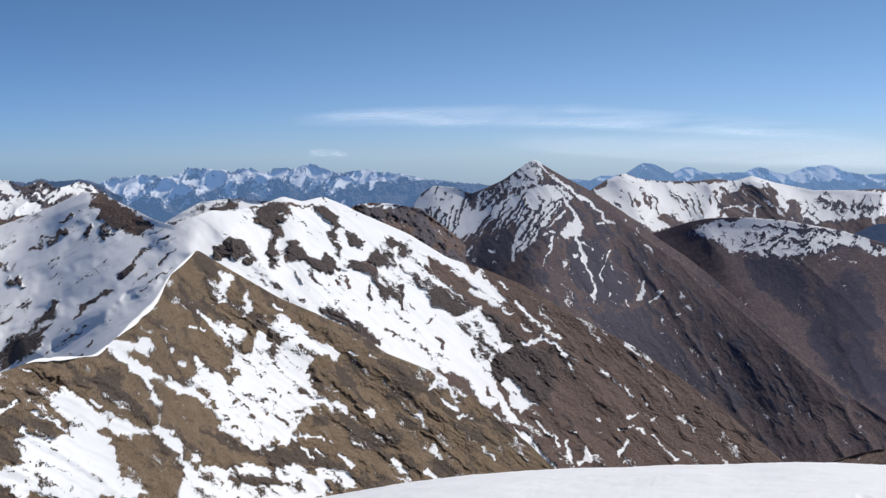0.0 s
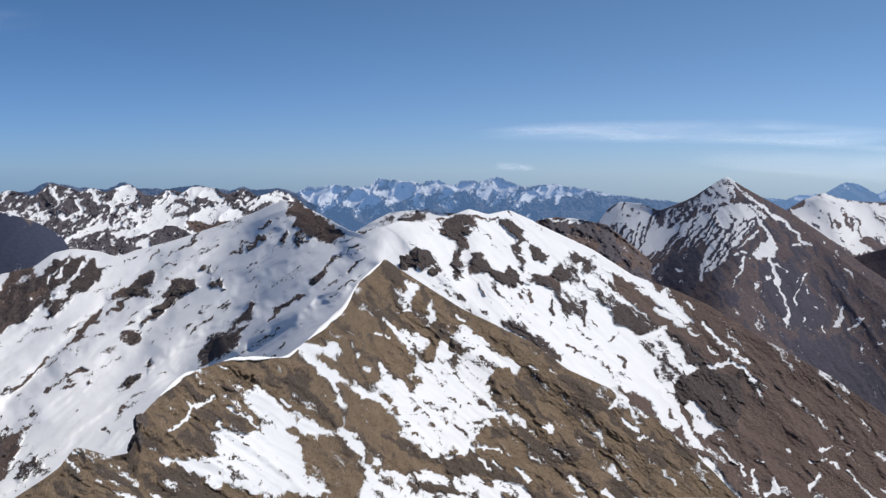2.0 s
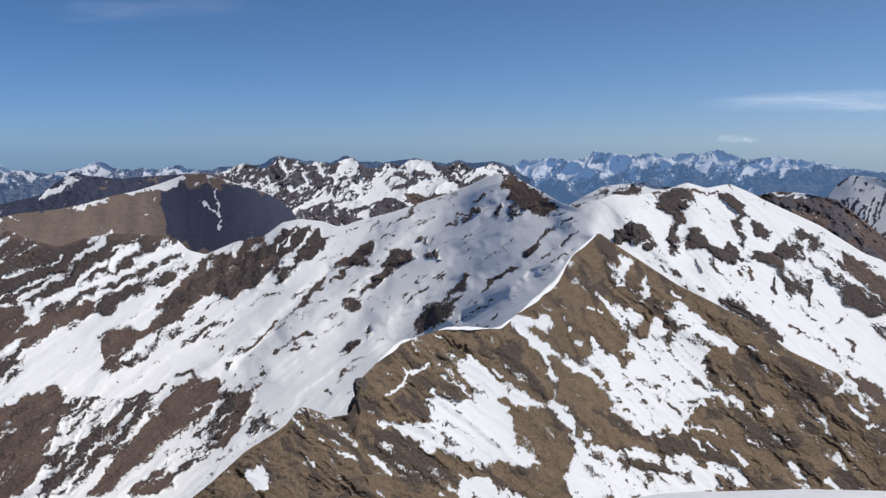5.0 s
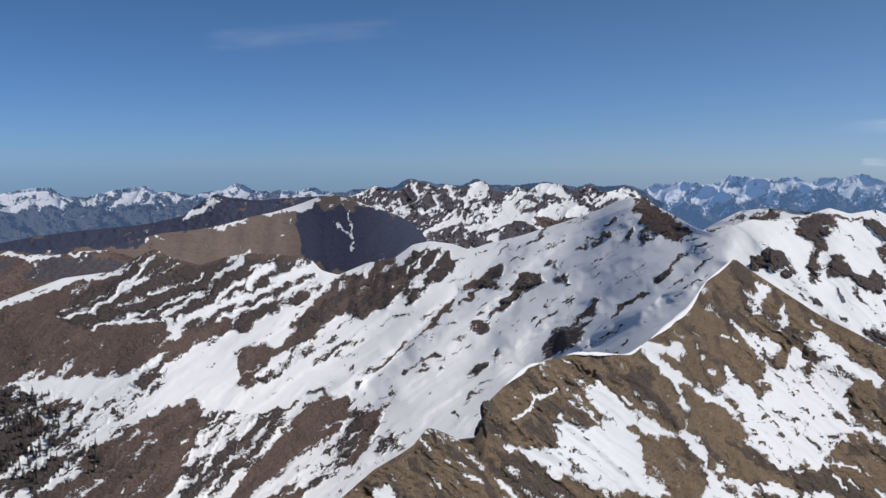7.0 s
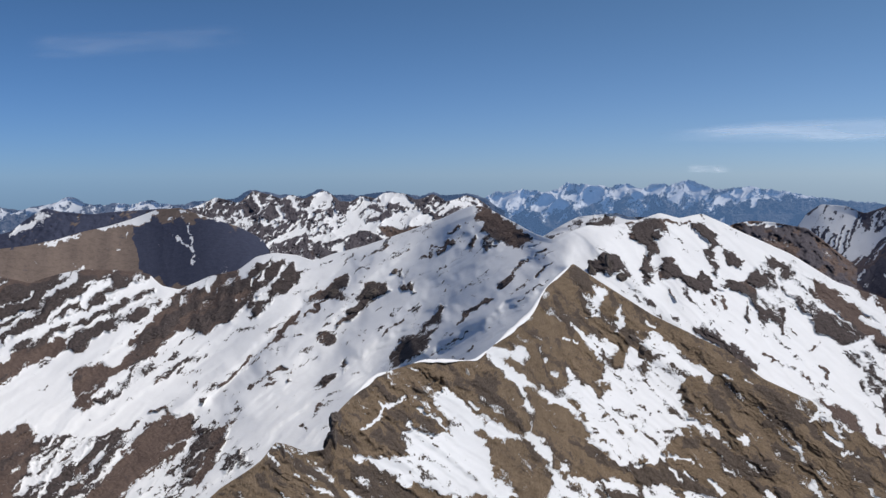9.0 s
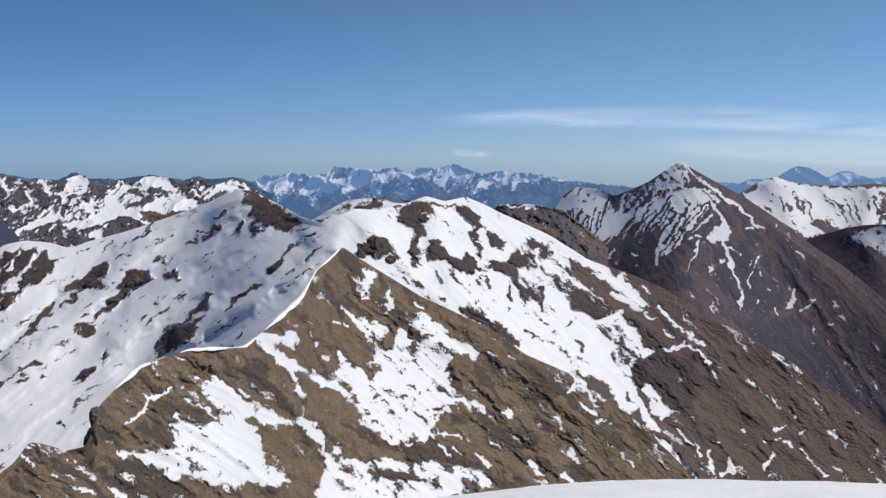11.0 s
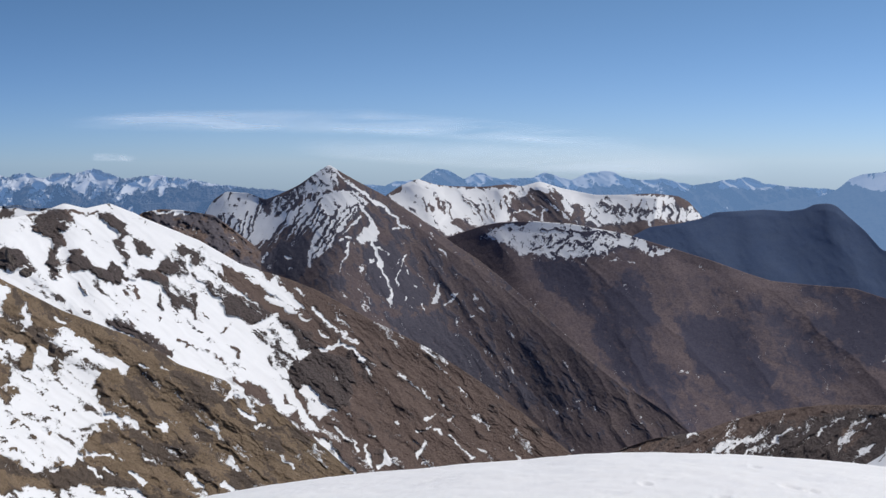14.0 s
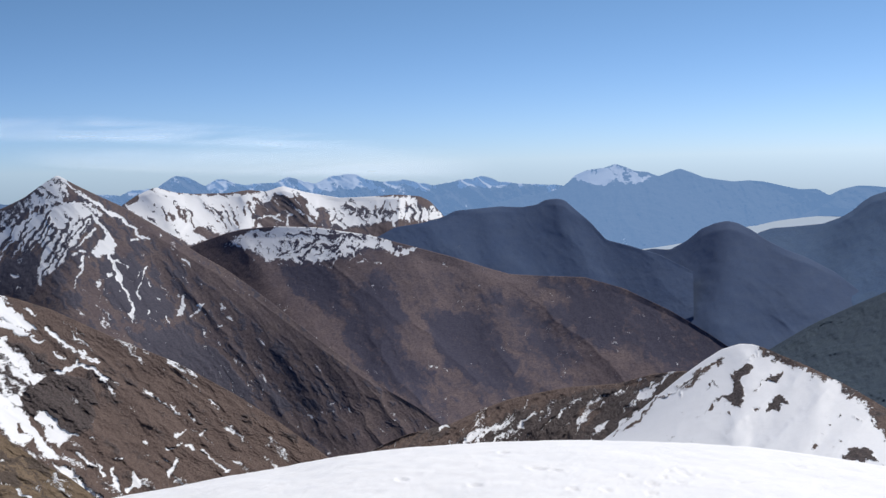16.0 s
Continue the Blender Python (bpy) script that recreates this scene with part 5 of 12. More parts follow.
cover(F_RIDGE_MOUNTAIN, "snow", -0.95, 0.09, 0.10, (-17.94, -6.43), (-17.28, -5.78))
cover(F_RIDGE_MOUNTAIN, "rock", 0.75, 0.09, 0.10, (-17.94, -6.43), (-17.28, -5.78))
cover(F_RIDGE_MOUNTAIN, "snow", -0.95, 0.05, 0.10, (-19.44, -7.63), (-18.99, -7.15), (-18.38, -7.04))
cover(F_RIDGE_MOUNTAIN, "snow", -0.95, 0.05, 0.10, (-20.36, -8.45), (-19.90, -7.96), (-19.29, -7.47))
cover(F_RIDGE_MOUNTAIN, "snow", -0.95, 0.04, 0.10, (-17.24, -3.98), (-17.04, -3.66))
cover(F_RIDGE_MOUNTAIN, "snow", -0.95, 0.04, 0.10, (-16.33, -4.17), (-15.59, -3.78))
cover(F_RIDGE_MOUNTAIN, "snow", -0.95, 0.04, 0.10, (-16.91, -5.06), (-16.32, -4.58))
cover(F_RIDGE_MOUNTAIN, "snow", -0.95, 0.05, 0.10, (-15.84, -5.64), (-14.96, -5.00))
cover(F_RIDGE_MOUNTAIN, "snow", 0.2, 0.00, 0.26, (-23.19, -8.53), (-22.26, -7.72), (-21.48, -7.23), (-21.00, -7.53), (-21.15, -8.16), (-21.92, -8.81), (-22.85, -9.47))
cover(F_RIDGE_MOUNTAIN, "rock", 0.8, 0.00, 0.26, (-23.19, -8.53), (-22.26, -7.72), (-21.48, -7.23), (-21.00, -7.53), (-21.15, -8.16), (-21.92, -8.81), (-22.85, -9.47))
cover(F_RIDGE_MOUNTAIN, "snow", -0.62, 0.00, 0.26, (-21.79, -7.49), (-21.32, -7.28), (-21.10, -7.59), (-21.47, -7.85))
cover(F_RIDGE_MOUNTAIN, "rock", 0.75, 0.00, 0.26, (-21.79, -7.49), (-21.32, -7.28), (-21.10, -7.59), (-21.47, -7.85))
cover(F_RIDGE_MOUNTAIN, "snow", 0.2, 0.00, 0.26, (-24.13, -9.51), (-23.18, -9.01), (-22.40, -8.51), (-21.29, -8.95), (-21.74, -9.75), (-22.84, -10.41), (-23.78, -10.91), (-24.27, -10.30))
cover(F_RIDGE_MOUNTAIN, "rock", 0.8, 0.00, 0.26, (-24.13, -9.51), (-23.18, -9.01), (-22.40, -8.51), (-21.29, -8.95), (-21.74, -9.75), (-22.84, -10.41), (-23.78, -10.91), (-24.27, -10.30))
cover(F_RIDGE_MOUNTAIN, "snow", -0.62, 0.00, 0.26, (-23.80, -9.81), (-23.17, -9.32), (-22.54, -9.15), (-22.15, -9.76), (-22.84, -10.26), (-23.47, -10.28))
cover(F_RIDGE_MOUNTAIN, "rock", 0.75, 0.00, 0.26, (-23.80, -9.81), (-23.17, -9.32), (-22.54, -9.15), (-22.15, -9.76), (-22.84, -10.26), (-23.47, -10.28))
cover(F_RIDGE_MOUNTAIN, "snow", -0.95, 0.05, 0.10, (-32.50, -10.74), (-31.53, -9.94), (-30.57, -8.98), (-29.93, -8.18), (-29.29, -7.53))
cover(F_RIDGE_MOUNTAIN, "snow", -0.95, 0.07, 0.10, (-33.79, -11.68), (-32.82, -10.90), (-32.02, -9.94))
cover(F_RIDGE_MOUNTAIN, "snow", -0.95, 0.04, 0.10, (-30.40, -9.07), (-29.27, -8.90))
cover(F_RIDGE_MOUNTAIN, "snow", -0.62, 0.00, 0.26, (-27.96, -11.23), (-27.38, -11.16), (-27.79, -11.67), (-28.28, -11.65))
cover(F_RIDGE_MOUNTAIN, "rock", 0.75, 0.00, 0.26, (-27.96, -11.23), (-27.38, -11.16), (-27.79, -11.67), (-28.28, -11.65))
cover(F_RIDGE_MOUNTAIN, "snow", -0.62, 0.00, 0.26, (-27.06, -10.90), (-26.74, -10.26), (-26.48, -10.67), (-26.93, -11.09))
cover(F_RIDGE_MOUNTAIN, "rock", 0.75, 0.00, 0.26, (-27.06, -10.90), (-26.74, -10.26), (-26.48, -10.67), (-26.93, -11.09))
cover(F_RIDGE_MOUNTAIN, "snow", -0.95, 0.07, 0.10, (-30.03, -11.45), (-29.90, -11.45))
cover(F_RIDGE_MOUNTAIN, "snow", -0.95, 0.11, 0.13, (-32.20, -11.68), (-32.07, -11.68))
cover(F_RIDGE_MOUNTAIN, "rock", 0.75, 0.11, 0.13, (-32.20, -11.68), (-32.07, -11.68))
cover(F_RIDGE_MOUNTAIN, "snow", -0.95, 0.07, 0.10, (-30.56, -9.30), (-30.37, -9.20))
cover(F_RIDGE_MOUNTAIN, "snow", -0.95, 0.07, 0.10, (-26.34, -11.14), (-25.86, -10.97))
cover(F_RIDGE_MOUNTAIN, "snow", -0.95, 0.11, 0.13, (-30.29, -10.73), (-30.13, -10.69))
cover(F_RIDGE_MOUNTAIN, "rock", 0.75, 0.11, 0.13, (-30.29, -10.73), (-30.13, -10.69))
cover(F_RIDGE_MOUNTAIN, "snow", -0.95, 0.09, 0.10, (-29.29, -14.02), (-29.13, -13.95))
cover(F_RIDGE_MOUNTAIN, "rock", 0.75, 0.09, 0.10, (-29.29, -14.02), (-29.13, -13.95))
cover(F_RIDGE_MOUNTAIN, "snow", -0.95, 0.05, 0.10, (-37.66, -12.74), (-36.70, -12.45))
cover(F_RIDGE_MOUNTAIN, "snow", -0.95, 0.07, 0.10, (-35.09, -11.46), (-34.96, -11.39))
cover(F_RIDGE_MOUNTAIN, "snow", -0.95, 0.09, 0.10, (-34.83, -12.47), (-34.66, -12.40))
cover(F_RIDGE_MOUNTAIN, "rock", 0.75, 0.09, 0.10, (-34.83, -12.47), (-34.66, -12.40))
cover(F_RIDGE_MOUNTAIN, "snow", -0.62, 0.00, 0.26, (-12.86, -4.89), (-12.39, -4.57), (-11.77, -4.09), (-11.29, -4.55), (-10.76, -5.50), (-11.90, -5.58), (-12.70, -5.27))
cover(F_RIDGE_MOUNTAIN, "rock", 0.75, 0.00, 0.26, (-12.86, -4.89), (-12.39, -4.57), (-11.77, -4.09), (-11.29, -4.55), (-10.76, -5.50), (-11.90, -5.58), (-12.70, -5.27))
cover(F_RIDGE_MOUNTAIN, "snow", -0.62, 0.00, 0.26, (-10.68, -3.44), (-10.38, -2.64), (-9.45, -2.32), (-8.82, -2.47), (-8.50, -2.94), (-8.96, -3.41), (-9.58, -3.33), (-9.42, -3.74), (-9.10, -4.20), (-9.55, -4.84), (-9.38, -5.63), (-9.43, -6.26), (-9.74, -6.18), (-10.07, -5.49), (-9.96, -4.85), (-9.88, -4.22), (-10.04, -3.74))
cover(F_RIDGE_MOUNTAIN, "rock", 0.75, 0.00, 0.26, (-10.68, -3.44), (-10.38, -2.64), (-9.45, -2.32), (-8.82, -2.47), (-8.50, -2.94), (-8.96, -3.41), (-9.58, -3.33), (-9.42, -3.74), (-9.10, -4.20), (-9.55, -4.84), (-9.38, -5.63), (-9.43, -6.26), (-9.74, -6.18), (-10.07, -5.49), (-9.96, -4.85), (-9.88, -4.22), (-10.04, -3.74))
cover(F_RIDGE_MOUNTAIN, "snow", -0.62, 0.00, 0.26, (-9.08, -5.15), (-8.78, -4.58), (-8.31, -4.51), (-7.83, -5.13), (-7.51, -5.59), (-7.35, -5.81), (-8.13, -5.76), (-8.91, -5.62))
cover(F_RIDGE_MOUNTAIN, "rock", 0.75, 0.00, 0.26, (-9.08, -5.15), (-8.78, -4.58), (-8.31, -4.51), (-7.83, -5.13), (-7.51, -5.59), (-7.35, -5.81), (-8.13, -5.76), (-8.91, -5.62))
cover(F_RIDGE_MOUNTAIN, "snow", -0.95, 0.07, 0.10, (-8.66, -2.59), (-7.34, -2.58))
cover(F_RIDGE_MOUNTAIN, "snow", -0.95, 0.07, 0.10, (-11.95, -2.72), (-10.54, -2.52))
cover(F_RIDGE_MOUNTAIN, "snow", -0.62, 0.00, 0.26, (-7.27, -2.67), (-6.81, -2.54), (-6.20, -2.84), (-5.73, -3.21), (-6.02, -3.74), (-6.32, -3.90), (-6.79, -3.44), (-7.11, -3.07))
cover(F_RIDGE_MOUNTAIN, "rock", 0.75, 0.00, 0.26, (-7.27, -2.67), (-6.81, -2.54), (-6.20, -2.84), (-5.73, -3.21), (-6.02, -3.74), (-6.32, -3.90), (-6.79, -3.44), (-7.11, -3.07))
cover(F_RIDGE_MOUNTAIN, "snow", -0.62, 0.00, 0.26, (-6.62, -4.07), (-6.02, -3.84), (-6.09, -4.77), (-5.76, -5.61), (-6.13, -5.46), (-6.36, -4.62))
cover(F_RIDGE_MOUNTAIN, "rock", 0.75, 0.00, 0.26, (-6.62, -4.07), (-6.02, -3.84), (-6.09, -4.77), (-5.76, -5.61), (-6.13, -5.46), (-6.36, -4.62))
cover(F_RIDGE_MOUNTAIN, "snow", -0.62, 0.00, 0.26, (-5.40, -4.29), (-4.94, -4.19), (-4.60, -4.74), (-4.86, -5.12), (-5.23, -4.91))
cover(F_RIDGE_MOUNTAIN, "rock", 0.75, 0.00, 0.26, (-5.40, -4.29), (-4.94, -4.19), (-4.60, -4.74), (-4.86, -5.12), (-5.23, -4.91))
cover(F_RIDGE_MOUNTAIN, "snow", -0.62, 0.00, 0.26, (-7.75, -5.82), (-7.20, -5.68), (-6.84, -5.10), (-6.44, -5.41), (-5.97, -5.86), (-5.20, -5.87), (-4.45, -5.82), (-4.16, -5.35), (-3.95, -6.27), (-4.43, -6.50), (-5.34, -6.31), (-6.26, -6.18), (-6.87, -6.55), (-7.34, -6.37))
cover(F_RIDGE_MOUNTAIN, "rock", 0.75, 0.00, 0.26, (-7.75, -5.82), (-7.20, -5.68), (-6.84, -5.10), (-6.44, -5.41), (-5.97, -5.86), (-5.20, -5.87), (-4.45, -5.82), (-4.16, -5.35), (-3.95, -6.27), (-4.43, -6.50), (-5.34, -6.31), (-6.26, -6.18), (-6.87, -6.55), (-7.34, -6.37))
cover(F_RIDGE_MOUNTAIN, "snow", 0.2, 0.00, 0.26, (-4.41, -6.91), (-4.11, -5.04), (-2.39, -4.68), (-1.33, -5.57), (-0.86, -6.46), (-0.69, -7.22), (-1.08, -8.46), (-1.52, -8.63), (-1.71, -7.42), (-2.30, -7.44), (-2.57, -8.37), (-3.02, -8.09), (-3.63, -7.96))
cover(F_RIDGE_MOUNTAIN, "rock", 0.8, 0.00, 0.26, (-4.41, -6.91), (-4.11, -5.04), (-2.39, -4.68), (-1.33, -5.57), (-0.86, -6.46), (-0.69, -7.22), (-1.08, -8.46), (-1.52, -8.63), (-1.71, -7.42), (-2.30, -7.44), (-2.57, -8.37), (-3.02, -8.09), (-3.63, -7.96))
cover(F_RIDGE_MOUNTAIN, "snow", -0.62, 0.00, 0.26, (-4.02, -4.88), (-3.43, -4.55), (-2.09, -4.61), (-1.63, -5.27), (-2.35, -5.75), (-3.25, -5.63), (-3.77, -6.26), (-4.11, -6.89), (-4.21, -5.66))
cover(F_RIDGE_MOUNTAIN, "rock", 0.75, 0.00, 0.26, (-4.02, -4.88), (-3.43, -4.55), (-2.09, -4.61), (-1.63, -5.27), (-2.35, -5.75), (-3.25, -5.63), (-3.77, -6.26), (-4.11, -6.89), (-4.21, -5.66))
cover(F_RIDGE_MOUNTAIN, "snow", -0.62, 0.00, 0.26, (-3.65, -7.19), (-3.05, -7.32), (-2.88, -7.93), (-3.48, -7.80))
cover(F_RIDGE_MOUNTAIN, "rock", 0.75, 0.00, 0.26, (-3.65, -7.19), (-3.05, -7.32), (-2.88, -7.93), (-3.48, -7.80))
cover(F_RIDGE_MOUNTAIN, "snow", -0.95, 0.09, 0.10, (-2.51, -7.30), (-2.41, -8.61))
cover(F_RIDGE_MOUNTAIN, "rock", 0.75, 0.09, 0.10, (-2.51, -7.30), (-2.41, -8.61))
cover(F_RIDGE_MOUNTAIN, "snow", -0.95, 0.09, 0.10, (-4.41, -7.21), (-4.21, -7.83))
cover(F_RIDGE_MOUNTAIN, "rock", 0.75, 0.09, 0.10, (-4.41, -7.21), (-4.21, -7.83))
cover(F_RIDGE_MOUNTAIN, "snow", -0.95, 0.07, 0.10, (-5.55, -6.57), (-5.50, -7.25))
cover(F_RIDGE_MOUNTAIN, "snow", -0.95, 0.07, 0.10, (-8.43, -6.40), (-8.10, -7.02))
cover(F_RIDGE_MOUNTAIN, "snow", -0.95, 0.07, 0.10, (-6.12, -6.90), (-6.03, -7.02))
cover(F_RIDGE_MOUNTAIN, "snow", 1.0, 0.11, 0.13, (-5.86, -4.14), (-5.53, -5.07), (-4.90, -5.68))
cover(F_RIDGE_MOUNTAIN, "snow", 1.0, 0.07, 0.10, (-2.67, -4.99), (-2.63, -6.22))
cover(F_RIDGE_MOUNTAIN, "snow", 1.0, 0.11, 0.13, (-1.33, -5.57), (-0.87, -6.16), (-0.40, -6.90))
cover(F_RIDGE_MOUNTAIN, "snow", 1.0, 0.09, 0.10, (-4.47, -5.11), (-4.30, -4.42))
cover(F_RIDGE_MOUNTAIN, "snow", 1.0, 0.07, 0.10, (-3.53, -6.26), (-2.92, -6.54))
cover(F_RIDGE_MOUNTAIN, "snow", -0.62, 0.00, 0.26, (-0.96, -7.75), (-0.54, -7.21), (0.20, -7.48), (0.93, -7.90), (1.86, -8.33), (1.53, -8.64), (0.54, -8.88), (-0.20, -8.62), (-0.85, -8.29))
cover(F_RIDGE_MOUNTAIN, "rock", 0.75, 0.00, 0.26, (-0.96, -7.75), (-0.54, -7.21), (0.20, -7.48), (0.93, -7.90), (1.86, -8.33), (1.53, -8.64), (0.54, -8.88), (-0.20, -8.62), (-0.85, -8.29))
cover(F_RIDGE_MOUNTAIN, "snow", 0.2, 0.00, 0.26, (0.55, -9.18), (1.81, -8.60), (2.68, -9.14), (3.55, -9.82), (3.99, -10.38), (2.76, -10.92), (2.22, -11.70), (1.64, -11.45), (1.33, -10.87), (1.72, -9.95), (0.72, -10.02))
cover(F_RIDGE_MOUNTAIN, "rock", 0.8, 0.00, 0.26, (0.55, -9.18), (1.81, -8.60), (2.68, -9.14), (3.55, -9.82), (3.99, -10.38), (2.76, -10.92), (2.22, -11.70), (1.64, -11.45), (1.33, -10.87), (1.72, -9.95), (0.72, -10.02))
cover(F_RIDGE_MOUNTAIN, "snow", -0.62, 0.00, 0.26, (2.13, -9.38), (2.69, -9.23), (3.26, -9.55), (2.99, -9.86), (2.43, -9.90))
cover(F_RIDGE_MOUNTAIN, "rock", 0.75, 0.00, 0.26, (2.13, -9.38), (2.69, -9.23), (3.26, -9.55), (2.99, -9.86), (2.43, -9.90))
cover(F_RIDGE_MOUNTAIN, "snow", -0.8, 0.00, 0.26, (-1.48, -5.26), (-0.59, -5.69), (0.29, -6.11), (1.47, -6.97), (3.20, -8.07), (5.46, -9.53), (6.60, -11.02), (4.97, -10.88), (4.13, -10.37), (2.98, -9.42), (2.09, -8.43), (0.93, -7.75), (-0.11, -7.04), (-0.70, -6.76), (-1.02, -6.01))
cover(F_RIDGE_MOUNTAIN, "rock", -0.45, 0.00, 0.26, (-1.48, -5.26), (-0.59, -5.69), (0.29, -6.11), (1.47, -6.97), (3.20, -8.07), (5.46, -9.53), (6.60, -11.02), (4.97, -10.88), (4.13, -10.37), (2.98, -9.42), (2.09, -8.43), (0.93, -7.75), (-0.11, -7.04), (-0.70, -6.76), (-1.02, -6.01))
cover(F_RIDGE_MOUNTAIN, "snow", -0.8, 0.00, 0.26, (-0.03, -5.22), (1.72, -6.05), (3.70, -6.85), (5.38, -7.78), (7.30, -8.95), (7.41, -11.23), (5.45, -9.38), (3.20, -8.07), (1.76, -7.10), (0.86, -6.09))
cover(F_RIDGE_MOUNTAIN, "rock", -0.45, 0.00, 0.26, (-0.03, -5.22), (1.72, -6.05), (3.70, -6.85), (5.38, -7.78), (7.30, -8.95), (7.41, -11.23), (5.45, -9.38), (3.20, -8.07), (1.76, -7.10), (0.86, -6.09))
cover(F_RIDGE_MOUNTAIN, "snow", 1.0, 0.13, 0.16, (-4.22, -3.12), (-2.40, -4.16), (-0.61, -5.24), (0.86, -6.09), (1.76, -7.10), (2.91, -7.79))
cover(F_RIDGE_MOUNTAIN, "snow", 1.0, 0.09, 0.10, (0.30, -6.42), (1.17, -6.68))
cover(F_RIDGE_MOUNTAIN, "snow", 1.0, 0.11, 0.13, (1.48, -7.42), (2.07, -7.83), (3.07, -8.22))
cover(F_RIDGE_MOUNTAIN, "snow", 1.0, 0.07, 0.10, (3.16, -7.03), (3.59, -7.45))
cover(F_RIDGE_MOUNTAIN, "snow", 1.0, 0.09, 0.10, (4.03, -8.16), (4.90, -9.13))
cover(F_RIDGE_MOUNTAIN, "snow", 1.0, 0.09, 0.10, (4.60, -9.74), (4.76, -9.79))
cover(F_RIDGE_MOUNTAIN, "snow", 1.0, 0.07, 0.10, (0.40, -9.13), (1.54, -8.76), (2.09, -8.49))
cover(F_RIDGE_MOUNTAIN, "snow", 1.0, 0.07, 0.10, (3.31, -10.78), (4.41, -10.49), (5.35, -10.21))
cover(F_RIDGE_MOUNTAIN, "snow", -0.62, 0.00, 0.26, (2.76, -11.12), (4.14, -10.72), (6.05, -10.79), (6.19, -13.65), (4.56, -13.97), (3.83, -13.17), (3.39, -12.78), (2.82, -12.53), (2.52, -11.97))
cover(F_RIDGE_MOUNTAIN, "rock", 0.75, 0.00, 0.26, (2.76, -11.12), (4.14, -10.72), (6.05, -10.79), (6.19, -13.65), (4.56, -13.97), (3.83, -13.17), (3.39, -12.78), (2.82, -12.53), (2.52, -11.97))
cover(F_RIDGE_MOUNTAIN, "snow", -0.8, 0.00, 0.26, (-2.51, -10.15), (-1.76, -10.17), (-0.70, -11.01), (-0.24, -11.43), (-0.08, -11.87), (-0.98, -11.33), (-1.60, -10.61))
cover(F_RIDGE_MOUNTAIN, "rock", -0.45, 0.00, 0.26, (-2.51, -10.15), (-1.76, -10.17), (-0.70, -11.01), (-0.24, -11.43), (-0.08, -11.87), (-0.98, -11.33), (-1.60, -10.61))
cover(F_RIDGE_MOUNTAIN, "snow", -0.8, 0.00, 0.26, (-1.12, -11.65), (-0.07, -12.11), (0.95, -12.16), (1.98, -12.90), (2.87, -13.70), (3.44, -13.94), (4.58, -14.40), (6.27, -15.35), (7.71, -17.39), (5.25, -16.89), (3.51, -15.38), (2.02, -13.93), (0.54, -13.02))
cover(F_RIDGE_MOUNTAIN, "rock", -0.45, 0.00, 0.26, (-1.12, -11.65), (-0.07, -12.11), (0.95, -12.16), (1.98, -12.90), (2.87, -13.70), (3.44, -13.94), (4.58, -14.40), (6.27, -15.35), (7.71, -17.39), (5.25, -16.89), (3.51, -15.38), (2.02, -13.93), (0.54, -13.02))
cover(F_RIDGE_MOUNTAIN, "snow", 1.0, 0.15, 0.18, (1.09, -12.14), (1.99, -13.14), (2.73, -13.86))
cover(F_RIDGE_MOUNTAIN, "snow", 1.0, 0.15, 0.18, (2.28, -11.69), (2.69, -12.84), (3.16, -13.82), (3.82, -14.83))
cover(F_RIDGE_MOUNTAIN, "snow", 1.0, 0.26, 0.20, (3.62, -12.75), (3.98, -13.30), (4.42, -13.98))
cover(F_RIDGE_MOUNTAIN, "snow", 1.0, 0.13, 0.16, (4.36, -15.58), (4.95, -16.36), (5.66, -16.98))
cover(F_RIDGE_MOUNTAIN, "snow", 1.0, 0.09, 0.10, (4.06, -15.18), (4.29, -15.44))
cover(F_RIDGE_MOUNTAIN, "snow", -0.62, 0.00, 0.26, (-7.44, -8.47), (-6.67, -8.23), (-5.58, -8.81), (-4.33, -9.69), (-3.64, -10.49), (-4.62, -10.32), (-5.87, -9.45))
cover(F_RIDGE_MOUNTAIN, "rock", 0.75, 0.00, 0.26, (-7.44, -8.47), (-6.67, -8.23), (-5.58, -8.81), (-4.33, -9.69), (-3.64, -10.49), (-4.62, -10.32), (-5.87, -9.45))
cover(F_RIDGE_MOUNTAIN, "snow", 1.0, 0.09, 0.10, (-6.66, -8.92), (-5.71, -9.59), (-4.93, -10.33))
cover(F_RIDGE_MOUNTAIN, "snow", -0.95, 0.07, 0.10, (-3.43, -9.64), (-2.51, -10.21))
cover(F_RIDGE_MOUNTAIN, "snow", -0.95, 0.07, 0.10, (-0.44, -10.09), (-0.12, -10.82))
cover(F_RIDGE_MOUNTAIN, "snow", -0.95, 0.07, 0.10, (-0.91, -9.27), (-0.63, -8.89))
cover(F_RIDGE_MOUNTAIN, "snow", 1.0, 0.15, 0.18, (1.87, -6.66), (2.91, -7.57), (3.29, -8.05))
cover(F_RIDGE_MOUNTAIN, "snow", 1.0, 0.09, 0.10, (4.13, -8.12), (4.78, -8.92), (5.88, -9.77), (6.43, -10.12))
cover(F_RIDGE_MOUNTAIN, "snow", 1.0, 0.11, 0.13, (1.81, -7.68), (2.87, -8.22))
cover(F_RIDGE_MOUNTAIN, "snow", 1.0, 0.05, 0.10, (3.09, -6.85), (3.34, -7.22))
cover(F_RIDGE_MOUNTAIN, "snow", 1.0, 0.04, 0.10, (3.27, -8.49), (3.80, -8.84))
cover(F_RIDGE_MOUNTAIN, "snow", 0.2, 0.00, 0.26, (1.76, -8.50), (2.56, -8.72), (4.02, -9.89), (3.29, -10.41), (1.59, -11.10))
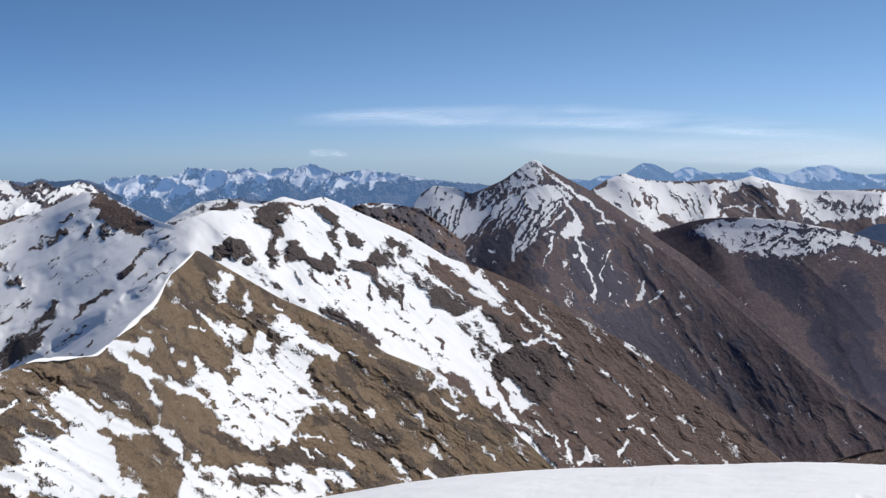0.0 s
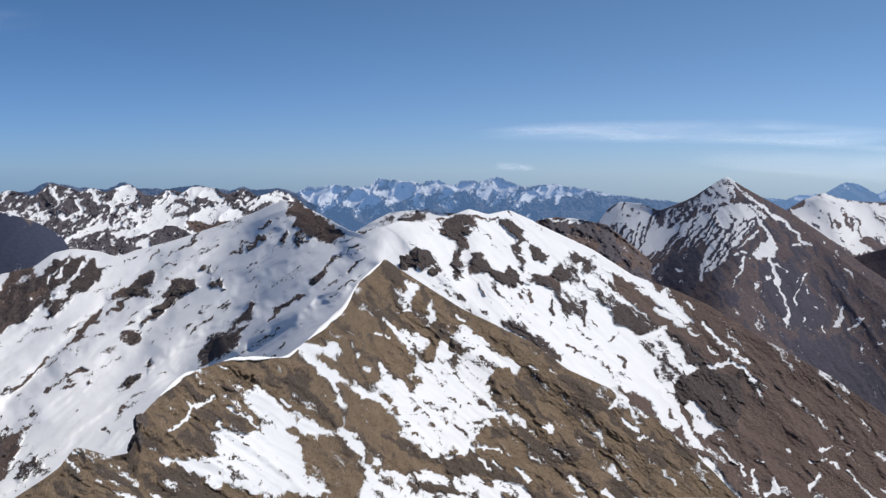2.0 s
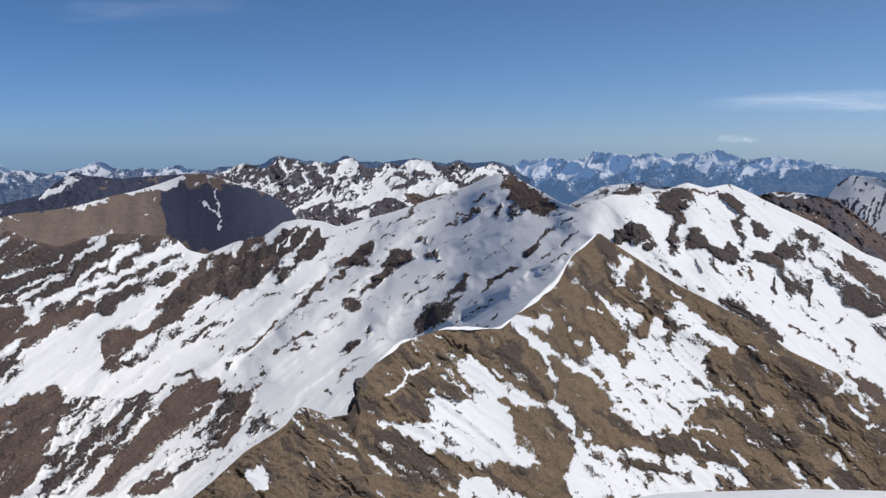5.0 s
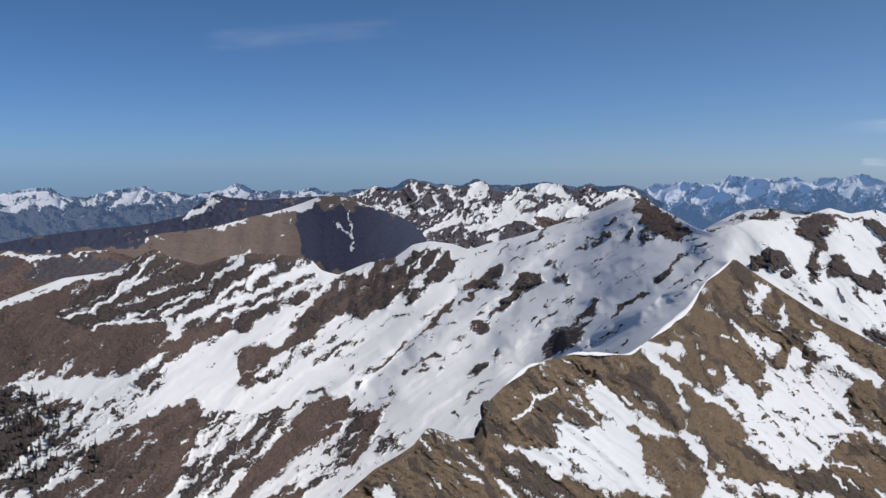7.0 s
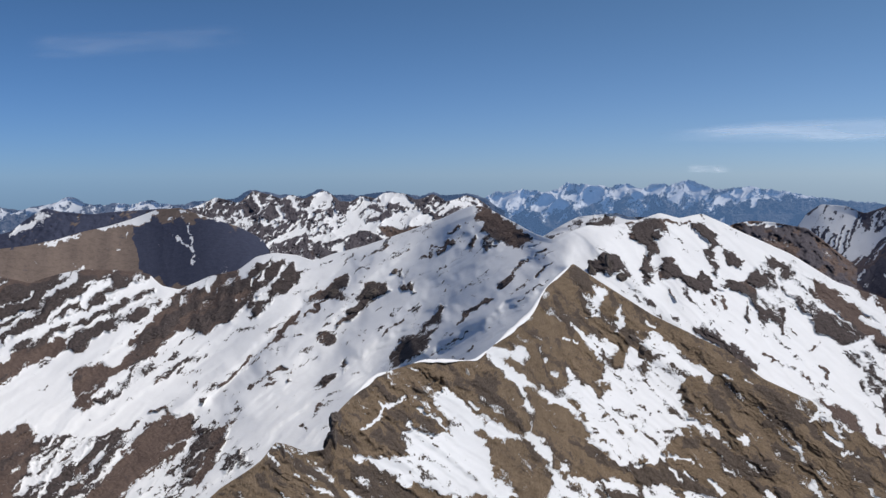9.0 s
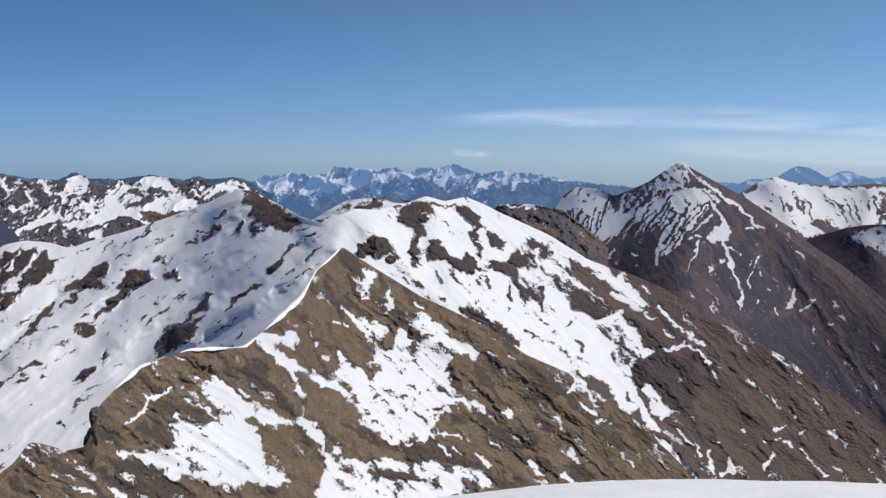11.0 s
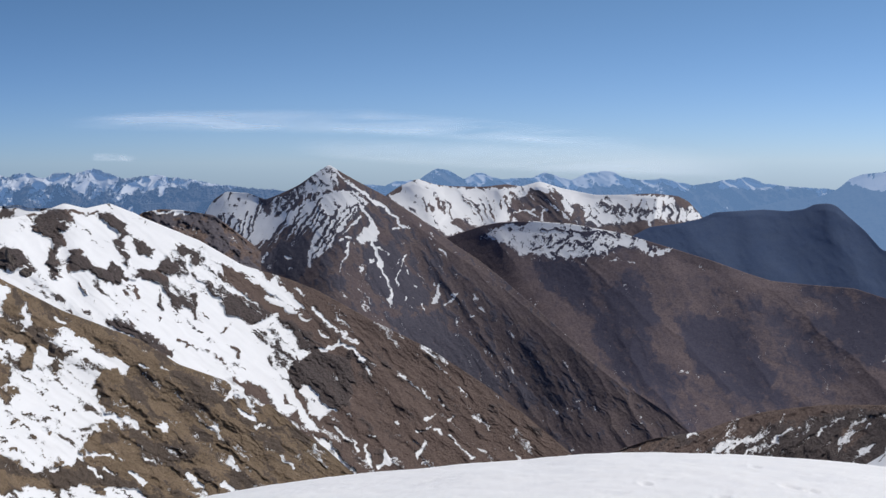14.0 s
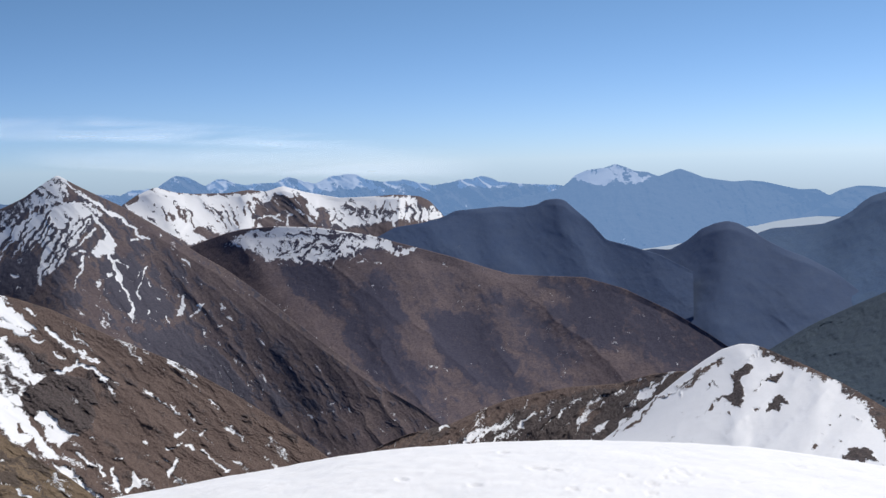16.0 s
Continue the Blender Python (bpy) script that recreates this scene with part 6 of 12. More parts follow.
cover(F_RIDGE_MOUNTAIN, "rock", 0.8, 0.00, 0.26, (1.76, -8.50), (2.56, -8.72), (4.02, -9.89), (3.29, -10.41), (1.59, -11.10))
cover(F_RIDGE_MOUNTAIN, "snow", 1.0, 0.07, 0.10, (4.40, -10.53), (4.99, -10.20), (5.85, -10.16))
cover(F_RIDGE_MOUNTAIN, "snow", 1.0, 0.07, 0.10, (5.84, -10.31), (6.68, -10.90), (7.53, -11.43))
cover(F_RIDGE_MOUNTAIN, "snow", 1.0, 0.11, 0.13, (4.46, -9.52), (4.79, -9.79))
cover(F_RIDGE_MOUNTAIN, "snow", 1.0, 0.05, 0.10, (6.93, -11.61), (7.35, -12.01))
cover(F_RIDGE_MOUNTAIN, "snow", 1.0, 0.05, 0.10, (5.29, -10.02), (5.58, -9.86))
cover(F_RIDGE_MOUNTAIN, "snow", -0.62, 0.00, 0.26, (3.54, -10.88), (4.68, -10.70), (4.80, -12.40), (4.32, -12.88), (3.17, -12.36))
cover(F_RIDGE_MOUNTAIN, "rock", 0.75, 0.00, 0.26, (3.54, -10.88), (4.68, -10.70), (4.80, -12.40), (4.32, -12.88), (3.17, -12.36))
cover(F_RIDGE_MOUNTAIN, "snow", 1.0, 0.26, 0.20, (3.71, -12.66), (4.07, -13.73))
cover(F_RIDGE_MOUNTAIN, "snow", 1.0, 0.15, 0.18, (2.35, -12.06), (2.85, -12.99), (3.34, -14.07), (4.00, -14.82))
cover(F_RIDGE_MOUNTAIN, "snow", 1.0, 0.13, 0.16, (1.47, -12.96), (2.12, -13.62))
cover(F_RIDGE_MOUNTAIN, "snow", 1.0, 0.09, 0.10, (5.28, -14.90), (6.26, -15.60), (6.52, -16.07))
cover(F_RIDGE_MOUNTAIN, "snow", 1.0, 0.15, 0.18, (4.67, -15.55), (5.47, -16.52), (6.30, -17.35))
cover(F_RIDGE_MOUNTAIN, "snow", 1.0, 0.13, 0.16, (6.97, -15.98), (7.06, -16.87))
cover(F_RIDGE_MOUNTAIN, "snow", 1.0, 0.11, 0.13, (8.15, -16.12), (8.26, -16.86), (7.65, -17.08))
cover(F_RIDGE_MOUNTAIN, "snow", 1.0, 0.09, 0.10, (10.01, -15.13), (10.64, -14.89))
cover(F_RIDGE_MOUNTAIN, "snow", 1.0, 0.11, 0.13, (10.28, -15.75), (9.78, -16.59))
cover(F_RIDGE_MOUNTAIN, "snow", 1.0, 0.07, 0.10, (10.42, -14.42), (10.86, -14.22))
cover(F_RIDGE_MOUNTAIN, "snow", 1.0, 0.07, 0.10, (11.84, -15.45), (12.58, -16.12), (13.18, -16.57))
cover(F_RIDGE_MOUNTAIN, "snow", 1.0, 0.05, 0.10, (10.14, -12.88), (10.72, -13.39))
cover(F_RIDGE_MOUNTAIN, "snow", 1.0, 0.05, 0.10, (11.57, -14.67), (11.96, -14.31))
cover(F_RIDGE_MOUNTAIN, "snow", 1.0, 0.07, 0.10, (4.62, -13.94), (5.21, -13.80))
cover(F_RIDGE_MOUNTAIN, "snow", 1.0, 0.04, 0.10, (5.91, -14.09), (6.49, -14.16))
cover(F_RIDGE_MOUNTAIN, "snow", 1.0, 0.07, 0.10, (7.16, -15.27), (7.66, -15.38))
cover(F_RIDGE_MOUNTAIN, "snow", 1.0, 0.07, 0.10, (8.68, -14.63), (8.89, -14.74))
cover(F_RIDGE_MOUNTAIN, "snow", 1.0, 0.07, 0.10, (9.68, -15.60), (9.92, -15.71))
cover(F_RIDGE_MOUNTAIN, "snow", -0.95, 0.07, 0.10, (7.30, -10.20), (8.99, -11.71))
cover(F_RIDGE_MOUNTAIN, "snow", -0.95, 0.05, 0.10, (9.40, -9.77), (11.14, -11.13))
cover(F_RIDGE_MOUNTAIN, "snow", -0.95, 0.07, 0.10, (10.53, -11.24), (11.40, -12.07))
cover(F_RIDGE_MOUNTAIN, "snow", -0.95, 0.05, 0.10, (13.19, -13.14), (14.40, -14.15))
cover(F_RIDGE_MOUNTAIN, "snow", -0.95, 0.07, 0.10, (11.27, -14.49), (12.47, -15.21))
cover(F_RIDGE_MOUNTAIN, "snow", -0.95, 0.05, 0.10, (13.86, -12.26), (15.37, -13.45))
cover(F_RIDGE_MOUNTAIN, "snow", -0.95, 0.05, 0.10, (6.23, -8.60), (7.34, -9.45))
cover(F_RIDGE_MOUNTAIN, "snow", -0.95, 0.04, 0.10, (-37.33, -8.34), (-37.81, -9.60))
cover(F_RIDGE_MOUNTAIN, "snow", -0.95, 0.04, 0.10, (-36.59, -7.39), (-37.01, -8.97))
cover(F_RIDGE_MOUNTAIN, "snow", -0.95, 0.05, 0.10, (-35.79, -6.60), (-36.15, -8.51))
cover(F_RIDGE_MOUNTAIN, "snow", -0.95, 0.05, 0.10, (-35.02, -6.12), (-35.25, -8.35))
cover(F_RIDGE_MOUNTAIN, "snow", -0.95, 0.05, 0.10, (-34.13, -5.96), (-34.31, -8.19))
cover(F_RIDGE_MOUNTAIN, "snow", -0.95, 0.05, 0.10, (-33.26, -5.48), (-33.41, -7.88))
cover(F_RIDGE_MOUNTAIN, "snow", -0.95, 0.04, 0.10, (-32.58, -5.80), (-32.74, -7.40))
cover(F_RIDGE_MOUNTAIN, "snow", 1.0, 0.03, 0.10, (-33.10, -6.50), (-33.03, -6.44))
cover(F_RIDGE_MOUNTAIN, "snow", 1.0, 0.03, 0.10, (-33.64, -7.72), (-33.54, -7.81))
cover(F_RIDGE_MOUNTAIN, "snow", 1.0, 0.03, 0.10, (-32.84, -6.92), (-32.74, -7.01))
cover(F_RIDGE_MOUNTAIN, "snow", 1.0, 0.03, 0.10, (-35.09, -7.40), (-34.99, -7.46))
cover(F_RIDGE_MOUNTAIN, "snow", -0.8, 0.00, 0.26, (-44.23, -13.15), (-43.37, -13.50), (-43.86, -15.30), (-45.61, -18.47), (-51.00, -18.01), (-49.03, -15.56), (-46.75, -14.08))
cover(F_RIDGE_MOUNTAIN, "rock", -0.45, 0.00, 0.26, (-44.23, -13.15), (-43.37, -13.50), (-43.86, -15.30), (-45.61, -18.47), (-51.00, -18.01), (-49.03, -15.56), (-46.75, -14.08))
cover(F_RIDGE_MOUNTAIN, "snow", -0.8, 0.00, 0.26, (-36.70, -12.76), (-35.73, -13.08), (-37.03, -14.93), (-38.97, -17.02), (-41.22, -18.73), (-42.49, -18.67), (-40.88, -16.65), (-38.96, -14.88))
cover(F_RIDGE_MOUNTAIN, "rock", -0.45, 0.00, 0.26, (-36.70, -12.76), (-35.73, -13.08), (-37.03, -14.93), (-38.97, -17.02), (-41.22, -18.73), (-42.49, -18.67), (-40.88, -16.65), (-38.96, -14.88))
cover(F_RIDGE_MOUNTAIN, "snow", -0.15, 0.00, 0.26, (-43.06, -13.66), (-38.31, -13.82), (-40.56, -16.05), (-43.12, -18.63), (-44.99, -18.51), (-43.71, -15.61))
cover(F_RIDGE_MOUNTAIN, "rock", 0.8, 0.00, 0.26, (-43.06, -13.66), (-38.31, -13.82), (-40.56, -16.05), (-43.12, -18.63), (-44.99, -18.51), (-43.71, -15.61))
cover(F_RIDGE_MOUNTAIN, "snow", -0.9, 0.00, 0.26, (-19.21, -1.74), (-18.50, -2.04), (-16.81, -2.98), (-15.90, -3.58), (-16.94, -3.76), (-17.71, -3.37), (-18.70, -2.58))
cover(F_RIDGE_MOUNTAIN, "rock", -0.9, 0.00, 0.26, (-19.21, -1.74), (-18.50, -2.04), (-16.81, -2.98), (-15.90, -3.58), (-16.94, -3.76), (-17.71, -3.37), (-18.70, -2.58))
cover(F_RIDGE_MOUNTAIN, "snow", 1.0, 0.04, 0.10, (-42.45, -15.06), (-43.41, -16.83))
cover(F_RIDGE_MOUNTAIN, "snow", 1.0, 0.05, 0.10, (-41.18, -14.81), (-42.47, -16.88), (-43.43, -18.32))
cover(F_RIDGE_MOUNTAIN, "snow", 1.0, 0.04, 0.10, (-39.91, -14.39), (-41.20, -16.03))
cover(F_RIDGE_MOUNTAIN, "rib", 1.8, 0.22, 0.5, (-37.01, -8.18), (-37.49, -9.44))
cover(F_RIDGE_MOUNTAIN, "rib", 2.1, 0.22, 0.5, (-36.21, -7.07), (-36.63, -8.66))
cover(F_RIDGE_MOUNTAIN, "rib", 2.1, 0.22, 0.5, (-35.41, -6.44), (-35.73, -8.19))
cover(F_RIDGE_MOUNTAIN, "rib", 2.4, 0.22, 0.5, (-34.61, -5.96), (-34.83, -8.35))
cover(F_RIDGE_MOUNTAIN, "rib", 2.1, 0.22, 0.5, (-33.65, -5.48), (-33.80, -8.04))
cover(F_RIDGE_MOUNTAIN, "rib", 2.1, 0.22, 0.5, (-32.84, -5.32), (-33.09, -8.04))
cover(F_RIDGE_MOUNTAIN, "rib", 1.8, 0.22, 0.5, (-31.24, -4.83), (-31.71, -7.71))
cover(F_RIDGE_MOUNTAIN, "rib", 1.8, 0.22, 0.5, (-30.28, -4.82), (-30.75, -6.43))
cover(F_RIDGE_MOUNTAIN, "rib", 14.0, 0.8, 0.5, (-14.38, -4.83), (-17.92, -7.11), (-20.66, -8.77), (-22.53, -9.78))
cover(F_RIDGE_MOUNTAIN, "rib", -9.8, 0.8, 0.5, (-16.47, -4.58), (-20.08, -6.87), (-23.18, -8.85), (-25.38, -11.12))
cover(F_RIDGE_MOUNTAIN, "rib", 8.4, 0.8, 0.5, (-19.58, -1.84), (-21.38, -4.70), (-23.53, -6.96), (-26.37, -9.56))
cover(F_RIDGE_MOUNTAIN, "rib", -7.7, 0.7, 0.5, (-21.71, -3.44), (-24.18, -6.02), (-27.34, -8.94))
cover(F_RIDGE_MOUNTAIN, "rib", 5.6, 0.6, 0.5, (-24.53, -4.44), (-27.36, -7.35), (-31.20, -10.57))
cover(F_RIDGE_MOUNTAIN, "rib", -5.6, 0.6, 0.5, (-26.43, -4.78), (-28.97, -7.37), (-32.50, -10.26))
BACK_SHOULDER_FOOT = [(-16.05, 1500, -112.4), (-9.47, 1500, -109.2)]
BACK_SHOULDER_CREST = [(-16.21, 1700, -122.7), (-15.43, 1700, -100.5), (-14.49, 1700, -84.0), (-13.56, 1700, -69.5), (-12.62, 1700, -66.3), (-11.38, 1700, -63.1), (-10.76, 1680, -68.5), (-9.53, 1650, -67.7)]
BACK_SHOULDER = (BACK_SHOULDER_FOOT, BACK_SHOULDER_CREST)
F_BACK_SHOULDER = []
cover(F_BACK_SHOULDER, "snow", -0.3, 0.00, 0.22, (-13.08, -2.81), (-12.31, -2.33), (-11.22, -2.25), (-11.52, -2.79), (-12.60, -2.96))
cover(F_BACK_SHOULDER, "rock", 0.5, 0.00, 0.22, (-13.08, -2.81), (-12.31, -2.33), (-11.22, -2.25), (-11.52, -2.79), (-12.60, -2.96))
cover(F_BACK_SHOULDER, "snow", -0.3, 0.00, 0.22, (-15.43, -3.48), (-14.49, -2.99), (-13.85, -3.46), (-15.11, -3.70))
cover(F_BACK_SHOULDER, "rock", 0.5, 0.00, 0.22, (-15.43, -3.48), (-14.49, -2.99), (-13.85, -3.46), (-15.11, -3.70))
VALLEY_HILL_FOOT = [(-60.46, 1700, -298.5), (-55.25, 1700, -311.0), (-49.55, 1750, -292.9), (-40.97, 1900, -241.9)]
VALLEY_HILL_CREST = [(-60.29, 2200, -188.7), (-55.10, 2200, -179.6), (-53.45, 2200, -175.5), (-51.20, 2150, -184.9), (-50.05, 2150, -177.7), (-48.29, 2150, -175.4), (-47.40, 2150, -186.5), (-45.60, 2100, -206.3), (-40.96, 2000, -243.4)]
VALLEY_HILL = (VALLEY_HILL_FOOT, VALLEY_HILL_CREST)
F_VALLEY_HILL = []
cover(F_VALLEY_HILL, "snow", -0.9, 0.00, 0.33, (-52.92, -5.89), (-50.92, -5.13), (-49.47, -4.98), (-47.70, -5.20), (-46.81, -5.59), (-48.31, -6.02), (-51.51, -6.15))
cover(F_VALLEY_HILL, "rock", 0.9, 0.00, 0.33, (-52.92, -5.89), (-50.92, -5.13), (-49.47, -4.98), (-47.70, -5.20), (-46.81, -5.59), (-48.31, -6.02), (-51.51, -6.15))
cover(F_VALLEY_HILL, "snow", -0.9, 0.00, 0.33, (-60.30, -5.19), (-55.10, -4.93), (-52.90, -5.14), (-53.47, -5.58), (-60.32, -5.75))
cover(F_VALLEY_HILL, "rock", 0.9, 0.00, 0.33, (-60.30, -5.19), (-55.10, -4.93), (-52.90, -5.14), (-53.47, -5.58), (-60.32, -5.75))
cover(F_VALLEY_HILL, "snow", 0.8, 0.10, 0.13, (-55.64, -4.77), (-53.45, -4.68), (-51.77, -4.96), (-50.91, -4.86))
cover(F_VALLEY_HILL, "snow", 0.8, 0.10, 0.13, (-50.39, -4.78), (-48.73, -4.66))
cover(F_VALLEY_HILL, "snow", 0.8, 0.10, 0.13, (-51.49, -5.03), (-50.91, -4.89))
BROWN_MOUNTAIN_FOOT = [(-57.81, 2000, -235.8), (-49.51, 2150, -266.3), (-40.34, 2350, -326.0), (-37.15, 2300, -346.6), (-31.97, 2150, -287.2), (-28.73, 2150, -249.2)]
BROWN_MOUNTAIN_CREST = [(-57.75, 2400, -203.7), (-50.91, 2500, -200.6), (-47.69, 2560, -194.0), (-45.58, 2620, -174.0), (-43.56, 2676, -168.7), (-42.02, 2725, -157.3), (-40.77, 2765, -141.5), (-39.52, 2800, -131.0), (-38.26, 2833, -113.7), (-36.99, 2820, -89.6), (-35.73, 2732, -82.0), (-34.93, 2690, -95.6), (-33.81, 2618, -110.3), (-32.53, 2602, -128.3), (-31.25, 2566, -159.2), (-30.6, 2527, -213.4)]
BROWN_MOUNTAIN = (BROWN_MOUNTAIN_FOOT, BROWN_MOUNTAIN_CREST)
F_BROWN_MOUNTAIN = []
cover(F_BROWN_MOUNTAIN, "snow", -0.9, 0.00, 0.33, (-57.76, -5.28), (-53.45, -4.68), (-49.46, -4.31), (-46.49, -4.19), (-47.99, -4.64), (-52.34, -5.01), (-57.77, -5.57))
cover(F_BROWN_MOUNTAIN, "rock", 0.9, 0.00, 0.33, (-57.76, -5.28), (-53.45, -4.68), (-49.46, -4.31), (-46.49, -4.19), (-47.99, -4.64), (-52.34, -5.01), (-57.77, -5.57))
cover(F_BROWN_MOUNTAIN, "snow", 0.9, 0.08, 0.13, (-46.54, -4.25), (-45.44, -3.98))
cover(F_BROWN_MOUNTAIN, "rib", 8, 0.42, 0.25, (-42.51, -3.76), (-42.68, -5.65))
cover(F_BROWN_MOUNTAIN, "rib", 8, 0.42, 0.25, (-40.94, -3.44), (-41.11, -5.67))
cover(F_BROWN_MOUNTAIN, "rib", 8, 0.42, 0.25, (-39.37, -3.13), (-39.38, -5.68))
cover(F_BROWN_MOUNTAIN, "rib", 8, 0.42, 0.25, (-44.05, -3.90), (-44.38, -5.63))
cover(F_BROWN_MOUNTAIN, "snow", -0.9, 0.00, 0.14, (-43.86, -3.70), (-42.02, -3.33), (-40.46, -2.99), (-39.21, -2.77), (-38.42, -2.68), (-38.27, -3.57), (-37.95, -4.84), (-37.32, -5.54), (-39.54, -6.10), (-43.89, -6.04), (-46.32, -5.99), (-46.29, -4.14))
cover(F_BROWN_MOUNTAIN, "rock", -0.9, 0.00, 0.14, (-43.86, -3.70), (-42.02, -3.33), (-40.46, -2.99), (-39.21, -2.77), (-38.42, -2.68), (-38.27, -3.57), (-37.95, -4.84), (-37.32, -5.54), (-39.54, -6.10), (-43.89, -6.04), (-46.32, -5.99), (-46.29, -4.14))
cover(F_BROWN_MOUNTAIN, "snow", 0.8, 0.00, 0.14, (-43.56, -3.54), (-41.70, -3.12), (-40.14, -2.65), (-38.73, -2.04), (-37.79, -1.92), (-36.99, -1.82), (-37.15, -2.30), (-37.79, -2.77), (-38.42, -2.61), (-39.21, -2.77), (-40.46, -2.99), (-42.02, -3.40))
cover(F_BROWN_MOUNTAIN, "snow", -0.95, 0.04, 0.07, (-42.32, -3.30), (-41.08, -2.87))
cover(F_BROWN_MOUNTAIN, "snow", -0.95, 0.04, 0.07, (-40.15, -2.74), (-39.20, -2.36))
# dark wooded face, with its shade painted in as navy cover
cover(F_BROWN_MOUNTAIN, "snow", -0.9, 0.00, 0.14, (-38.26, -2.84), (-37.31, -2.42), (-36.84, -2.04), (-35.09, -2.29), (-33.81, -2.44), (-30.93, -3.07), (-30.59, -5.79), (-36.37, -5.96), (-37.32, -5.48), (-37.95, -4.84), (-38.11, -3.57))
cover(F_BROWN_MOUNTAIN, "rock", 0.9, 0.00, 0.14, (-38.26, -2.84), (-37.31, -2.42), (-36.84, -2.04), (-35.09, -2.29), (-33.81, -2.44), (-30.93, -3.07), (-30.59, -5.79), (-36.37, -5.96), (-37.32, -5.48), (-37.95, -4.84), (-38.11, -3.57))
cover(F_BROWN_MOUNTAIN, "snow", -0.9, 0.00, 0.14, (-43.86, -3.39), (-42.63, -3.17), (-43.86, -3.70), (-45.08, -3.78))
cover(F_BROWN_MOUNTAIN, "rock", 0.9, 0.00, 0.14, (-43.86, -3.39), (-42.63, -3.17), (-43.86, -3.70), (-45.08, -3.78))
cover(F_BROWN_MOUNTAIN, "snow", -0.8, 0.00, 0.14, (-36.84, -1.98), (-35.73, -1.75), (-34.83, -2.03), (-34.93, -2.77), (-35.73, -2.45), (-36.52, -2.55), (-37.00, -2.36))
cover(F_BROWN_MOUNTAIN, "rock", -0.45, 0.00, 0.14, (-36.84, -1.98), (-35.73, -1.75), (-34.83, -2.03), (-34.93, -2.77), (-35.73, -2.45), (-36.52, -2.55), (-37.00, -2.36))
cover(F_BROWN_MOUNTAIN, "snow", 1.0, 0.04, 0.07, (-36.04, -3.18), (-35.73, -3.57), (-35.25, -4.04), (-35.09, -4.36))
cover(F_BROWN_MOUNTAIN, "snow", 1.0, 0.04, 0.07, (-35.25, -2.61), (-34.99, -3.25), (-35.15, -4.20), (-35.09, -4.84))
cover(F_BROWN_MOUNTAIN, "snow", 1.0, 0.03, 0.07, (-38.55, -3.09), (-38.61, -3.50))
cover(F_BROWN_MOUNTAIN, "snow", 1.0, 0.03, 0.07, (-36.36, -2.36), (-36.11, -2.42))
cover(F_BROWN_MOUNTAIN, "snow", 1.0, 0.04, 0.07, (-35.73, -1.97), (-35.25, -1.84))
cover(F_BROWN_MOUNTAIN, "snow", 1.0, 0.04, 0.07, (-34.83, -2.03), (-33.81, -2.48))
cover(F_BROWN_MOUNTAIN, "snow", 1.0, 0.02, 0.07, (-39.05, -3.88), (-38.90, -4.04))
cover(F_BROWN_MOUNTAIN, "snow", 1.0, 0.02, 0.07, (-39.53, -3.72), (-39.46, -3.82))
SNOW_WEDGE_RIDGE_FOOT = [(-57.81, 2700, -318.4), (-46.51, 2800, -289.6), (-36.50, 3000, -214.3)]
SNOW_WEDGE_RIDGE_CREST = [(-57.75, 3200, -266.7), (-55.09, 3200, -251.4), (-52.32, 3200, -219.6), (-49.44, 3200, -199.8), (-46.48, 3200, -185.9), (-44.35, 3200, -160.3), (-43.58, 3200, -125.2), (-42.64, 3200, -91.7), (-41.87, 3200, -104.0), (-40.31, 3200, -112.6), (-39.36, 3200, -107.1), (-36.50, 3200, -97.5)]
SNOW_WEDGE_RIDGE = (SNOW_WEDGE_RIDGE_FOOT, SNOW_WEDGE_RIDGE_CREST)
F_SNOW_WEDGE_RIDGE = []
cover(F_SNOW_WEDGE_RIDGE, "snow", -0.9, 0.00, 0.22, (-57.75, -4.85), (-46.48, -3.42), (-42.65, -1.86), (-35.86, -1.84), (-35.86, -4.08), (-46.51, -5.59), (-57.79, -6.15))
cover(F_SNOW_WEDGE_RIDGE, "rock", 0.7, 0.00, 0.22, (-57.75, -4.85), (-46.48, -3.42), (-42.65, -1.86), (-35.86, -1.84), (-35.86, -4.08), (-46.51, -5.59), (-57.79, -6.15))
cover(F_SNOW_WEDGE_RIDGE, "snow", 0.8, 0.00, 0.22, (-44.60, -3.05), (-43.58, -2.30), (-42.58, -1.64), (-42.18, -1.92), (-42.96, -2.56), (-43.89, -2.96))
cover(F_SNOW_WEDGE_RIDGE, "snow", 0.8, 0.00, 0.22, (-41.25, -1.86), (-40.31, -1.92), (-40.94, -2.11))
MIDDLE_RANGE_FOOT = [(-37.06, 2700, -247.0), (-31.79, 2800, -275.3), (-25.39, 2900, -286.7), (-17.96, 2900, -267.6)]
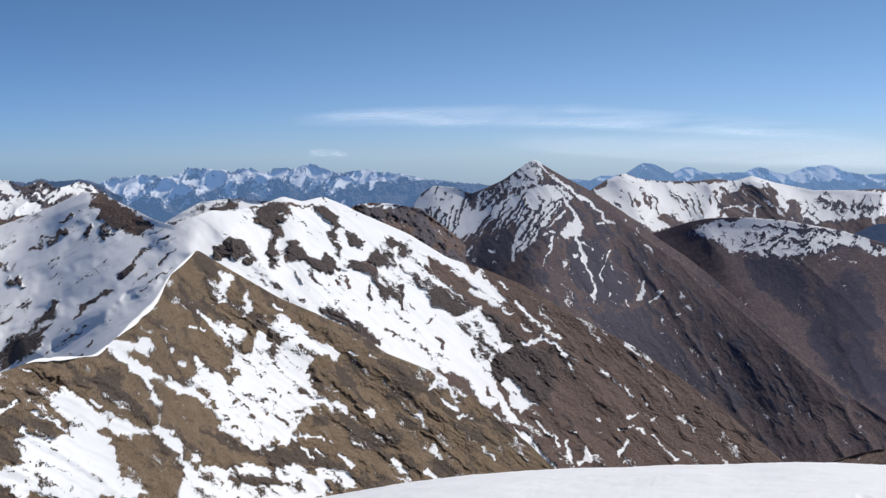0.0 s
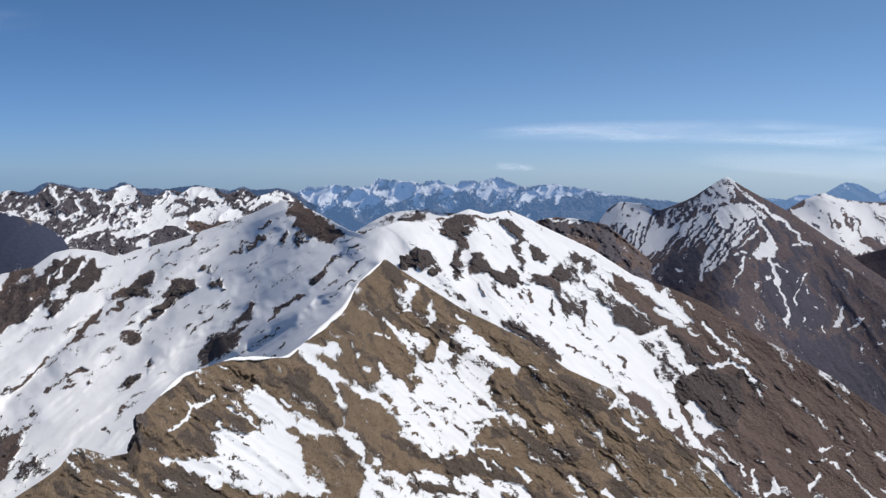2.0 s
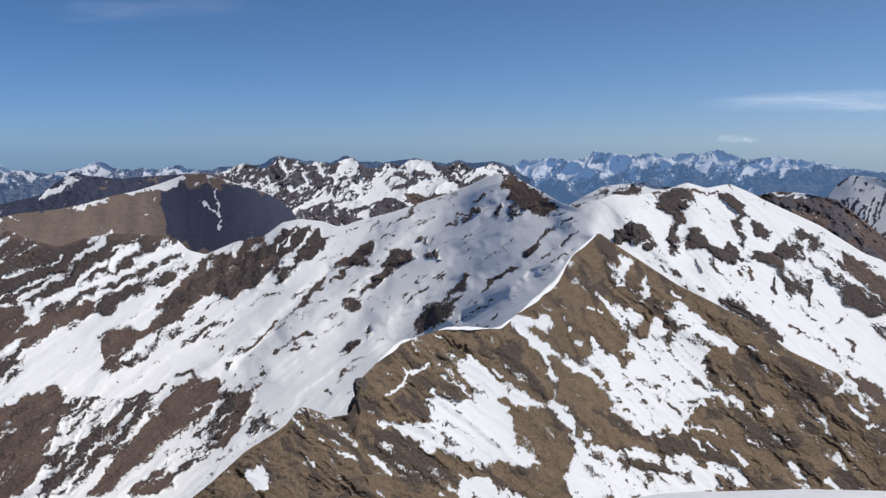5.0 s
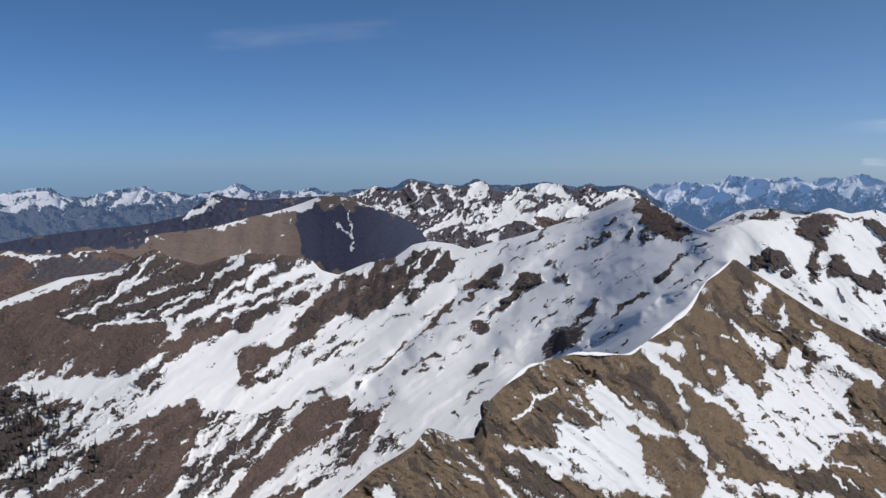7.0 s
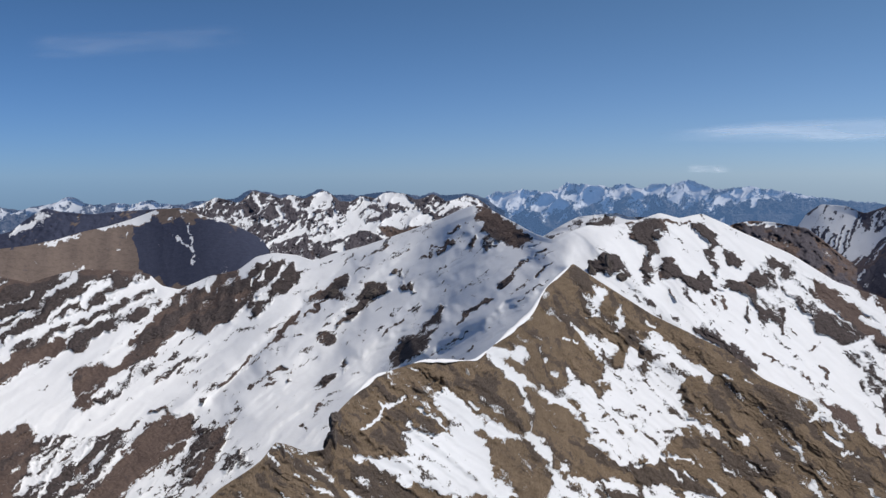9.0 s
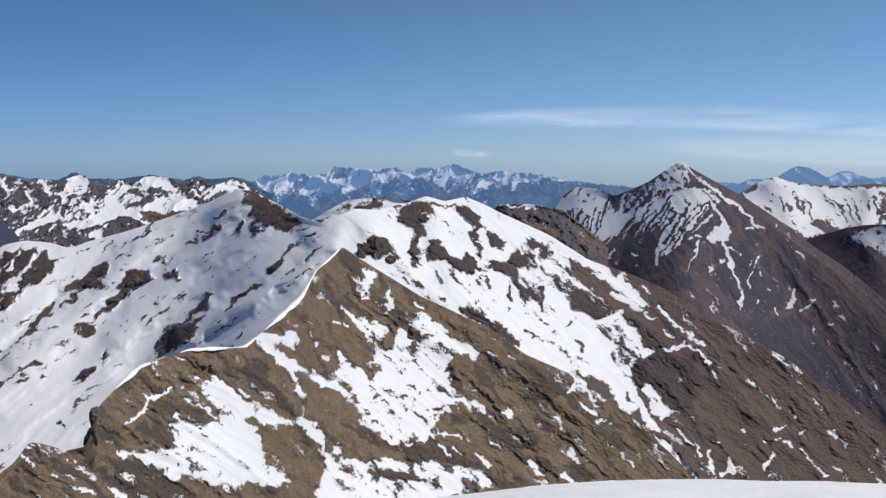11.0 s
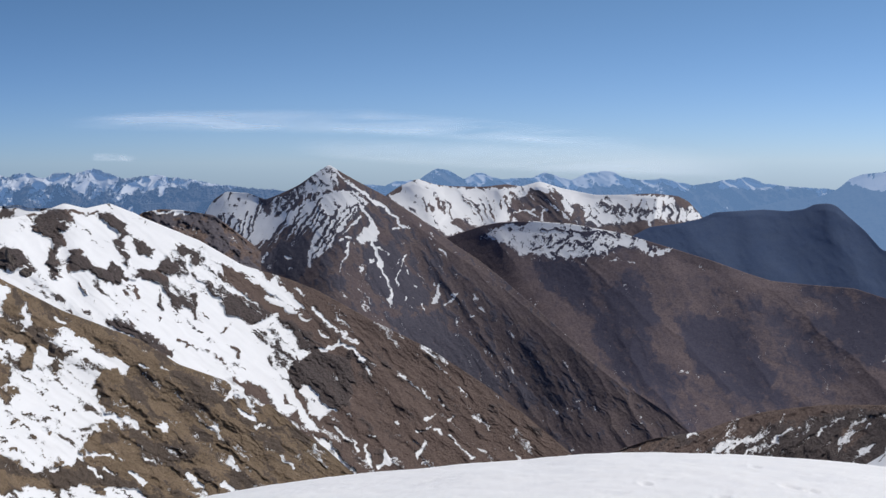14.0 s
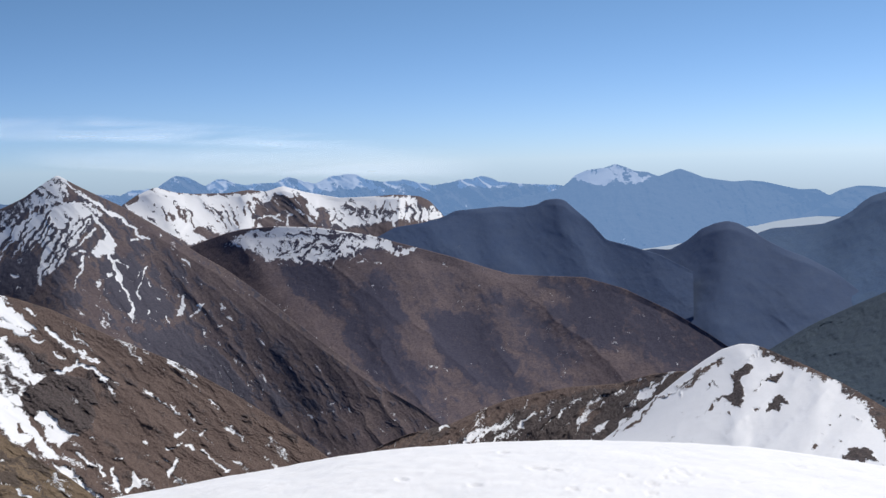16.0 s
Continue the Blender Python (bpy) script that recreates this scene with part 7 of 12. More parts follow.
MIDDLE_RANGE_CREST = [(-36.36, 3400, -121.1), (-34.93, 3400, -99.9), (-33.82, 3400, -69.4), (-33.34, 3400, -74.9), (-32.54, 3400, -87.9), (-32.06, 3400, -63.1), (-31.74, 3400, -47.8), (-30.94, 3400, -58.9), (-30.3, 3400, -77.6), (-29.67, 3400, -62.2), (-29.02, 3400, -77.0), (-28.39, 3400, -61.6), (-27.91, 3400, -48.2), (-27.43, 3400, -61.2), (-26.95, 3400, -85.5), (-26.32, 3400, -85.2), (-25.85, 3400, -66.1), (-25.37, 3400, -71.5), (-24.89, 3400, -75.1), (-24.58, 3400, -59.9), (-24.11, 3400, -55.9), (-23.32, 3400, -59.2), (-22.69, 3400, -83.2), (-22.22, 3400, -73.6), (-21.76, 3400, -60.2), (-21.29, 3400, -73.0), (-20.98, 3400, -87.8), (-20.21, 3400, -76.1), (-19.75, 3400, -64.7), (-19.13, 3400, -80.9), (-18.51, 3400, -104.6), (-16.94, 3400, -236.1)]
MIDDLE_RANGE = (MIDDLE_RANGE_FOOT, MIDDLE_RANGE_CREST)
F_MIDDLE_RANGE = []
cover(F_MIDDLE_RANGE, "snow", 0.8, 0.00, 0.10, (-28.86, -1.84), (-28.39, -1.13), (-27.91, -0.84), (-27.43, -1.13), (-27.27, -1.76), (-28.06, -1.93), (-28.70, -2.00))
cover(F_MIDDLE_RANGE, "snow", 0.8, 0.00, 0.10, (-24.74, -1.17), (-24.27, -0.91), (-23.32, -1.09), (-22.62, -1.78), (-22.99, -1.88), (-23.63, -1.57), (-24.26, -1.48), (-24.57, -1.80))
cover(F_MIDDLE_RANGE, "snow", 0.8, 0.00, 0.10, (-26.63, -1.98), (-25.83, -1.91), (-25.51, -2.70), (-24.56, -2.53), (-23.93, -2.21), (-23.00, -1.72), (-21.74, -2.34), (-21.26, -2.55), (-22.35, -3.01), (-23.29, -2.77), (-24.23, -3.32), (-25.50, -3.02), (-26.13, -3.19), (-26.77, -3.57), (-28.36, -3.75), (-28.68, -3.53), (-27.41, -3.04), (-26.46, -2.71))
cover(F_MIDDLE_RANGE, "snow", 0.8, 0.00, 0.10, (-29.96, -3.54), (-28.69, -3.21), (-28.85, -2.73), (-29.65, -3.06), (-30.61, -3.55), (-31.89, -4.19), (-32.20, -4.58), (-31.24, -4.09))
cover(F_MIDDLE_RANGE, "snow", 0.8, 0.00, 0.10, (-28.67, -4.81), (-27.39, -5.02), (-25.80, -4.52), (-25.16, -4.29), (-26.45, -3.51), (-27.40, -4.00), (-28.35, -4.49))
cover(F_MIDDLE_RANGE, "snow", -0.62, 0.00, 0.10, (-28.35, -4.49), (-27.72, -4.16), (-26.92, -4.31), (-26.91, -4.66), (-28.03, -4.74))
cover(F_MIDDLE_RANGE, "rock", 0.75, 0.00, 0.10, (-28.35, -4.49), (-27.72, -4.16), (-26.92, -4.31), (-26.91, -4.66), (-28.03, -4.74))
cover(F_MIDDLE_RANGE, "snow", -0.62, 0.00, 0.10, (-26.76, -3.83), (-25.82, -3.02), (-25.02, -3.49), (-24.22, -3.64), (-23.90, -3.79), (-25.17, -4.13), (-26.12, -4.46), (-26.60, -4.31))
cover(F_MIDDLE_RANGE, "rock", 0.75, 0.00, 0.10, (-26.76, -3.83), (-25.82, -3.02), (-25.02, -3.49), (-24.22, -3.64), (-23.90, -3.79), (-25.17, -4.13), (-26.12, -4.46), (-26.60, -4.31))
cover(F_MIDDLE_RANGE, "snow", -0.8, 0.00, 0.10, (-24.87, -2.85), (-23.60, -2.99), (-22.66, -2.82), (-22.03, -3.04), (-23.28, -3.47), (-23.90, -3.79), (-24.54, -3.32))
cover(F_MIDDLE_RANGE, "rock", -0.45, 0.00, 0.10, (-24.87, -2.85), (-23.60, -2.99), (-22.66, -2.82), (-22.03, -3.04), (-23.28, -3.47), (-23.90, -3.79), (-24.54, -3.32))
cover(F_MIDDLE_RANGE, "snow", 1.0, 0.07, 0.08, (-25.66, -2.86), (-24.54, -3.48), (-23.75, -3.85))
cover(F_MIDDLE_RANGE, "snow", 0.2, 0.00, 0.10, (-28.70, -2.09), (-26.79, -1.98), (-26.46, -2.71), (-28.05, -3.36), (-28.69, -3.21))
cover(F_MIDDLE_RANGE, "rock", 0.8, 0.00, 0.10, (-28.70, -2.09), (-26.79, -1.98), (-26.46, -2.71), (-28.05, -3.36), (-28.69, -3.21))
cover(F_MIDDLE_RANGE, "snow", 0.2, 0.00, 0.10, (-25.85, -1.11), (-24.57, -1.58), (-24.25, -1.96), (-25.51, -2.54), (-26.47, -1.91))
cover(F_MIDDLE_RANGE, "rock", 0.8, 0.00, 0.10, (-25.85, -1.11), (-24.57, -1.58), (-24.25, -1.96), (-25.51, -2.54), (-26.47, -1.91))
cover(F_MIDDLE_RANGE, "snow", 0.2, 0.00, 0.10, (-22.37, -1.71), (-21.13, -1.48), (-19.59, -1.21), (-20.20, -1.85), (-21.43, -2.24))
cover(F_MIDDLE_RANGE, "rock", 0.8, 0.00, 0.10, (-22.37, -1.71), (-21.13, -1.48), (-19.59, -1.21), (-20.20, -1.85), (-21.43, -2.24))
cover(F_MIDDLE_RANGE, "snow", -0.95, 0.05, 0.07, (-24.26, -1.58), (-23.63, -1.73), (-23.31, -1.95))
cover(F_MIDDLE_RANGE, "snow", -0.95, 0.05, 0.07, (-25.36, -1.75), (-24.72, -1.96))
cover(F_MIDDLE_RANGE, "snow", -0.95, 0.05, 0.07, (-22.22, -1.40), (-21.59, -1.86))
cover(F_MIDDLE_RANGE, "snow", 0.8, 0.00, 0.10, (-20.88, -1.76), (-19.90, -1.22), (-19.28, -1.37), (-18.91, -1.74), (-19.58, -1.74))
cover(F_MIDDLE_RANGE, "snow", -0.95, 0.04, 0.07, (-19.74, -1.46), (-19.28, -1.58))
cover(F_MIDDLE_RANGE, "snow", 1.0, 0.09, 0.10, (-29.73, -1.14), (-29.28, -1.84))
cover(F_MIDDLE_RANGE, "snow", 1.0, 0.07, 0.08, (-30.55, -1.79), (-29.97, -2.49))
cover(F_MIDDLE_RANGE, "snow", 1.0, 0.11, 0.13, (-31.74, -1.00), (-31.39, -1.54))
cover(F_MIDDLE_RANGE, "snow", 1.0, 0.07, 0.08, (-32.38, -1.96), (-32.18, -2.50))
cover(F_MIDDLE_RANGE, "snow", 1.0, 0.07, 0.08, (-34.07, -1.87), (-33.82, -1.17))
cover(F_MIDDLE_RANGE, "snow", 1.0, 0.07, 0.08, (-34.77, -2.13), (-33.81, -2.48))
cover(F_MIDDLE_RANGE, "snow", 1.0, 0.07, 0.08, (-29.17, -2.42), (-29.97, -3.06))
cover(F_MIDDLE_RANGE, "snow", 0.2, 0.00, 0.10, (-31.57, -2.50), (-29.98, -2.26), (-30.61, -2.97))
cover(F_MIDDLE_RANGE, "rock", 0.8, 0.00, 0.10, (-31.57, -2.50), (-29.98, -2.26), (-30.61, -2.97))
cover(F_MIDDLE_RANGE, "snow", 0.2, 0.00, 0.10, (-33.81, -2.19), (-31.89, -2.34), (-32.53, -3.56), (-33.81, -3.24))
cover(F_MIDDLE_RANGE, "rock", 0.8, 0.00, 0.10, (-33.81, -2.19), (-31.89, -2.34), (-32.53, -3.56), (-33.81, -3.24))
cover(F_MIDDLE_RANGE, "snow", 1.0, 0.04, 0.07, (-32.69, -4.20), (-32.37, -4.36))
cover(F_MIDDLE_RANGE, "snow", 1.0, 0.04, 0.07, (-35.25, -1.72), (-34.45, -1.59))
FAR_RANGE_WEST_FOOT = [(-61.47, 3700, -242.0), (-55.08, 3700, -252.3), (-46.49, 3800, -289.1), (-42.34, 3800, -258.8), (-31.77, 3800, -267.4), (-17.65, 3800, -264.7)]
FAR_RANGE_WEST_CREST = [(-61.41, 4100, -128.5), (-58.93, 4100, -109.5), (-54.77, 4200, -131.0), (-53.41, 4200, -116.5), (-52.16, 4200, -99.4), (-51.18, 4200, -95.1), (-50.9, 4200, -110.6), (-50.48, 4200, -132.8), (-49.33, 4200, -133.1), (-48.89, 4200, -122.1), (-47.72, 4200, -99.8), (-46.54, 4200, -95.3), (-46.24, 4200, -88.6), (-45.95, 4200, -111.2), (-44.75, 4200, -115.7), (-43.84, 4200, -127.1), (-42.92, 4200, -111.1), (-42.0, 4200, -99.5), (-41.53, 4200, -76.5), (-41.07, 4200, -81.0), (-40.76, 4200, -99.3), (-40.14, 4200, -110.8)]
FAR_RANGE_WEST_CREST += [(-38.88, 4200, -105.9), (-38.26, 4200, -110.4), (-37.15, 4200, -93.8), (-36.84, 4200, -110.0), (-35.73, 4200, -116.7), (-35.09, 4200, -102.5), (-33.82, 4200, -97.4), (-32.68, 4000, -84.1), (-31.89, 4000, -51.0), (-30.8, 4000, -66.2), (-29.85, 4000, -77.0), (-28.9, 4000, -76.8), (-28.01, 4000, -47.7), (-27.31, 4000, -74.2), (-26.03, 4000, -76.1), (-25.07, 4000, -69.1), (-24.27, 4000, -59.9), (-22.5, 4000, -81.6), (-21.7, 4000, -65.6), (-21.06, 4000, -78.8), (-19.61, 4000, -71.5), (-18.81, 4000, -88.9), (-17.68, 4000, -144.2)]
FAR_RANGE_WEST = (FAR_RANGE_WEST_FOOT, FAR_RANGE_WEST_CREST)
F_FAR_RANGE_WEST = []
cover(F_FAR_RANGE_WEST, "snow", 0.8, 0.00, 0.14, (-49.04, -1.88), (-47.72, -1.42), (-46.69, -1.52), (-46.55, -1.82), (-48.03, -2.03), (-48.76, -2.03))
cover(F_FAR_RANGE_WEST, "snow", 0.8, 0.00, 0.14, (-41.53, -1.20), (-40.91, -1.14), (-40.29, -1.83), (-40.76, -2.08), (-41.23, -1.89))
cover(F_FAR_RANGE_WEST, "snow", 0.8, 0.00, 0.14, (-50.62, -1.75), (-49.33, -1.82), (-49.77, -2.06))
cover(F_FAR_RANGE_WEST, "snow", 1.0, 0.07, 0.08, (-53.68, -1.71), (-53.00, -1.80))
cover(F_FAR_RANGE_WEST, "snow", 0.8, 0.00, 0.14, (-53.84, -2.59), (-52.17, -2.01), (-52.32, -2.40), (-53.44, -2.65))
cover(F_FAR_RANGE_WEST, "snow", 0.8, 0.00, 0.14, (-45.95, -1.67), (-44.90, -2.14), (-45.36, -2.32))
cover(F_FAR_RANGE_WEST, "snow", 1.0, 0.07, 0.08, (-44.75, -1.67), (-43.84, -1.86))
cover(F_FAR_RANGE_WEST, "snow", 1.0, 0.07, 0.08, (-48.47, -2.43), (-48.03, -2.34))
cover(F_FAR_RANGE_WEST, "snow", 1.0, 0.07, 0.08, (-38.26, -1.66), (-37.15, -1.41))
cover(F_FAR_RANGE_WEST, "snow", 1.0, 0.07, 0.08, (-42.92, -1.61), (-42.46, -1.48))
cover(F_FAR_RANGE_WEST, "snow", -0.95, 0.04, 0.07, (-48.02, -1.67), (-47.29, -1.82))
cover(F_FAR_RANGE_WEST, "snow", -0.95, 0.04, 0.07, (-53.15, -2.30), (-52.60, -2.19))
cover(F_FAR_RANGE_WEST, "snow", 0.2, 0.00, 0.14, (-54.77, -1.85), (-52.16, -1.42), (-51.18, -1.36), (-50.48, -1.87), (-48.90, -1.73), (-46.24, -1.27), (-44.75, -1.67), (-42.92, -1.58), (-41.53, -1.11), (-40.76, -1.42), (-38.89, -1.51), (-37.15, -1.34), (-35.73, -1.66), (-33.82, -1.39), (-33.81, -2.03), (-37.00, -2.10), (-40.76, -1.92), (-46.26, -2.16), (-50.63, -2.32), (-54.78, -2.34))
cover(F_FAR_RANGE_WEST, "rock", 0.8, 0.00, 0.14, (-54.77, -1.85), (-52.16, -1.42), (-51.18, -1.36), (-50.48, -1.87), (-48.90, -1.73), (-46.24, -1.27), (-44.75, -1.67), (-42.92, -1.58), (-41.53, -1.11), (-40.76, -1.42), (-38.89, -1.51), (-37.15, -1.34), (-35.73, -1.66), (-33.82, -1.39), (-33.81, -2.03), (-37.00, -2.10), (-40.76, -1.92), (-46.26, -2.16), (-50.63, -2.32), (-54.78, -2.34))
cover(F_FAR_RANGE_WEST, "snow", 1.0, 0.07, 0.08, (-53.13, -1.65), (-52.16, -1.47), (-51.18, -1.42))
cover(F_FAR_RANGE_WEST, "snow", 1.0, 0.09, 0.10, (-48.75, -1.82), (-47.72, -1.51), (-46.24, -1.36), (-45.05, -1.67))
cover(F_FAR_RANGE_WEST, "snow", 1.0, 0.07, 0.08, (-44.30, -1.83), (-42.92, -1.67), (-41.53, -1.20), (-40.91, -1.39))
cover(F_FAR_RANGE_WEST, "snow", 1.0, 0.07, 0.08, (-38.26, -1.60), (-36.99, -1.41), (-36.36, -1.59))
cover(F_FAR_RANGE_WEST, "snow", 1.0, 0.05, 0.07, (-54.24, -2.29), (-53.14, -2.00), (-52.32, -2.19))
cover(F_FAR_RANGE_WEST, "snow", 1.0, 0.05, 0.07, (-48.03, -2.28), (-46.85, -1.98), (-45.36, -2.10))
cover(F_FAR_RANGE_WEST, "snow", 1.0, 0.05, 0.07, (-42.62, -2.05), (-41.69, -1.83), (-40.76, -1.98))
cover(F_FAR_RANGE_WEST, "snow", 1.0, 0.05, 0.07, (-51.19, -1.81), (-50.63, -2.02))
GLACIER_RANGE_FOOT = [(-19.58, 4300, -313.2), (-9.48, 4300, -301.3), (-5.31, 4300, -167.3), (1.13, 4400, -163.6), (4.32, 4500, -143.9)]
GLACIER_RANGE_CREST = [(-19.61, 4700, -131.2), (-18.81, 4700, -101.9), (-18.02, 4700, -75.3), (-17.54, 4700, -80.2), (-16.43, 4700, -63.9), (-15.47, 4700, -79.0), (-14.69, 4700, -65.5), (-14.29, 4700, -36.8), (-13.28, 4700, -41.4), (-12.50, 4700, -46.1), (-11.73, 4700, -50.8), (-10.80, 4700, -42.5), (-10.03, 4700, -62.5), (-9.58, 4700, -46.9), (-9.13, 4700, -38.9), (-8.07, 4700, -40.8), (-7.54, 4700, -20.2), (-6.87, 4700, -40.0), (-5.98, 4700, -64.6), (-5.10, 4700, -58.9), (-4.09, 4700, -48.1), (-3.36, 4700, -67.4), (-3.36, 4750, -66.8), (-2.22, 4700, -81.1), (-2.08, 4800, -90.0), (-0.81, 4700, -96.8), (-0.47, 4800, -107.4), (1.13, 4800, -122.0)]
GLACIER_RANGE_CREST += [(4.32, 4800, -134.7)]
GLACIER_RANGE = (GLACIER_RANGE_FOOT, GLACIER_RANGE_CREST)
F_GLACIER_RANGE = []
cover(F_GLACIER_RANGE, "snow", -0.9, 0.00, 0.78, (-19.60, -2.14), (-17.04, -2.12), (-15.76, -2.52), (-12.63, -1.95), (-9.55, -1.72), (-6.53, -1.87), (-3.62, -1.64), (-0.80, -1.48), (0.86, -1.80), (0.97, -4.16), (-19.57, -4.65))
cover(F_GLACIER_RANGE, "snow", 0.6, 0.00, 0.28, (-15.78, -1.57), (-14.83, -1.40), (-14.89, -1.78), (-15.30, -2.11), (-15.71, -1.98))
cover(F_GLACIER_RANGE, "snow", 0.6, 0.00, 0.28, (-13.11, -1.45), (-12.48, -1.38), (-12.38, -1.63), (-12.94, -1.70))
cover(F_GLACIER_RANGE, "snow", 0.6, 0.00, 0.28, (-18.01, -1.49), (-16.73, -1.67), (-16.89, -1.93), (-17.69, -1.68))
cover(F_GLACIER_RANGE, "snow", 0.6, 0.00, 0.28, (-7.76, -0.77), (-6.56, -1.01), (-6.25, -1.31), (-7.15, -1.26))
cover(F_GLACIER_RANGE, "snow", 0.6, 0.00, 0.28, (-5.07, -1.45), (-3.64, -0.98), (-3.06, -1.27), (-4.19, -1.59))
cover(F_GLACIER_RANGE, "snow", -0.9, 0.00, 0.45, (-3.37, -1.45), (-1.44, -1.37), (4.64, -1.74), (4.64, -2.31), (-3.38, -2.25))
LOW_RIDGE_FOOT = [(-5.86, 1700, -178.6), (1.16, 1700, -200.8)]
LOW_RIDGE_CREST = [(-5.82, 2050, -110.2), (-5.07, 2050, -94.8), (-4.18, 2050, -89.3), (-3.13, 2050, -91.6), (-2.22, 2050, -97.2), (-1.30, 2050, -102.8), (1.16, 2050, -173.4)]
LOW_RIDGE = (LOW_RIDGE_FOOT, LOW_RIDGE_CREST)
F_LOW_RIDGE = []
cover(F_LOW_RIDGE, "snow", 0.7, 0.09, 0.13, (-5.07, -2.68), (-4.03, -2.53), (-2.22, -2.71))
PYRAMID_PEAK_FOOT = [(-2.26, 2337, -300.0), (5.61, 1791, -396.7), (11.94, 1760, -494.9), (18.46, 1605, -524.1), (26.4, 1585, -504.6)]
PYRAMID_PEAK_CREST = [(-2.22, 2599, -154.5), (-1.76, 2591, -121.4), (-1.36, 2585, -92.8), (-0.68, 2573, -71.1), (0.56, 2553, -74.4), (1.49, 2538, -90.6), (2.43, 2522, -74.5), (3.37, 2507, -54.3), (4.32, 2491, -24.5), (5.05, 2479, -4.8), (5.91, 2467, -27.8), (6.86, 2454, -50.6), (8.13, 2436, -78.7), (10.04, 2408, -129.6), (11.95, 2320, -184.6), (13.55, 2247, -220.0), (15.16, 2169, -261.9), (16.78, 2061, -300.0), (18.39, 1953, -332.6), (20.33, 1835, -363.5), (22.25, 1780, -401.4), (24.16, 1725, -425.6), (26.36, 1661, -462.7)]
PYRAMID_PEAK = (PYRAMID_PEAK_FOOT, PYRAMID_PEAK_CREST)
F_PYRAMID_PEAK = []
cover(F_PYRAMID_PEAK, "rib", 5.6, 0.96, 0.57, (5.05, -0.14), (5.74, -1.96), (5.59, -4.20), (4.96, -6.76), (4.16, -9.31))
cover(F_PYRAMID_PEAK, "rib", 3.0, 0.60, 0.36, (6.86, -1.31), (8.45, -4.19), (9.40, -7.43))
cover(F_PYRAMID_PEAK, "rib", 3.0, 0.60, 0.36, (2.43, -1.69), (3.05, -4.20), (2.42, -6.11))
cover(F_PYRAMID_PEAK, "rib", 3.0, 0.60, 0.36, (-0.68, -1.61), (-0.08, -4.20))
cover(F_PYRAMID_PEAK, "rib", 7.3, 1.01, 0.61, (10.04, -3.08), (11.95, -5.51), (14.20, -8.74), (17.12, -11.91), (19.73, -14.97))
cover(F_PYRAMID_PEAK, "rib", -4.6, 1.19, 0.72, (6.23, -8.68), (9.40, -9.99), (11.95, -12.57), (14.20, -15.39))
cover(F_PYRAMID_PEAK, "rib", -4.6, 1.19, 0.72, (1.49, -2.08), (1.79, -4.20), (1.47, -6.11))
cover(F_PYRAMID_PEAK, "snow", -0.9, 0.00, 0.16, (4.26, -6.08), (6.85, -2.29), (9.40, -3.59), (11.95, -5.52), (14.53, -7.76), (18.39, -11.20), (21.60, -14.22), (11.92, -15.02), (6.76, -11.20), (4.23, -8.62))
cover(F_PYRAMID_PEAK, "rock", -0.1, 0.00, 0.16, (4.26, -6.08), (6.85, -2.29), (9.40, -3.59), (11.95, -5.52), (14.53, -7.76), (18.39, -11.20), (21.60, -14.22), (11.92, -15.02), (6.76, -11.20), (4.23, -8.62))
# paler turf paints the sunlit spur, the navy cover after it the shaded flank
cover(F_PYRAMID_PEAK, "snow", -0.9, 0.30, 0.20, (10.04, -3.66), (11.63, -4.94), (12.92, -6.23), (14.20, -7.18), (16.14, -9.09), (18.39, -10.95), (20.63, -12.52), (22.54, -13.99))
cover(F_PYRAMID_PEAK, "rock", -0.9, 0.30, 0.20, (10.04, -3.66), (11.63, -4.94), (12.92, -6.23), (14.20, -7.18), (16.14, -9.09), (18.39, -10.95), (20.63, -12.52), (22.54, -13.99))
cover(F_PYRAMID_PEAK, "snow", -0.9, 0.00, 0.16, (8.39, -8.69), (10.65, -8.71), (12.91, -9.99), (14.53, -12.51), (11.93, -13.77), (9.34, -11.24))
cover(F_PYRAMID_PEAK, "rock", 0.9, 0.00, 0.16, (8.39, -8.69), (10.65, -8.71), (12.91, -9.99), (14.53, -12.51), (11.93, -13.77), (9.34, -11.24))
cover(F_PYRAMID_PEAK, "snow", -0.9, 0.00, 0.16, (6.83, -4.85), (8.42, -4.86), (10.02, -6.79), (10.65, -8.07), (8.72, -8.06), (7.12, -6.76))
cover(F_PYRAMID_PEAK, "rock", 0.9, 0.00, 0.16, (6.83, -4.85), (8.42, -4.86), (10.02, -6.79), (10.65, -8.07), (8.72, -8.06), (7.12, -6.76))
cover(F_PYRAMID_PEAK, "snow", 0.6, 0.00, 0.16, (-1.88, -2.58), (-1.11, -1.90), (-0.64, -1.38), (0.59, -1.45), (1.20, -1.93), (1.34, -2.56), (1.80, -2.88), (2.42, -3.20), (1.78, -4.14), (0.52, -4.75), (0.20, -5.21), (-0.56, -5.04), (-1.01, -4.56), (-2.38, -4.22), (-1.75, -3.45))
cover(F_PYRAMID_PEAK, "rock", 0.8, 0.00, 0.16, (-1.88, -2.58), (-1.11, -1.90), (-0.64, -1.38), (0.59, -1.45), (1.20, -1.93), (1.34, -2.56), (1.80, -2.88), (2.42, -3.20), (1.78, -4.14), (0.52, -4.75), (0.20, -5.21), (-0.56, -5.04), (-1.01, -4.56), (-2.38, -4.22), (-1.75, -3.45))
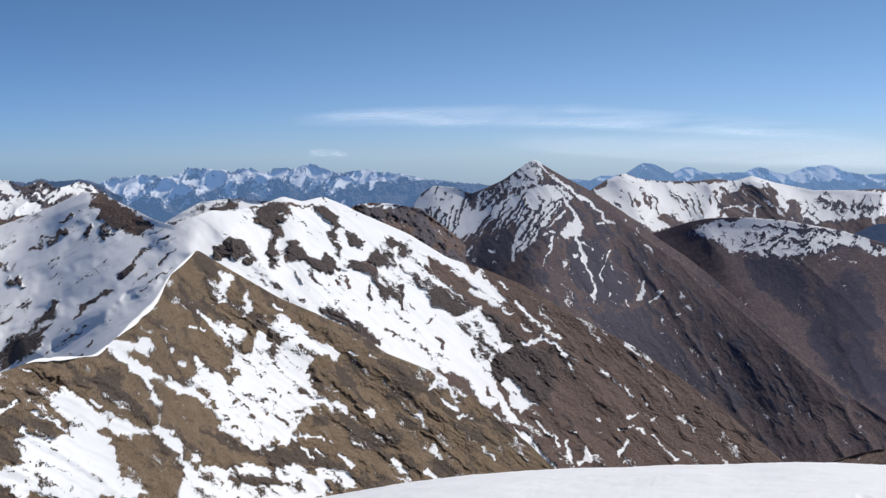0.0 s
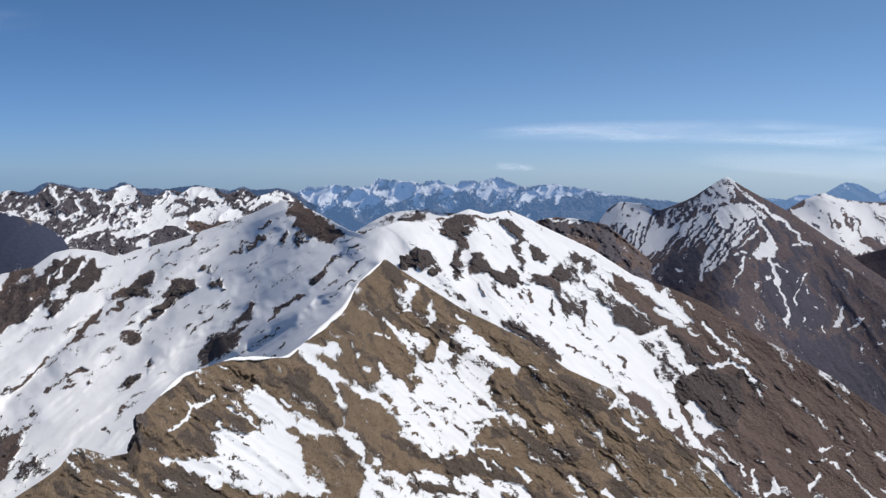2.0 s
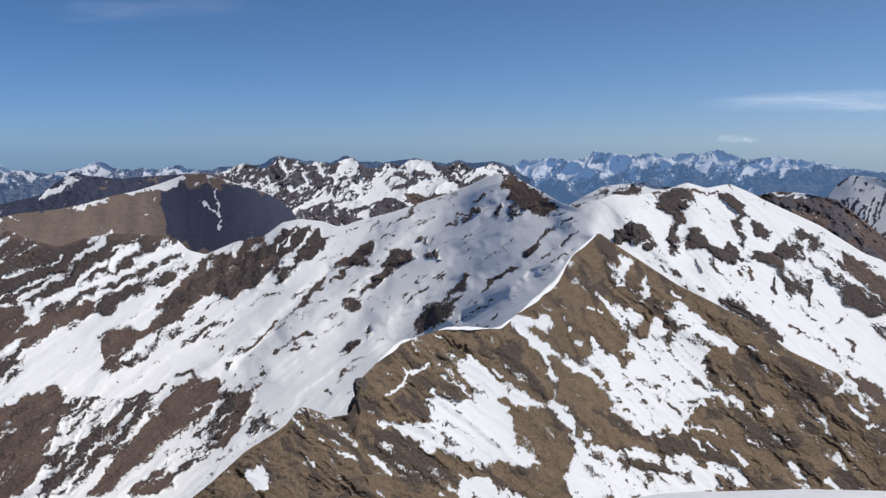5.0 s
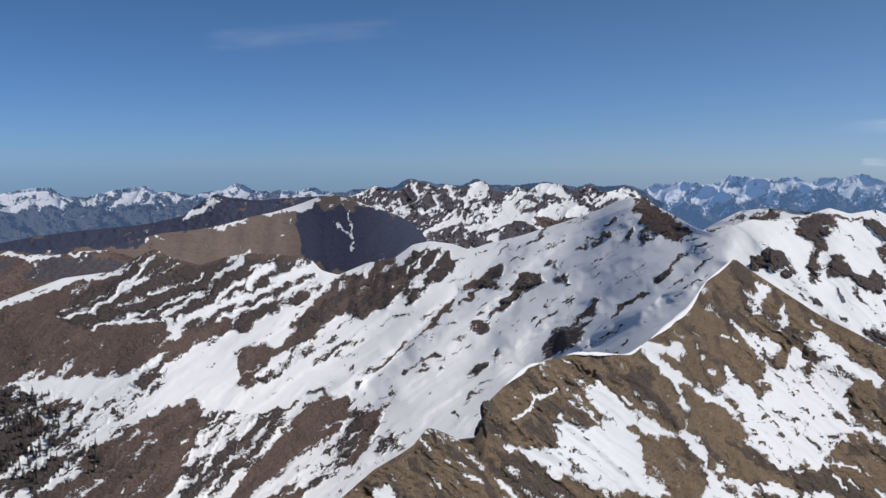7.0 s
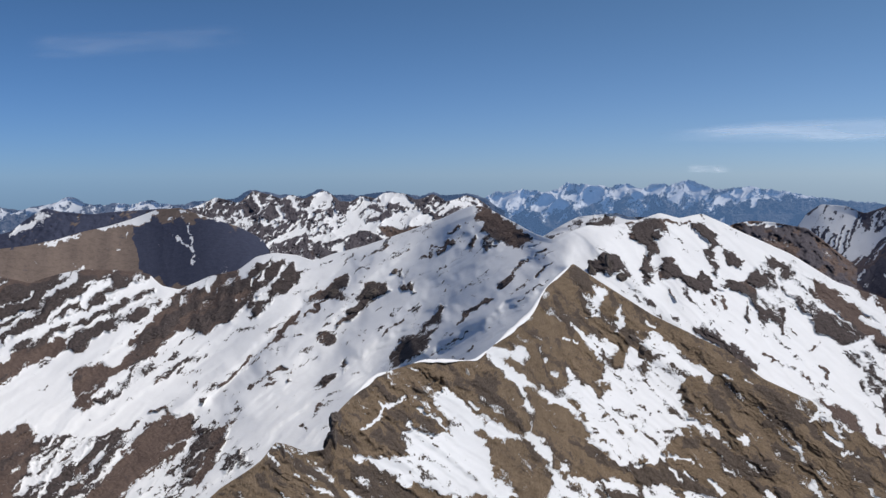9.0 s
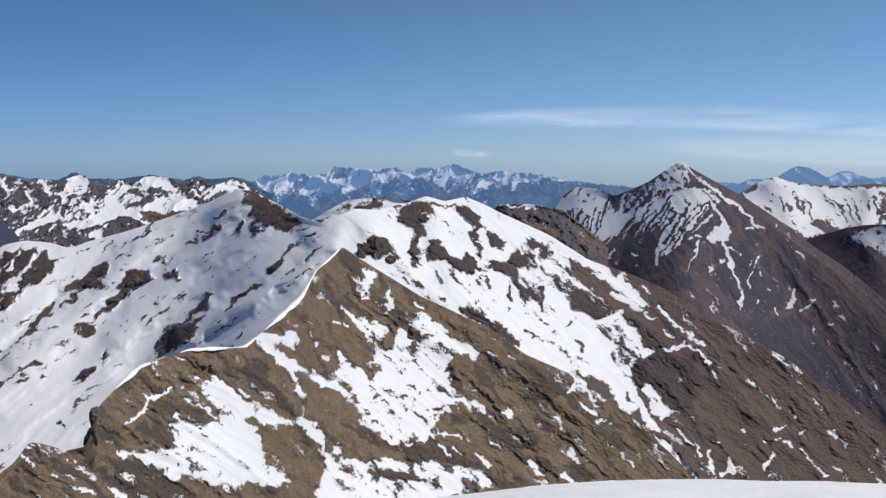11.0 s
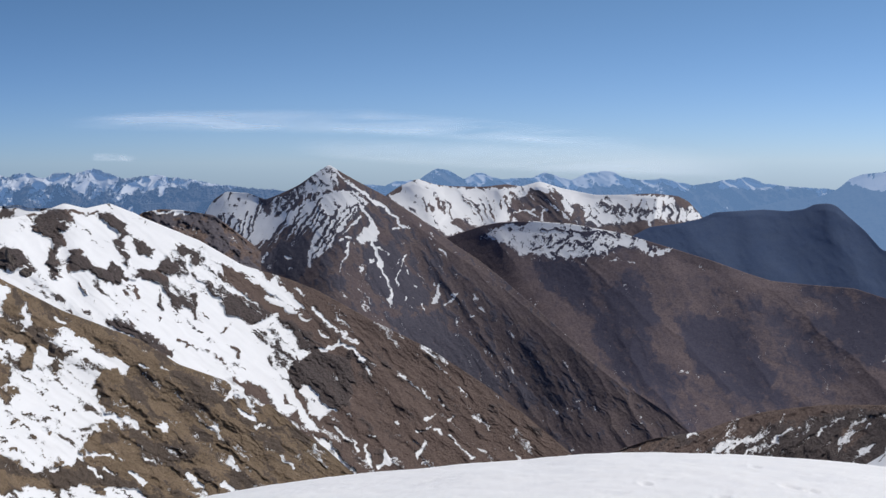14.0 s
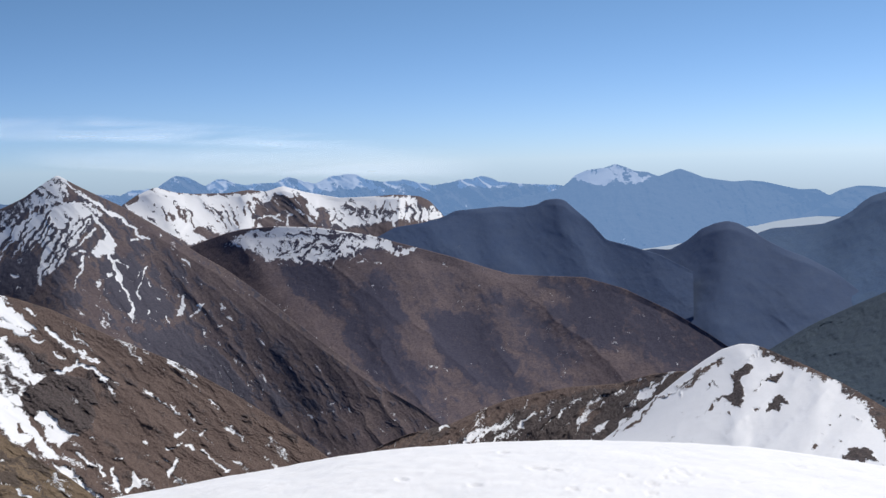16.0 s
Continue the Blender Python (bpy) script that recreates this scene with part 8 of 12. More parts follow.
cover(F_PYRAMID_PEAK, "snow", -0.15, 0.00, 0.16, (1.35, -1.87), (2.45, -1.72), (3.08, -1.41), (3.87, -1.00), (4.33, -1.48), (3.38, -2.01), (3.06, -2.55), (2.43, -2.86), (1.74, -2.85))
cover(F_PYRAMID_PEAK, "rock", 0.8, 0.00, 0.16, (1.35, -1.87), (2.45, -1.72), (3.08, -1.41), (3.87, -1.00), (4.33, -1.48), (3.38, -2.01), (3.06, -2.55), (2.43, -2.86), (1.74, -2.85))
cover(F_PYRAMID_PEAK, "snow", 0.2, 0.00, 0.16, (3.87, -0.94), (5.05, 0.09), (5.45, -0.38), (5.53, -1.33), (4.33, -1.86), (3.70, -1.79))
cover(F_PYRAMID_PEAK, "rock", 0.8, 0.00, 0.16, (3.87, -0.94), (5.05, 0.09), (5.45, -0.38), (5.53, -1.33), (4.33, -1.86), (3.70, -1.79))
cover(F_PYRAMID_PEAK, "snow", 0.6, 0.00, 0.16, (3.06, -2.58), (4.32, -1.96), (5.59, -1.49), (6.86, -1.98), (7.17, -2.30), (6.53, -2.93), (5.88, -3.56), (5.24, -4.51), (4.27, -5.45), (3.79, -5.95), (3.65, -5.12), (4.13, -4.18), (3.99, -3.38), (3.36, -3.53), (2.42, -3.36), (1.78, -4.14), (1.30, -4.51), (1.79, -3.35), (2.43, -2.89))
cover(F_PYRAMID_PEAK, "rock", 0.8, 0.00, 0.16, (3.06, -2.58), (4.32, -1.96), (5.59, -1.49), (6.86, -1.98), (7.17, -2.30), (6.53, -2.93), (5.88, -3.56), (5.24, -4.51), (4.27, -5.45), (3.79, -5.95), (3.65, -5.12), (4.13, -4.18), (3.99, -3.38), (3.36, -3.53), (2.42, -3.36), (1.78, -4.14), (1.30, -4.51), (1.79, -3.35), (2.43, -2.89))
cover(F_PYRAMID_PEAK, "snow", 1.0, 0.02, 0.07, (-1.56, -3.27), (-1.67, -3.83), (-1.77, -4.33))
cover(F_PYRAMID_PEAK, "snow", 1.0, 0.02, 0.07, (-1.25, -2.99), (-1.30, -3.68), (-1.41, -4.40))
cover(F_PYRAMID_PEAK, "snow", 1.0, 0.03, 0.07, (-1.07, -2.97), (-1.21, -3.71), (-1.38, -4.46))
cover(F_PYRAMID_PEAK, "snow", 1.0, 0.03, 0.07, (-0.79, -2.75), (-0.96, -3.47), (-1.00, -4.15))
cover(F_PYRAMID_PEAK, "snow", 1.0, 0.04, 0.07, (-0.52, -2.97), (-0.53, -3.57), (-0.67, -4.13))
cover(F_PYRAMID_PEAK, "snow", 1.0, 0.03, 0.07, (-0.30, -2.76), (-0.44, -3.60), (-0.58, -4.54))
cover(F_PYRAMID_PEAK, "snow", 1.0, 0.03, 0.07, (-0.08, -2.67), (-0.22, -3.57), (-0.27, -4.45))
cover(F_PYRAMID_PEAK, "snow", 1.0, 0.04, 0.07, (0.23, -2.30), (0.12, -3.17), (-0.02, -4.08))
cover(F_PYRAMID_PEAK, "snow", 1.0, 0.03, 0.07, (0.41, -2.49), (0.39, -3.55), (0.25, -4.59))
cover(F_PYRAMID_PEAK, "snow", 1.0, 0.03, 0.07, (0.79, -2.05), (0.68, -3.31), (0.53, -4.56))
cover(F_PYRAMID_PEAK, "snow", 1.0, 0.03, 0.07, (0.75, -2.58), (0.73, -3.50), (0.62, -4.44))
cover(F_PYRAMID_PEAK, "snow", -0.95, 0.05, 0.07, (-1.29, -3.37), (-1.30, -3.71), (-1.43, -4.05))
cover(F_PYRAMID_PEAK, "rock", 0.75, 0.05, 0.07, (-1.29, -3.37), (-1.30, -3.71), (-1.43, -4.05))
cover(F_PYRAMID_PEAK, "snow", -0.95, 0.04, 0.07, (-0.95, -2.94), (-1.02, -3.62), (-1.22, -4.21))
cover(F_PYRAMID_PEAK, "rock", 0.75, 0.04, 0.07, (-0.95, -2.94), (-1.02, -3.62), (-1.22, -4.21))
cover(F_PYRAMID_PEAK, "snow", -0.95, 0.04, 0.07, (-0.76, -2.81), (-0.84, -3.53), (-1.04, -4.25))
cover(F_PYRAMID_PEAK, "rock", 0.75, 0.04, 0.07, (-0.76, -2.81), (-0.84, -3.53), (-1.04, -4.25))
cover(F_PYRAMID_PEAK, "snow", -0.95, 0.06, 0.07, (-0.33, -2.79), (-0.62, -3.57), (-0.70, -4.35))
cover(F_PYRAMID_PEAK, "rock", 0.75, 0.06, 0.07, (-0.33, -2.79), (-0.62, -3.57), (-0.70, -4.35))
cover(F_PYRAMID_PEAK, "snow", -0.95, 0.05, 0.07, (-0.06, -3.11), (-0.29, -3.70), (-0.36, -4.26))
cover(F_PYRAMID_PEAK, "rock", 0.75, 0.05, 0.07, (-0.06, -3.11), (-0.29, -3.70), (-0.36, -4.26))
cover(F_PYRAMID_PEAK, "snow", -0.95, 0.06, 0.07, (0.12, -3.11), (-0.01, -3.80), (-0.21, -4.39))
cover(F_PYRAMID_PEAK, "rock", 0.75, 0.06, 0.07, (0.12, -3.11), (-0.01, -3.80), (-0.21, -4.39))
cover(F_PYRAMID_PEAK, "snow", -0.95, 0.04, 0.07, (0.47, -2.77), (0.27, -3.52), (0.13, -4.24))
cover(F_PYRAMID_PEAK, "rock", 0.75, 0.04, 0.07, (0.47, -2.77), (0.27, -3.52), (0.13, -4.24))
cover(F_PYRAMID_PEAK, "snow", -0.95, 0.06, 0.07, (0.78, -2.87), (0.61, -3.65), (0.37, -4.46))
cover(F_PYRAMID_PEAK, "rock", 0.75, 0.06, 0.07, (0.78, -2.87), (0.61, -3.65), (0.37, -4.46))
cover(F_PYRAMID_PEAK, "snow", -0.95, 0.04, 0.07, (1.13, -2.34), (0.80, -3.53), (0.52, -4.75))
cover(F_PYRAMID_PEAK, "rock", 0.75, 0.04, 0.07, (1.13, -2.34), (0.80, -3.53), (0.52, -4.75))
cover(F_PYRAMID_PEAK, "snow", 1.0, 0.03, 0.07, (2.78, -2.54), (2.04, -3.29), (1.62, -4.14))
cover(F_PYRAMID_PEAK, "snow", 1.0, 0.04, 0.07, (3.25, -2.49), (2.32, -3.61), (1.64, -4.71))
cover(F_PYRAMID_PEAK, "snow", 1.0, 0.04, 0.07, (3.82, -2.05), (2.70, -3.43), (1.83, -4.71))
cover(F_PYRAMID_PEAK, "snow", 1.0, 0.03, 0.07, (3.49, -2.96), (3.01, -3.75), (2.31, -4.34))
cover(F_PYRAMID_PEAK, "snow", 1.0, 0.04, 0.07, (4.10, -2.49), (3.32, -3.59), (2.55, -4.72))
cover(F_PYRAMID_PEAK, "snow", 1.0, 0.04, 0.07, (4.12, -3.07), (3.19, -4.07), (2.67, -5.07))
cover(F_PYRAMID_PEAK, "snow", 1.0, 0.04, 0.07, (4.89, -2.22), (3.76, -3.70), (2.99, -5.02))
cover(F_PYRAMID_PEAK, "snow", 1.0, 0.03, 0.07, (5.24, -2.25), (4.24, -3.35), (3.40, -4.55))
cover(F_PYRAMID_PEAK, "snow", 1.0, 0.03, 0.07, (5.00, -3.17), (4.17, -4.02), (3.59, -4.80))
cover(F_PYRAMID_PEAK, "snow", 1.0, 0.04, 0.07, (5.90, -2.19), (5.19, -3.33), (4.29, -4.34))
cover(F_PYRAMID_PEAK, "snow", 1.0, 0.03, 0.07, (5.77, -2.83), (4.96, -3.87), (4.22, -5.00))
cover(F_PYRAMID_PEAK, "snow", 1.0, 0.03, 0.07, (6.05, -2.67), (5.34, -3.84), (4.53, -5.10))
cover(F_PYRAMID_PEAK, "snow", 1.0, 0.04, 0.07, (6.40, -2.64), (5.59, -3.91), (4.47, -5.32))
cover(F_PYRAMID_PEAK, "snow", -0.95, 0.04, 0.07, (3.32, -2.04), (2.54, -3.27), (1.84, -4.36))
cover(F_PYRAMID_PEAK, "rock", 0.75, 0.04, 0.07, (3.32, -2.04), (2.54, -3.27), (1.84, -4.36))
cover(F_PYRAMID_PEAK, "snow", -0.95, 0.04, 0.07, (3.56, -2.27), (3.11, -3.28), (2.40, -4.21))
cover(F_PYRAMID_PEAK, "rock", 0.75, 0.04, 0.07, (3.56, -2.27), (3.11, -3.28), (2.40, -4.21))
cover(F_PYRAMID_PEAK, "snow", -0.95, 0.04, 0.07, (3.78, -2.78), (2.82, -3.78), (2.20, -4.84))
cover(F_PYRAMID_PEAK, "rock", 0.75, 0.04, 0.07, (3.78, -2.78), (2.82, -3.78), (2.20, -4.84))
cover(F_PYRAMID_PEAK, "snow", -0.95, 0.06, 0.07, (4.57, -2.15), (3.38, -3.69), (2.35, -5.19))
cover(F_PYRAMID_PEAK, "rock", 0.75, 0.06, 0.07, (4.57, -2.15), (3.38, -3.69), (2.35, -5.19))
cover(F_PYRAMID_PEAK, "snow", -0.95, 0.05, 0.07, (4.57, -2.50), (3.70, -3.73), (2.83, -4.79))
cover(F_PYRAMID_PEAK, "rock", 0.75, 0.05, 0.07, (4.57, -2.50), (3.70, -3.73), (2.83, -4.79))
cover(F_PYRAMID_PEAK, "snow", -0.95, 0.04, 0.07, (4.72, -2.75), (3.98, -3.73), (3.24, -4.80))
cover(F_PYRAMID_PEAK, "rock", 0.75, 0.04, 0.07, (4.72, -2.75), (3.98, -3.73), (3.24, -4.80))
cover(F_PYRAMID_PEAK, "snow", -0.95, 0.05, 0.07, (4.97, -3.04), (4.27, -3.77), (3.72, -4.71))
cover(F_PYRAMID_PEAK, "rock", 0.75, 0.05, 0.07, (4.97, -3.04), (4.27, -3.77), (3.72, -4.71))
cover(F_PYRAMID_PEAK, "snow", -0.95, 0.06, 0.07, (5.61, -2.44), (4.96, -3.58), (4.32, -4.62))
cover(F_PYRAMID_PEAK, "rock", 0.75, 0.06, 0.07, (5.61, -2.44), (4.96, -3.58), (4.32, -4.62))
cover(F_PYRAMID_PEAK, "snow", -0.95, 0.04, 0.07, (6.03, -2.45), (5.02, -4.06), (3.92, -5.60))
cover(F_PYRAMID_PEAK, "rock", 0.75, 0.04, 0.07, (6.03, -2.45), (5.02, -4.06), (3.92, -5.60))
cover(F_PYRAMID_PEAK, "snow", -0.95, 0.05, 0.07, (6.63, -2.29), (5.50, -3.59), (4.66, -5.01))
cover(F_PYRAMID_PEAK, "rock", 0.75, 0.05, 0.07, (6.63, -2.29), (5.50, -3.59), (4.66, -5.01))
cover(F_PYRAMID_PEAK, "snow", -0.95, 0.04, 0.07, (6.85, -2.23), (5.59, -4.00), (4.46, -5.86))
cover(F_PYRAMID_PEAK, "rock", 0.75, 0.04, 0.07, (6.85, -2.23), (5.59, -4.00), (4.46, -5.86))
cover(F_PYRAMID_PEAK, "snow", 1.0, 0.03, 0.07, (4.08, -1.26), (3.76, -1.83), (3.37, -2.52))
cover(F_PYRAMID_PEAK, "snow", 1.0, 0.03, 0.07, (4.47, -0.79), (4.27, -1.39), (3.98, -2.08))
cover(F_PYRAMID_PEAK, "snow", 1.0, 0.02, 0.07, (4.72, -0.73), (4.52, -1.33), (4.48, -2.02))
cover(F_PYRAMID_PEAK, "snow", 1.0, 0.03, 0.07, (5.19, -0.89), (5.09, -1.20), (5.09, -1.61))
cover(F_PYRAMID_PEAK, "snow", 1.0, 0.03, 0.07, (5.38, -0.48), (5.35, -0.95), (5.47, -1.39))
cover(F_PYRAMID_PEAK, "snow", -0.62, 0.00, 0.16, (1.76, -4.99), (2.40, -4.31), (3.35, -4.01), (3.91, -4.55), (3.73, -5.76), (3.31, -6.54), (2.68, -6.37), (1.74, -6.10), (0.51, -5.44))
cover(F_PYRAMID_PEAK, "rock", 0.75, 0.00, 0.16, (1.76, -4.99), (2.40, -4.31), (3.35, -4.01), (3.91, -4.55), (3.73, -5.76), (3.31, -6.54), (2.68, -6.37), (1.74, -6.10), (0.51, -5.44))
cover(F_PYRAMID_PEAK, "snow", 1.0, 0.04, 0.07, (2.75, -5.90), (3.00, -5.81))
cover(F_PYRAMID_PEAK, "snow", 1.0, 0.04, 0.07, (2.57, -5.29), (2.82, -5.27))
cover(F_PYRAMID_PEAK, "snow", 1.0, 0.03, 0.07, (0.97, -5.77), (1.61, -4.99))
cover(F_PYRAMID_PEAK, "snow", 1.0, 0.03, 0.07, (0.67, -5.32), (1.46, -4.29))
cover(F_PYRAMID_PEAK, "snow", 1.0, 0.03, 0.07, (3.79, -5.76), (4.28, -4.81))
cover(F_PYRAMID_PEAK, "snow", 1.0, 0.07, 0.08, (5.23, -0.28), (5.67, -0.70), (6.07, -1.02), (6.48, -1.34))
cover(F_PYRAMID_PEAK, "snow", 1.0, 0.06, 0.07, (5.91, -1.08), (6.86, -1.66), (7.81, -2.36))
cover(F_PYRAMID_PEAK, "snow", 1.0, 0.06, 0.07, (5.65, -1.65), (6.86, -1.82), (7.49, -2.20))
cover(F_PYRAMID_PEAK, "snow", 1.0, 0.06, 0.07, (7.18, -1.88), (8.12, -2.62), (8.76, -3.10), (9.14, -3.65))
cover(F_PYRAMID_PEAK, "snow", 1.0, 0.04, 0.07, (6.38, -2.04), (6.91, -2.52))
cover(F_PYRAMID_PEAK, "snow", -0.95, 0.04, 0.07, (6.07, -1.34), (7.17, -2.04), (8.12, -2.78))
cover(F_PYRAMID_PEAK, "rock", 0.75, 0.04, 0.07, (6.07, -1.34), (7.17, -2.04), (8.12, -2.78))
cover(F_PYRAMID_PEAK, "snow", -0.95, 0.04, 0.07, (6.85, -2.36), (7.64, -3.10))
cover(F_PYRAMID_PEAK, "rock", 0.75, 0.04, 0.07, (6.85, -2.36), (7.64, -3.10))
cover(F_PYRAMID_PEAK, "snow", 1.0, 0.07, 0.08, (6.85, -2.68), (7.32, -3.09), (7.48, -3.48))
cover(F_PYRAMID_PEAK, "snow", 0.8, 0.00, 0.16, (6.58, -4.27), (7.00, -3.63), (7.54, -3.48), (7.79, -3.90), (7.66, -4.53), (7.15, -4.37), (6.83, -4.65))
cover(F_PYRAMID_PEAK, "snow", 1.0, 0.06, 0.07, (7.47, -4.37), (7.62, -5.01), (7.94, -5.81), (8.25, -6.62), (8.47, -7.42), (8.40, -8.21))
cover(F_PYRAMID_PEAK, "snow", 1.0, 0.06, 0.07, (7.78, -4.85), (8.26, -5.18))
cover(F_PYRAMID_PEAK, "snow", 1.0, 0.04, 0.07, (9.38, -5.19), (9.06, -5.98), (8.73, -6.94))
cover(F_PYRAMID_PEAK, "snow", 1.0, 0.06, 0.07, (8.93, -5.50), (8.74, -5.82))
cover(F_PYRAMID_PEAK, "snow", 1.0, 0.07, 0.08, (6.13, -4.52), (6.06, -5.00), (5.80, -5.47))
cover(F_PYRAMID_PEAK, "snow", 1.0, 0.04, 0.07, (5.53, -6.10), (5.73, -5.47))
cover(F_PYRAMID_PEAK, "snow", 1.0, 0.04, 0.07, (6.81, -5.87), (6.81, -6.12))
cover(F_PYRAMID_PEAK, "snow", 1.0, 0.04, 0.07, (7.52, -5.49), (7.30, -5.65))
cover(F_PYRAMID_PEAK, "snow", 1.0, 0.07, 0.08, (11.24, -6.80), (10.91, -8.07))
cover(F_PYRAMID_PEAK, "snow", 1.0, 0.05, 0.07, (12.27, -7.44), (11.62, -8.08))
cover(F_PYRAMID_PEAK, "snow", 1.0, 0.04, 0.07, (5.56, -4.51), (6.20, -4.20))
cover(F_PYRAMID_PEAK, "snow", 1.0, 0.04, 0.07, (6.84, -3.09), (5.72, -4.07))
cover(F_PYRAMID_PEAK, "snow", 1.0, 0.03, 0.07, (9.27, -3.72), (9.52, -3.78))
cover(F_PYRAMID_PEAK, "snow", 1.0, 0.04, 0.07, (8.63, -3.74), (8.95, -3.71))
cover(F_PYRAMID_PEAK, "snow", 1.0, 0.04, 0.07, (11.31, -4.88), (11.70, -5.30))
cover(F_PYRAMID_PEAK, "snow", 1.0, 0.03, 0.07, (10.58, -4.36), (10.77, -4.49))
cover(F_PYRAMID_PEAK, "snow", 1.0, 0.04, 0.07, (9.30, -7.74), (9.43, -7.55))
cover(F_PYRAMID_PEAK, "snow", 1.0, 0.03, 0.07, (10.33, -7.91), (10.33, -8.45))
cover(F_PYRAMID_PEAK, "snow", 1.0, 0.03, 0.07, (9.85, -7.01), (10.05, -7.02))
cover(F_PYRAMID_PEAK, "snow", 1.0, 0.03, 0.07, (11.95, -7.44), (12.08, -7.47))
cover(F_PYRAMID_PEAK, "snow", 1.0, 0.03, 0.07, (12.91, -8.62), (13.04, -8.62))
cover(F_PYRAMID_PEAK, "rib", 8.2, 1.4, 0.5, (10.04, -3.66), (12.92, -6.23), (16.14, -9.09), (20.63, -12.52))
cover(F_PYRAMID_PEAK, "rib", -1.2, 2.0, 0.5, (8.43, -4.22), (9.37, -7.43), (11.61, -10.62))
cover(F_PYRAMID_PEAK, "rib", 3.8, 0.9, 0.5, (4.27, -5.77), (5.52, -7.38), (6.78, -8.67))
cover(F_PYRAMID_PEAK, "rib", 3.8, 1.0, 0.5, (6.85, -2.29), (7.46, -5.49), (8.71, -8.69))
SNOW_PLATEAU_FOOT = [(7.49, 2500, -197.6), (15.16, 2450, -320.9), (16.65, 2500, -284.5), (26.30, 2500, -286.6), (30.18, 2600, -331.9)]
SNOW_PLATEAU_CREST = [(7.49, 3000, -127.3), (8.28, 3000, -95.2), (9.08, 3000, -68.4), (10.03, 3000, -48.6), (10.99, 3000, -65.8), (11.95, 3000, -71.3), (13.76, 3000, -73.0), (15.00, 3000, -65.5), (15.93, 3000, -72.1), (16.89, 2980, -56.8), (18.13, 2950, -76.3), (20.02, 2950, -96.0), (21.62, 2900, -93.7), (23.23, 2900, -89.8), (24.51, 2880, -96.0), (25.08, 2860, -109.0), (25.61, 2850, -138.3), (26.39, 2850, -184.5), (27.65, 2800, -243.1), (28.75, 2750, -299.4), (30.18, 2700, -340.0)]
SNOW_PLATEAU = (SNOW_PLATEAU_FOOT, SNOW_PLATEAU_CREST)
F_SNOW_PLATEAU = []
cover(F_SNOW_PLATEAU, "snow", 0.75, 0.06, 0.13, (25.14, -2.51), (25.76, -3.37))
cover(F_SNOW_PLATEAU, "rib", 27, 0.75, 0.45, (10.01, -0.99), (10.68, -2.72))
cover(F_SNOW_PLATEAU, "rib", 27, 0.75, 0.45, (15.00, -1.34), (14.61, -3.23))
cover(F_SNOW_PLATEAU, "rib", 27, 0.75, 0.45, (17.20, -1.17), (18.70, -3.07))
cover(F_SNOW_PLATEAU, "rib", 27, 0.75, 0.45, (23.23, -1.84), (22.84, -3.53))
cover(F_SNOW_PLATEAU, "snow", 0.8, 0.00, 0.16, (8.45, -1.89), (9.09, -1.51), (9.73, -0.97), (10.37, -1.04), (11.97, -1.52), (13.56, -1.53), (14.20, -1.53), (14.84, -1.37), (15.32, -1.53), (16.43, -1.12), (17.69, -0.68), (18.64, -1.06), (20.21, -1.69), (22.08, -1.85), (24.23, -1.94), (24.54, -2.31), (22.71, -2.69), (20.22, -2.39), (18.96, -2.33), (18.65, -2.96), (17.70, -1.85), (16.43, -1.69), (15.32, -2.07), (15.32, -3.35), (13.88, -3.83), (13.56, -3.60), (11.96, -4.14), (10.68, -3.66), (9.40, -2.69))
cover(F_SNOW_PLATEAU, "snow", -0.8, 0.00, 0.16, (16.43, -1.63), (17.86, -1.69), (18.33, -2.65), (18.72, -3.44), (17.07, -3.48), (15.16, -3.45), (15.32, -2.71), (16.43, -2.52))
cover(F_SNOW_PLATEAU, "rock", -0.45, 0.00, 0.16, (16.43, -1.63), (17.86, -1.69), (18.33, -2.65), (18.72, -3.44), (17.07, -3.48), (15.16, -3.45), (15.32, -2.71), (16.43, -2.52))
cover(F_SNOW_PLATEAU, "snow", 1.0, 0.04, 0.07, (16.98, -3.35), (17.01, -2.90), (17.32, -2.77))
cover(F_SNOW_PLATEAU, "snow", 1.0, 0.04, 0.07, (15.32, -2.90), (15.96, -2.71), (16.59, -2.71))
cover(F_SNOW_PLATEAU, "snow", 1.0, 0.03, 0.07, (17.22, -2.08), (18.02, -2.71))
cover(F_SNOW_PLATEAU, "snow", 1.0, 0.03, 0.07, (17.54, -1.85), (18.50, -3.12))
cover(F_SNOW_PLATEAU, "snow", 0.2, 0.00, 0.16, (19.28, -2.39), (20.53, -2.07), (21.31, -2.39), (22.71, -2.69), (24.54, -2.46), (25.76, -2.92), (25.76, -3.39), (23.94, -3.09), (22.10, -3.33), (21.17, -3.58), (19.60, -3.50))
cover(F_SNOW_PLATEAU, "rock", 0.8, 0.00, 0.16, (19.28, -2.39), (20.53, -2.07), (21.31, -2.39), (22.71, -2.69), (24.54, -2.46), (25.76, -2.92), (25.76, -3.39), (23.94, -3.09), (22.10, -3.33), (21.17, -3.58), (19.60, -3.50))
cover(F_SNOW_PLATEAU, "snow", 1.0, 0.04, 0.07, (22.95, -2.79), (23.09, -3.73))
cover(F_SNOW_PLATEAU, "snow", 1.0, 0.06, 0.07, (24.07, -2.00), (24.30, -2.78))
cover(F_SNOW_PLATEAU, "snow", -0.8, 0.00, 0.16, (12.12, -3.12), (12.76, -2.96), (13.56, -3.60), (13.95, -3.99), (12.92, -3.83), (11.96, -3.54))
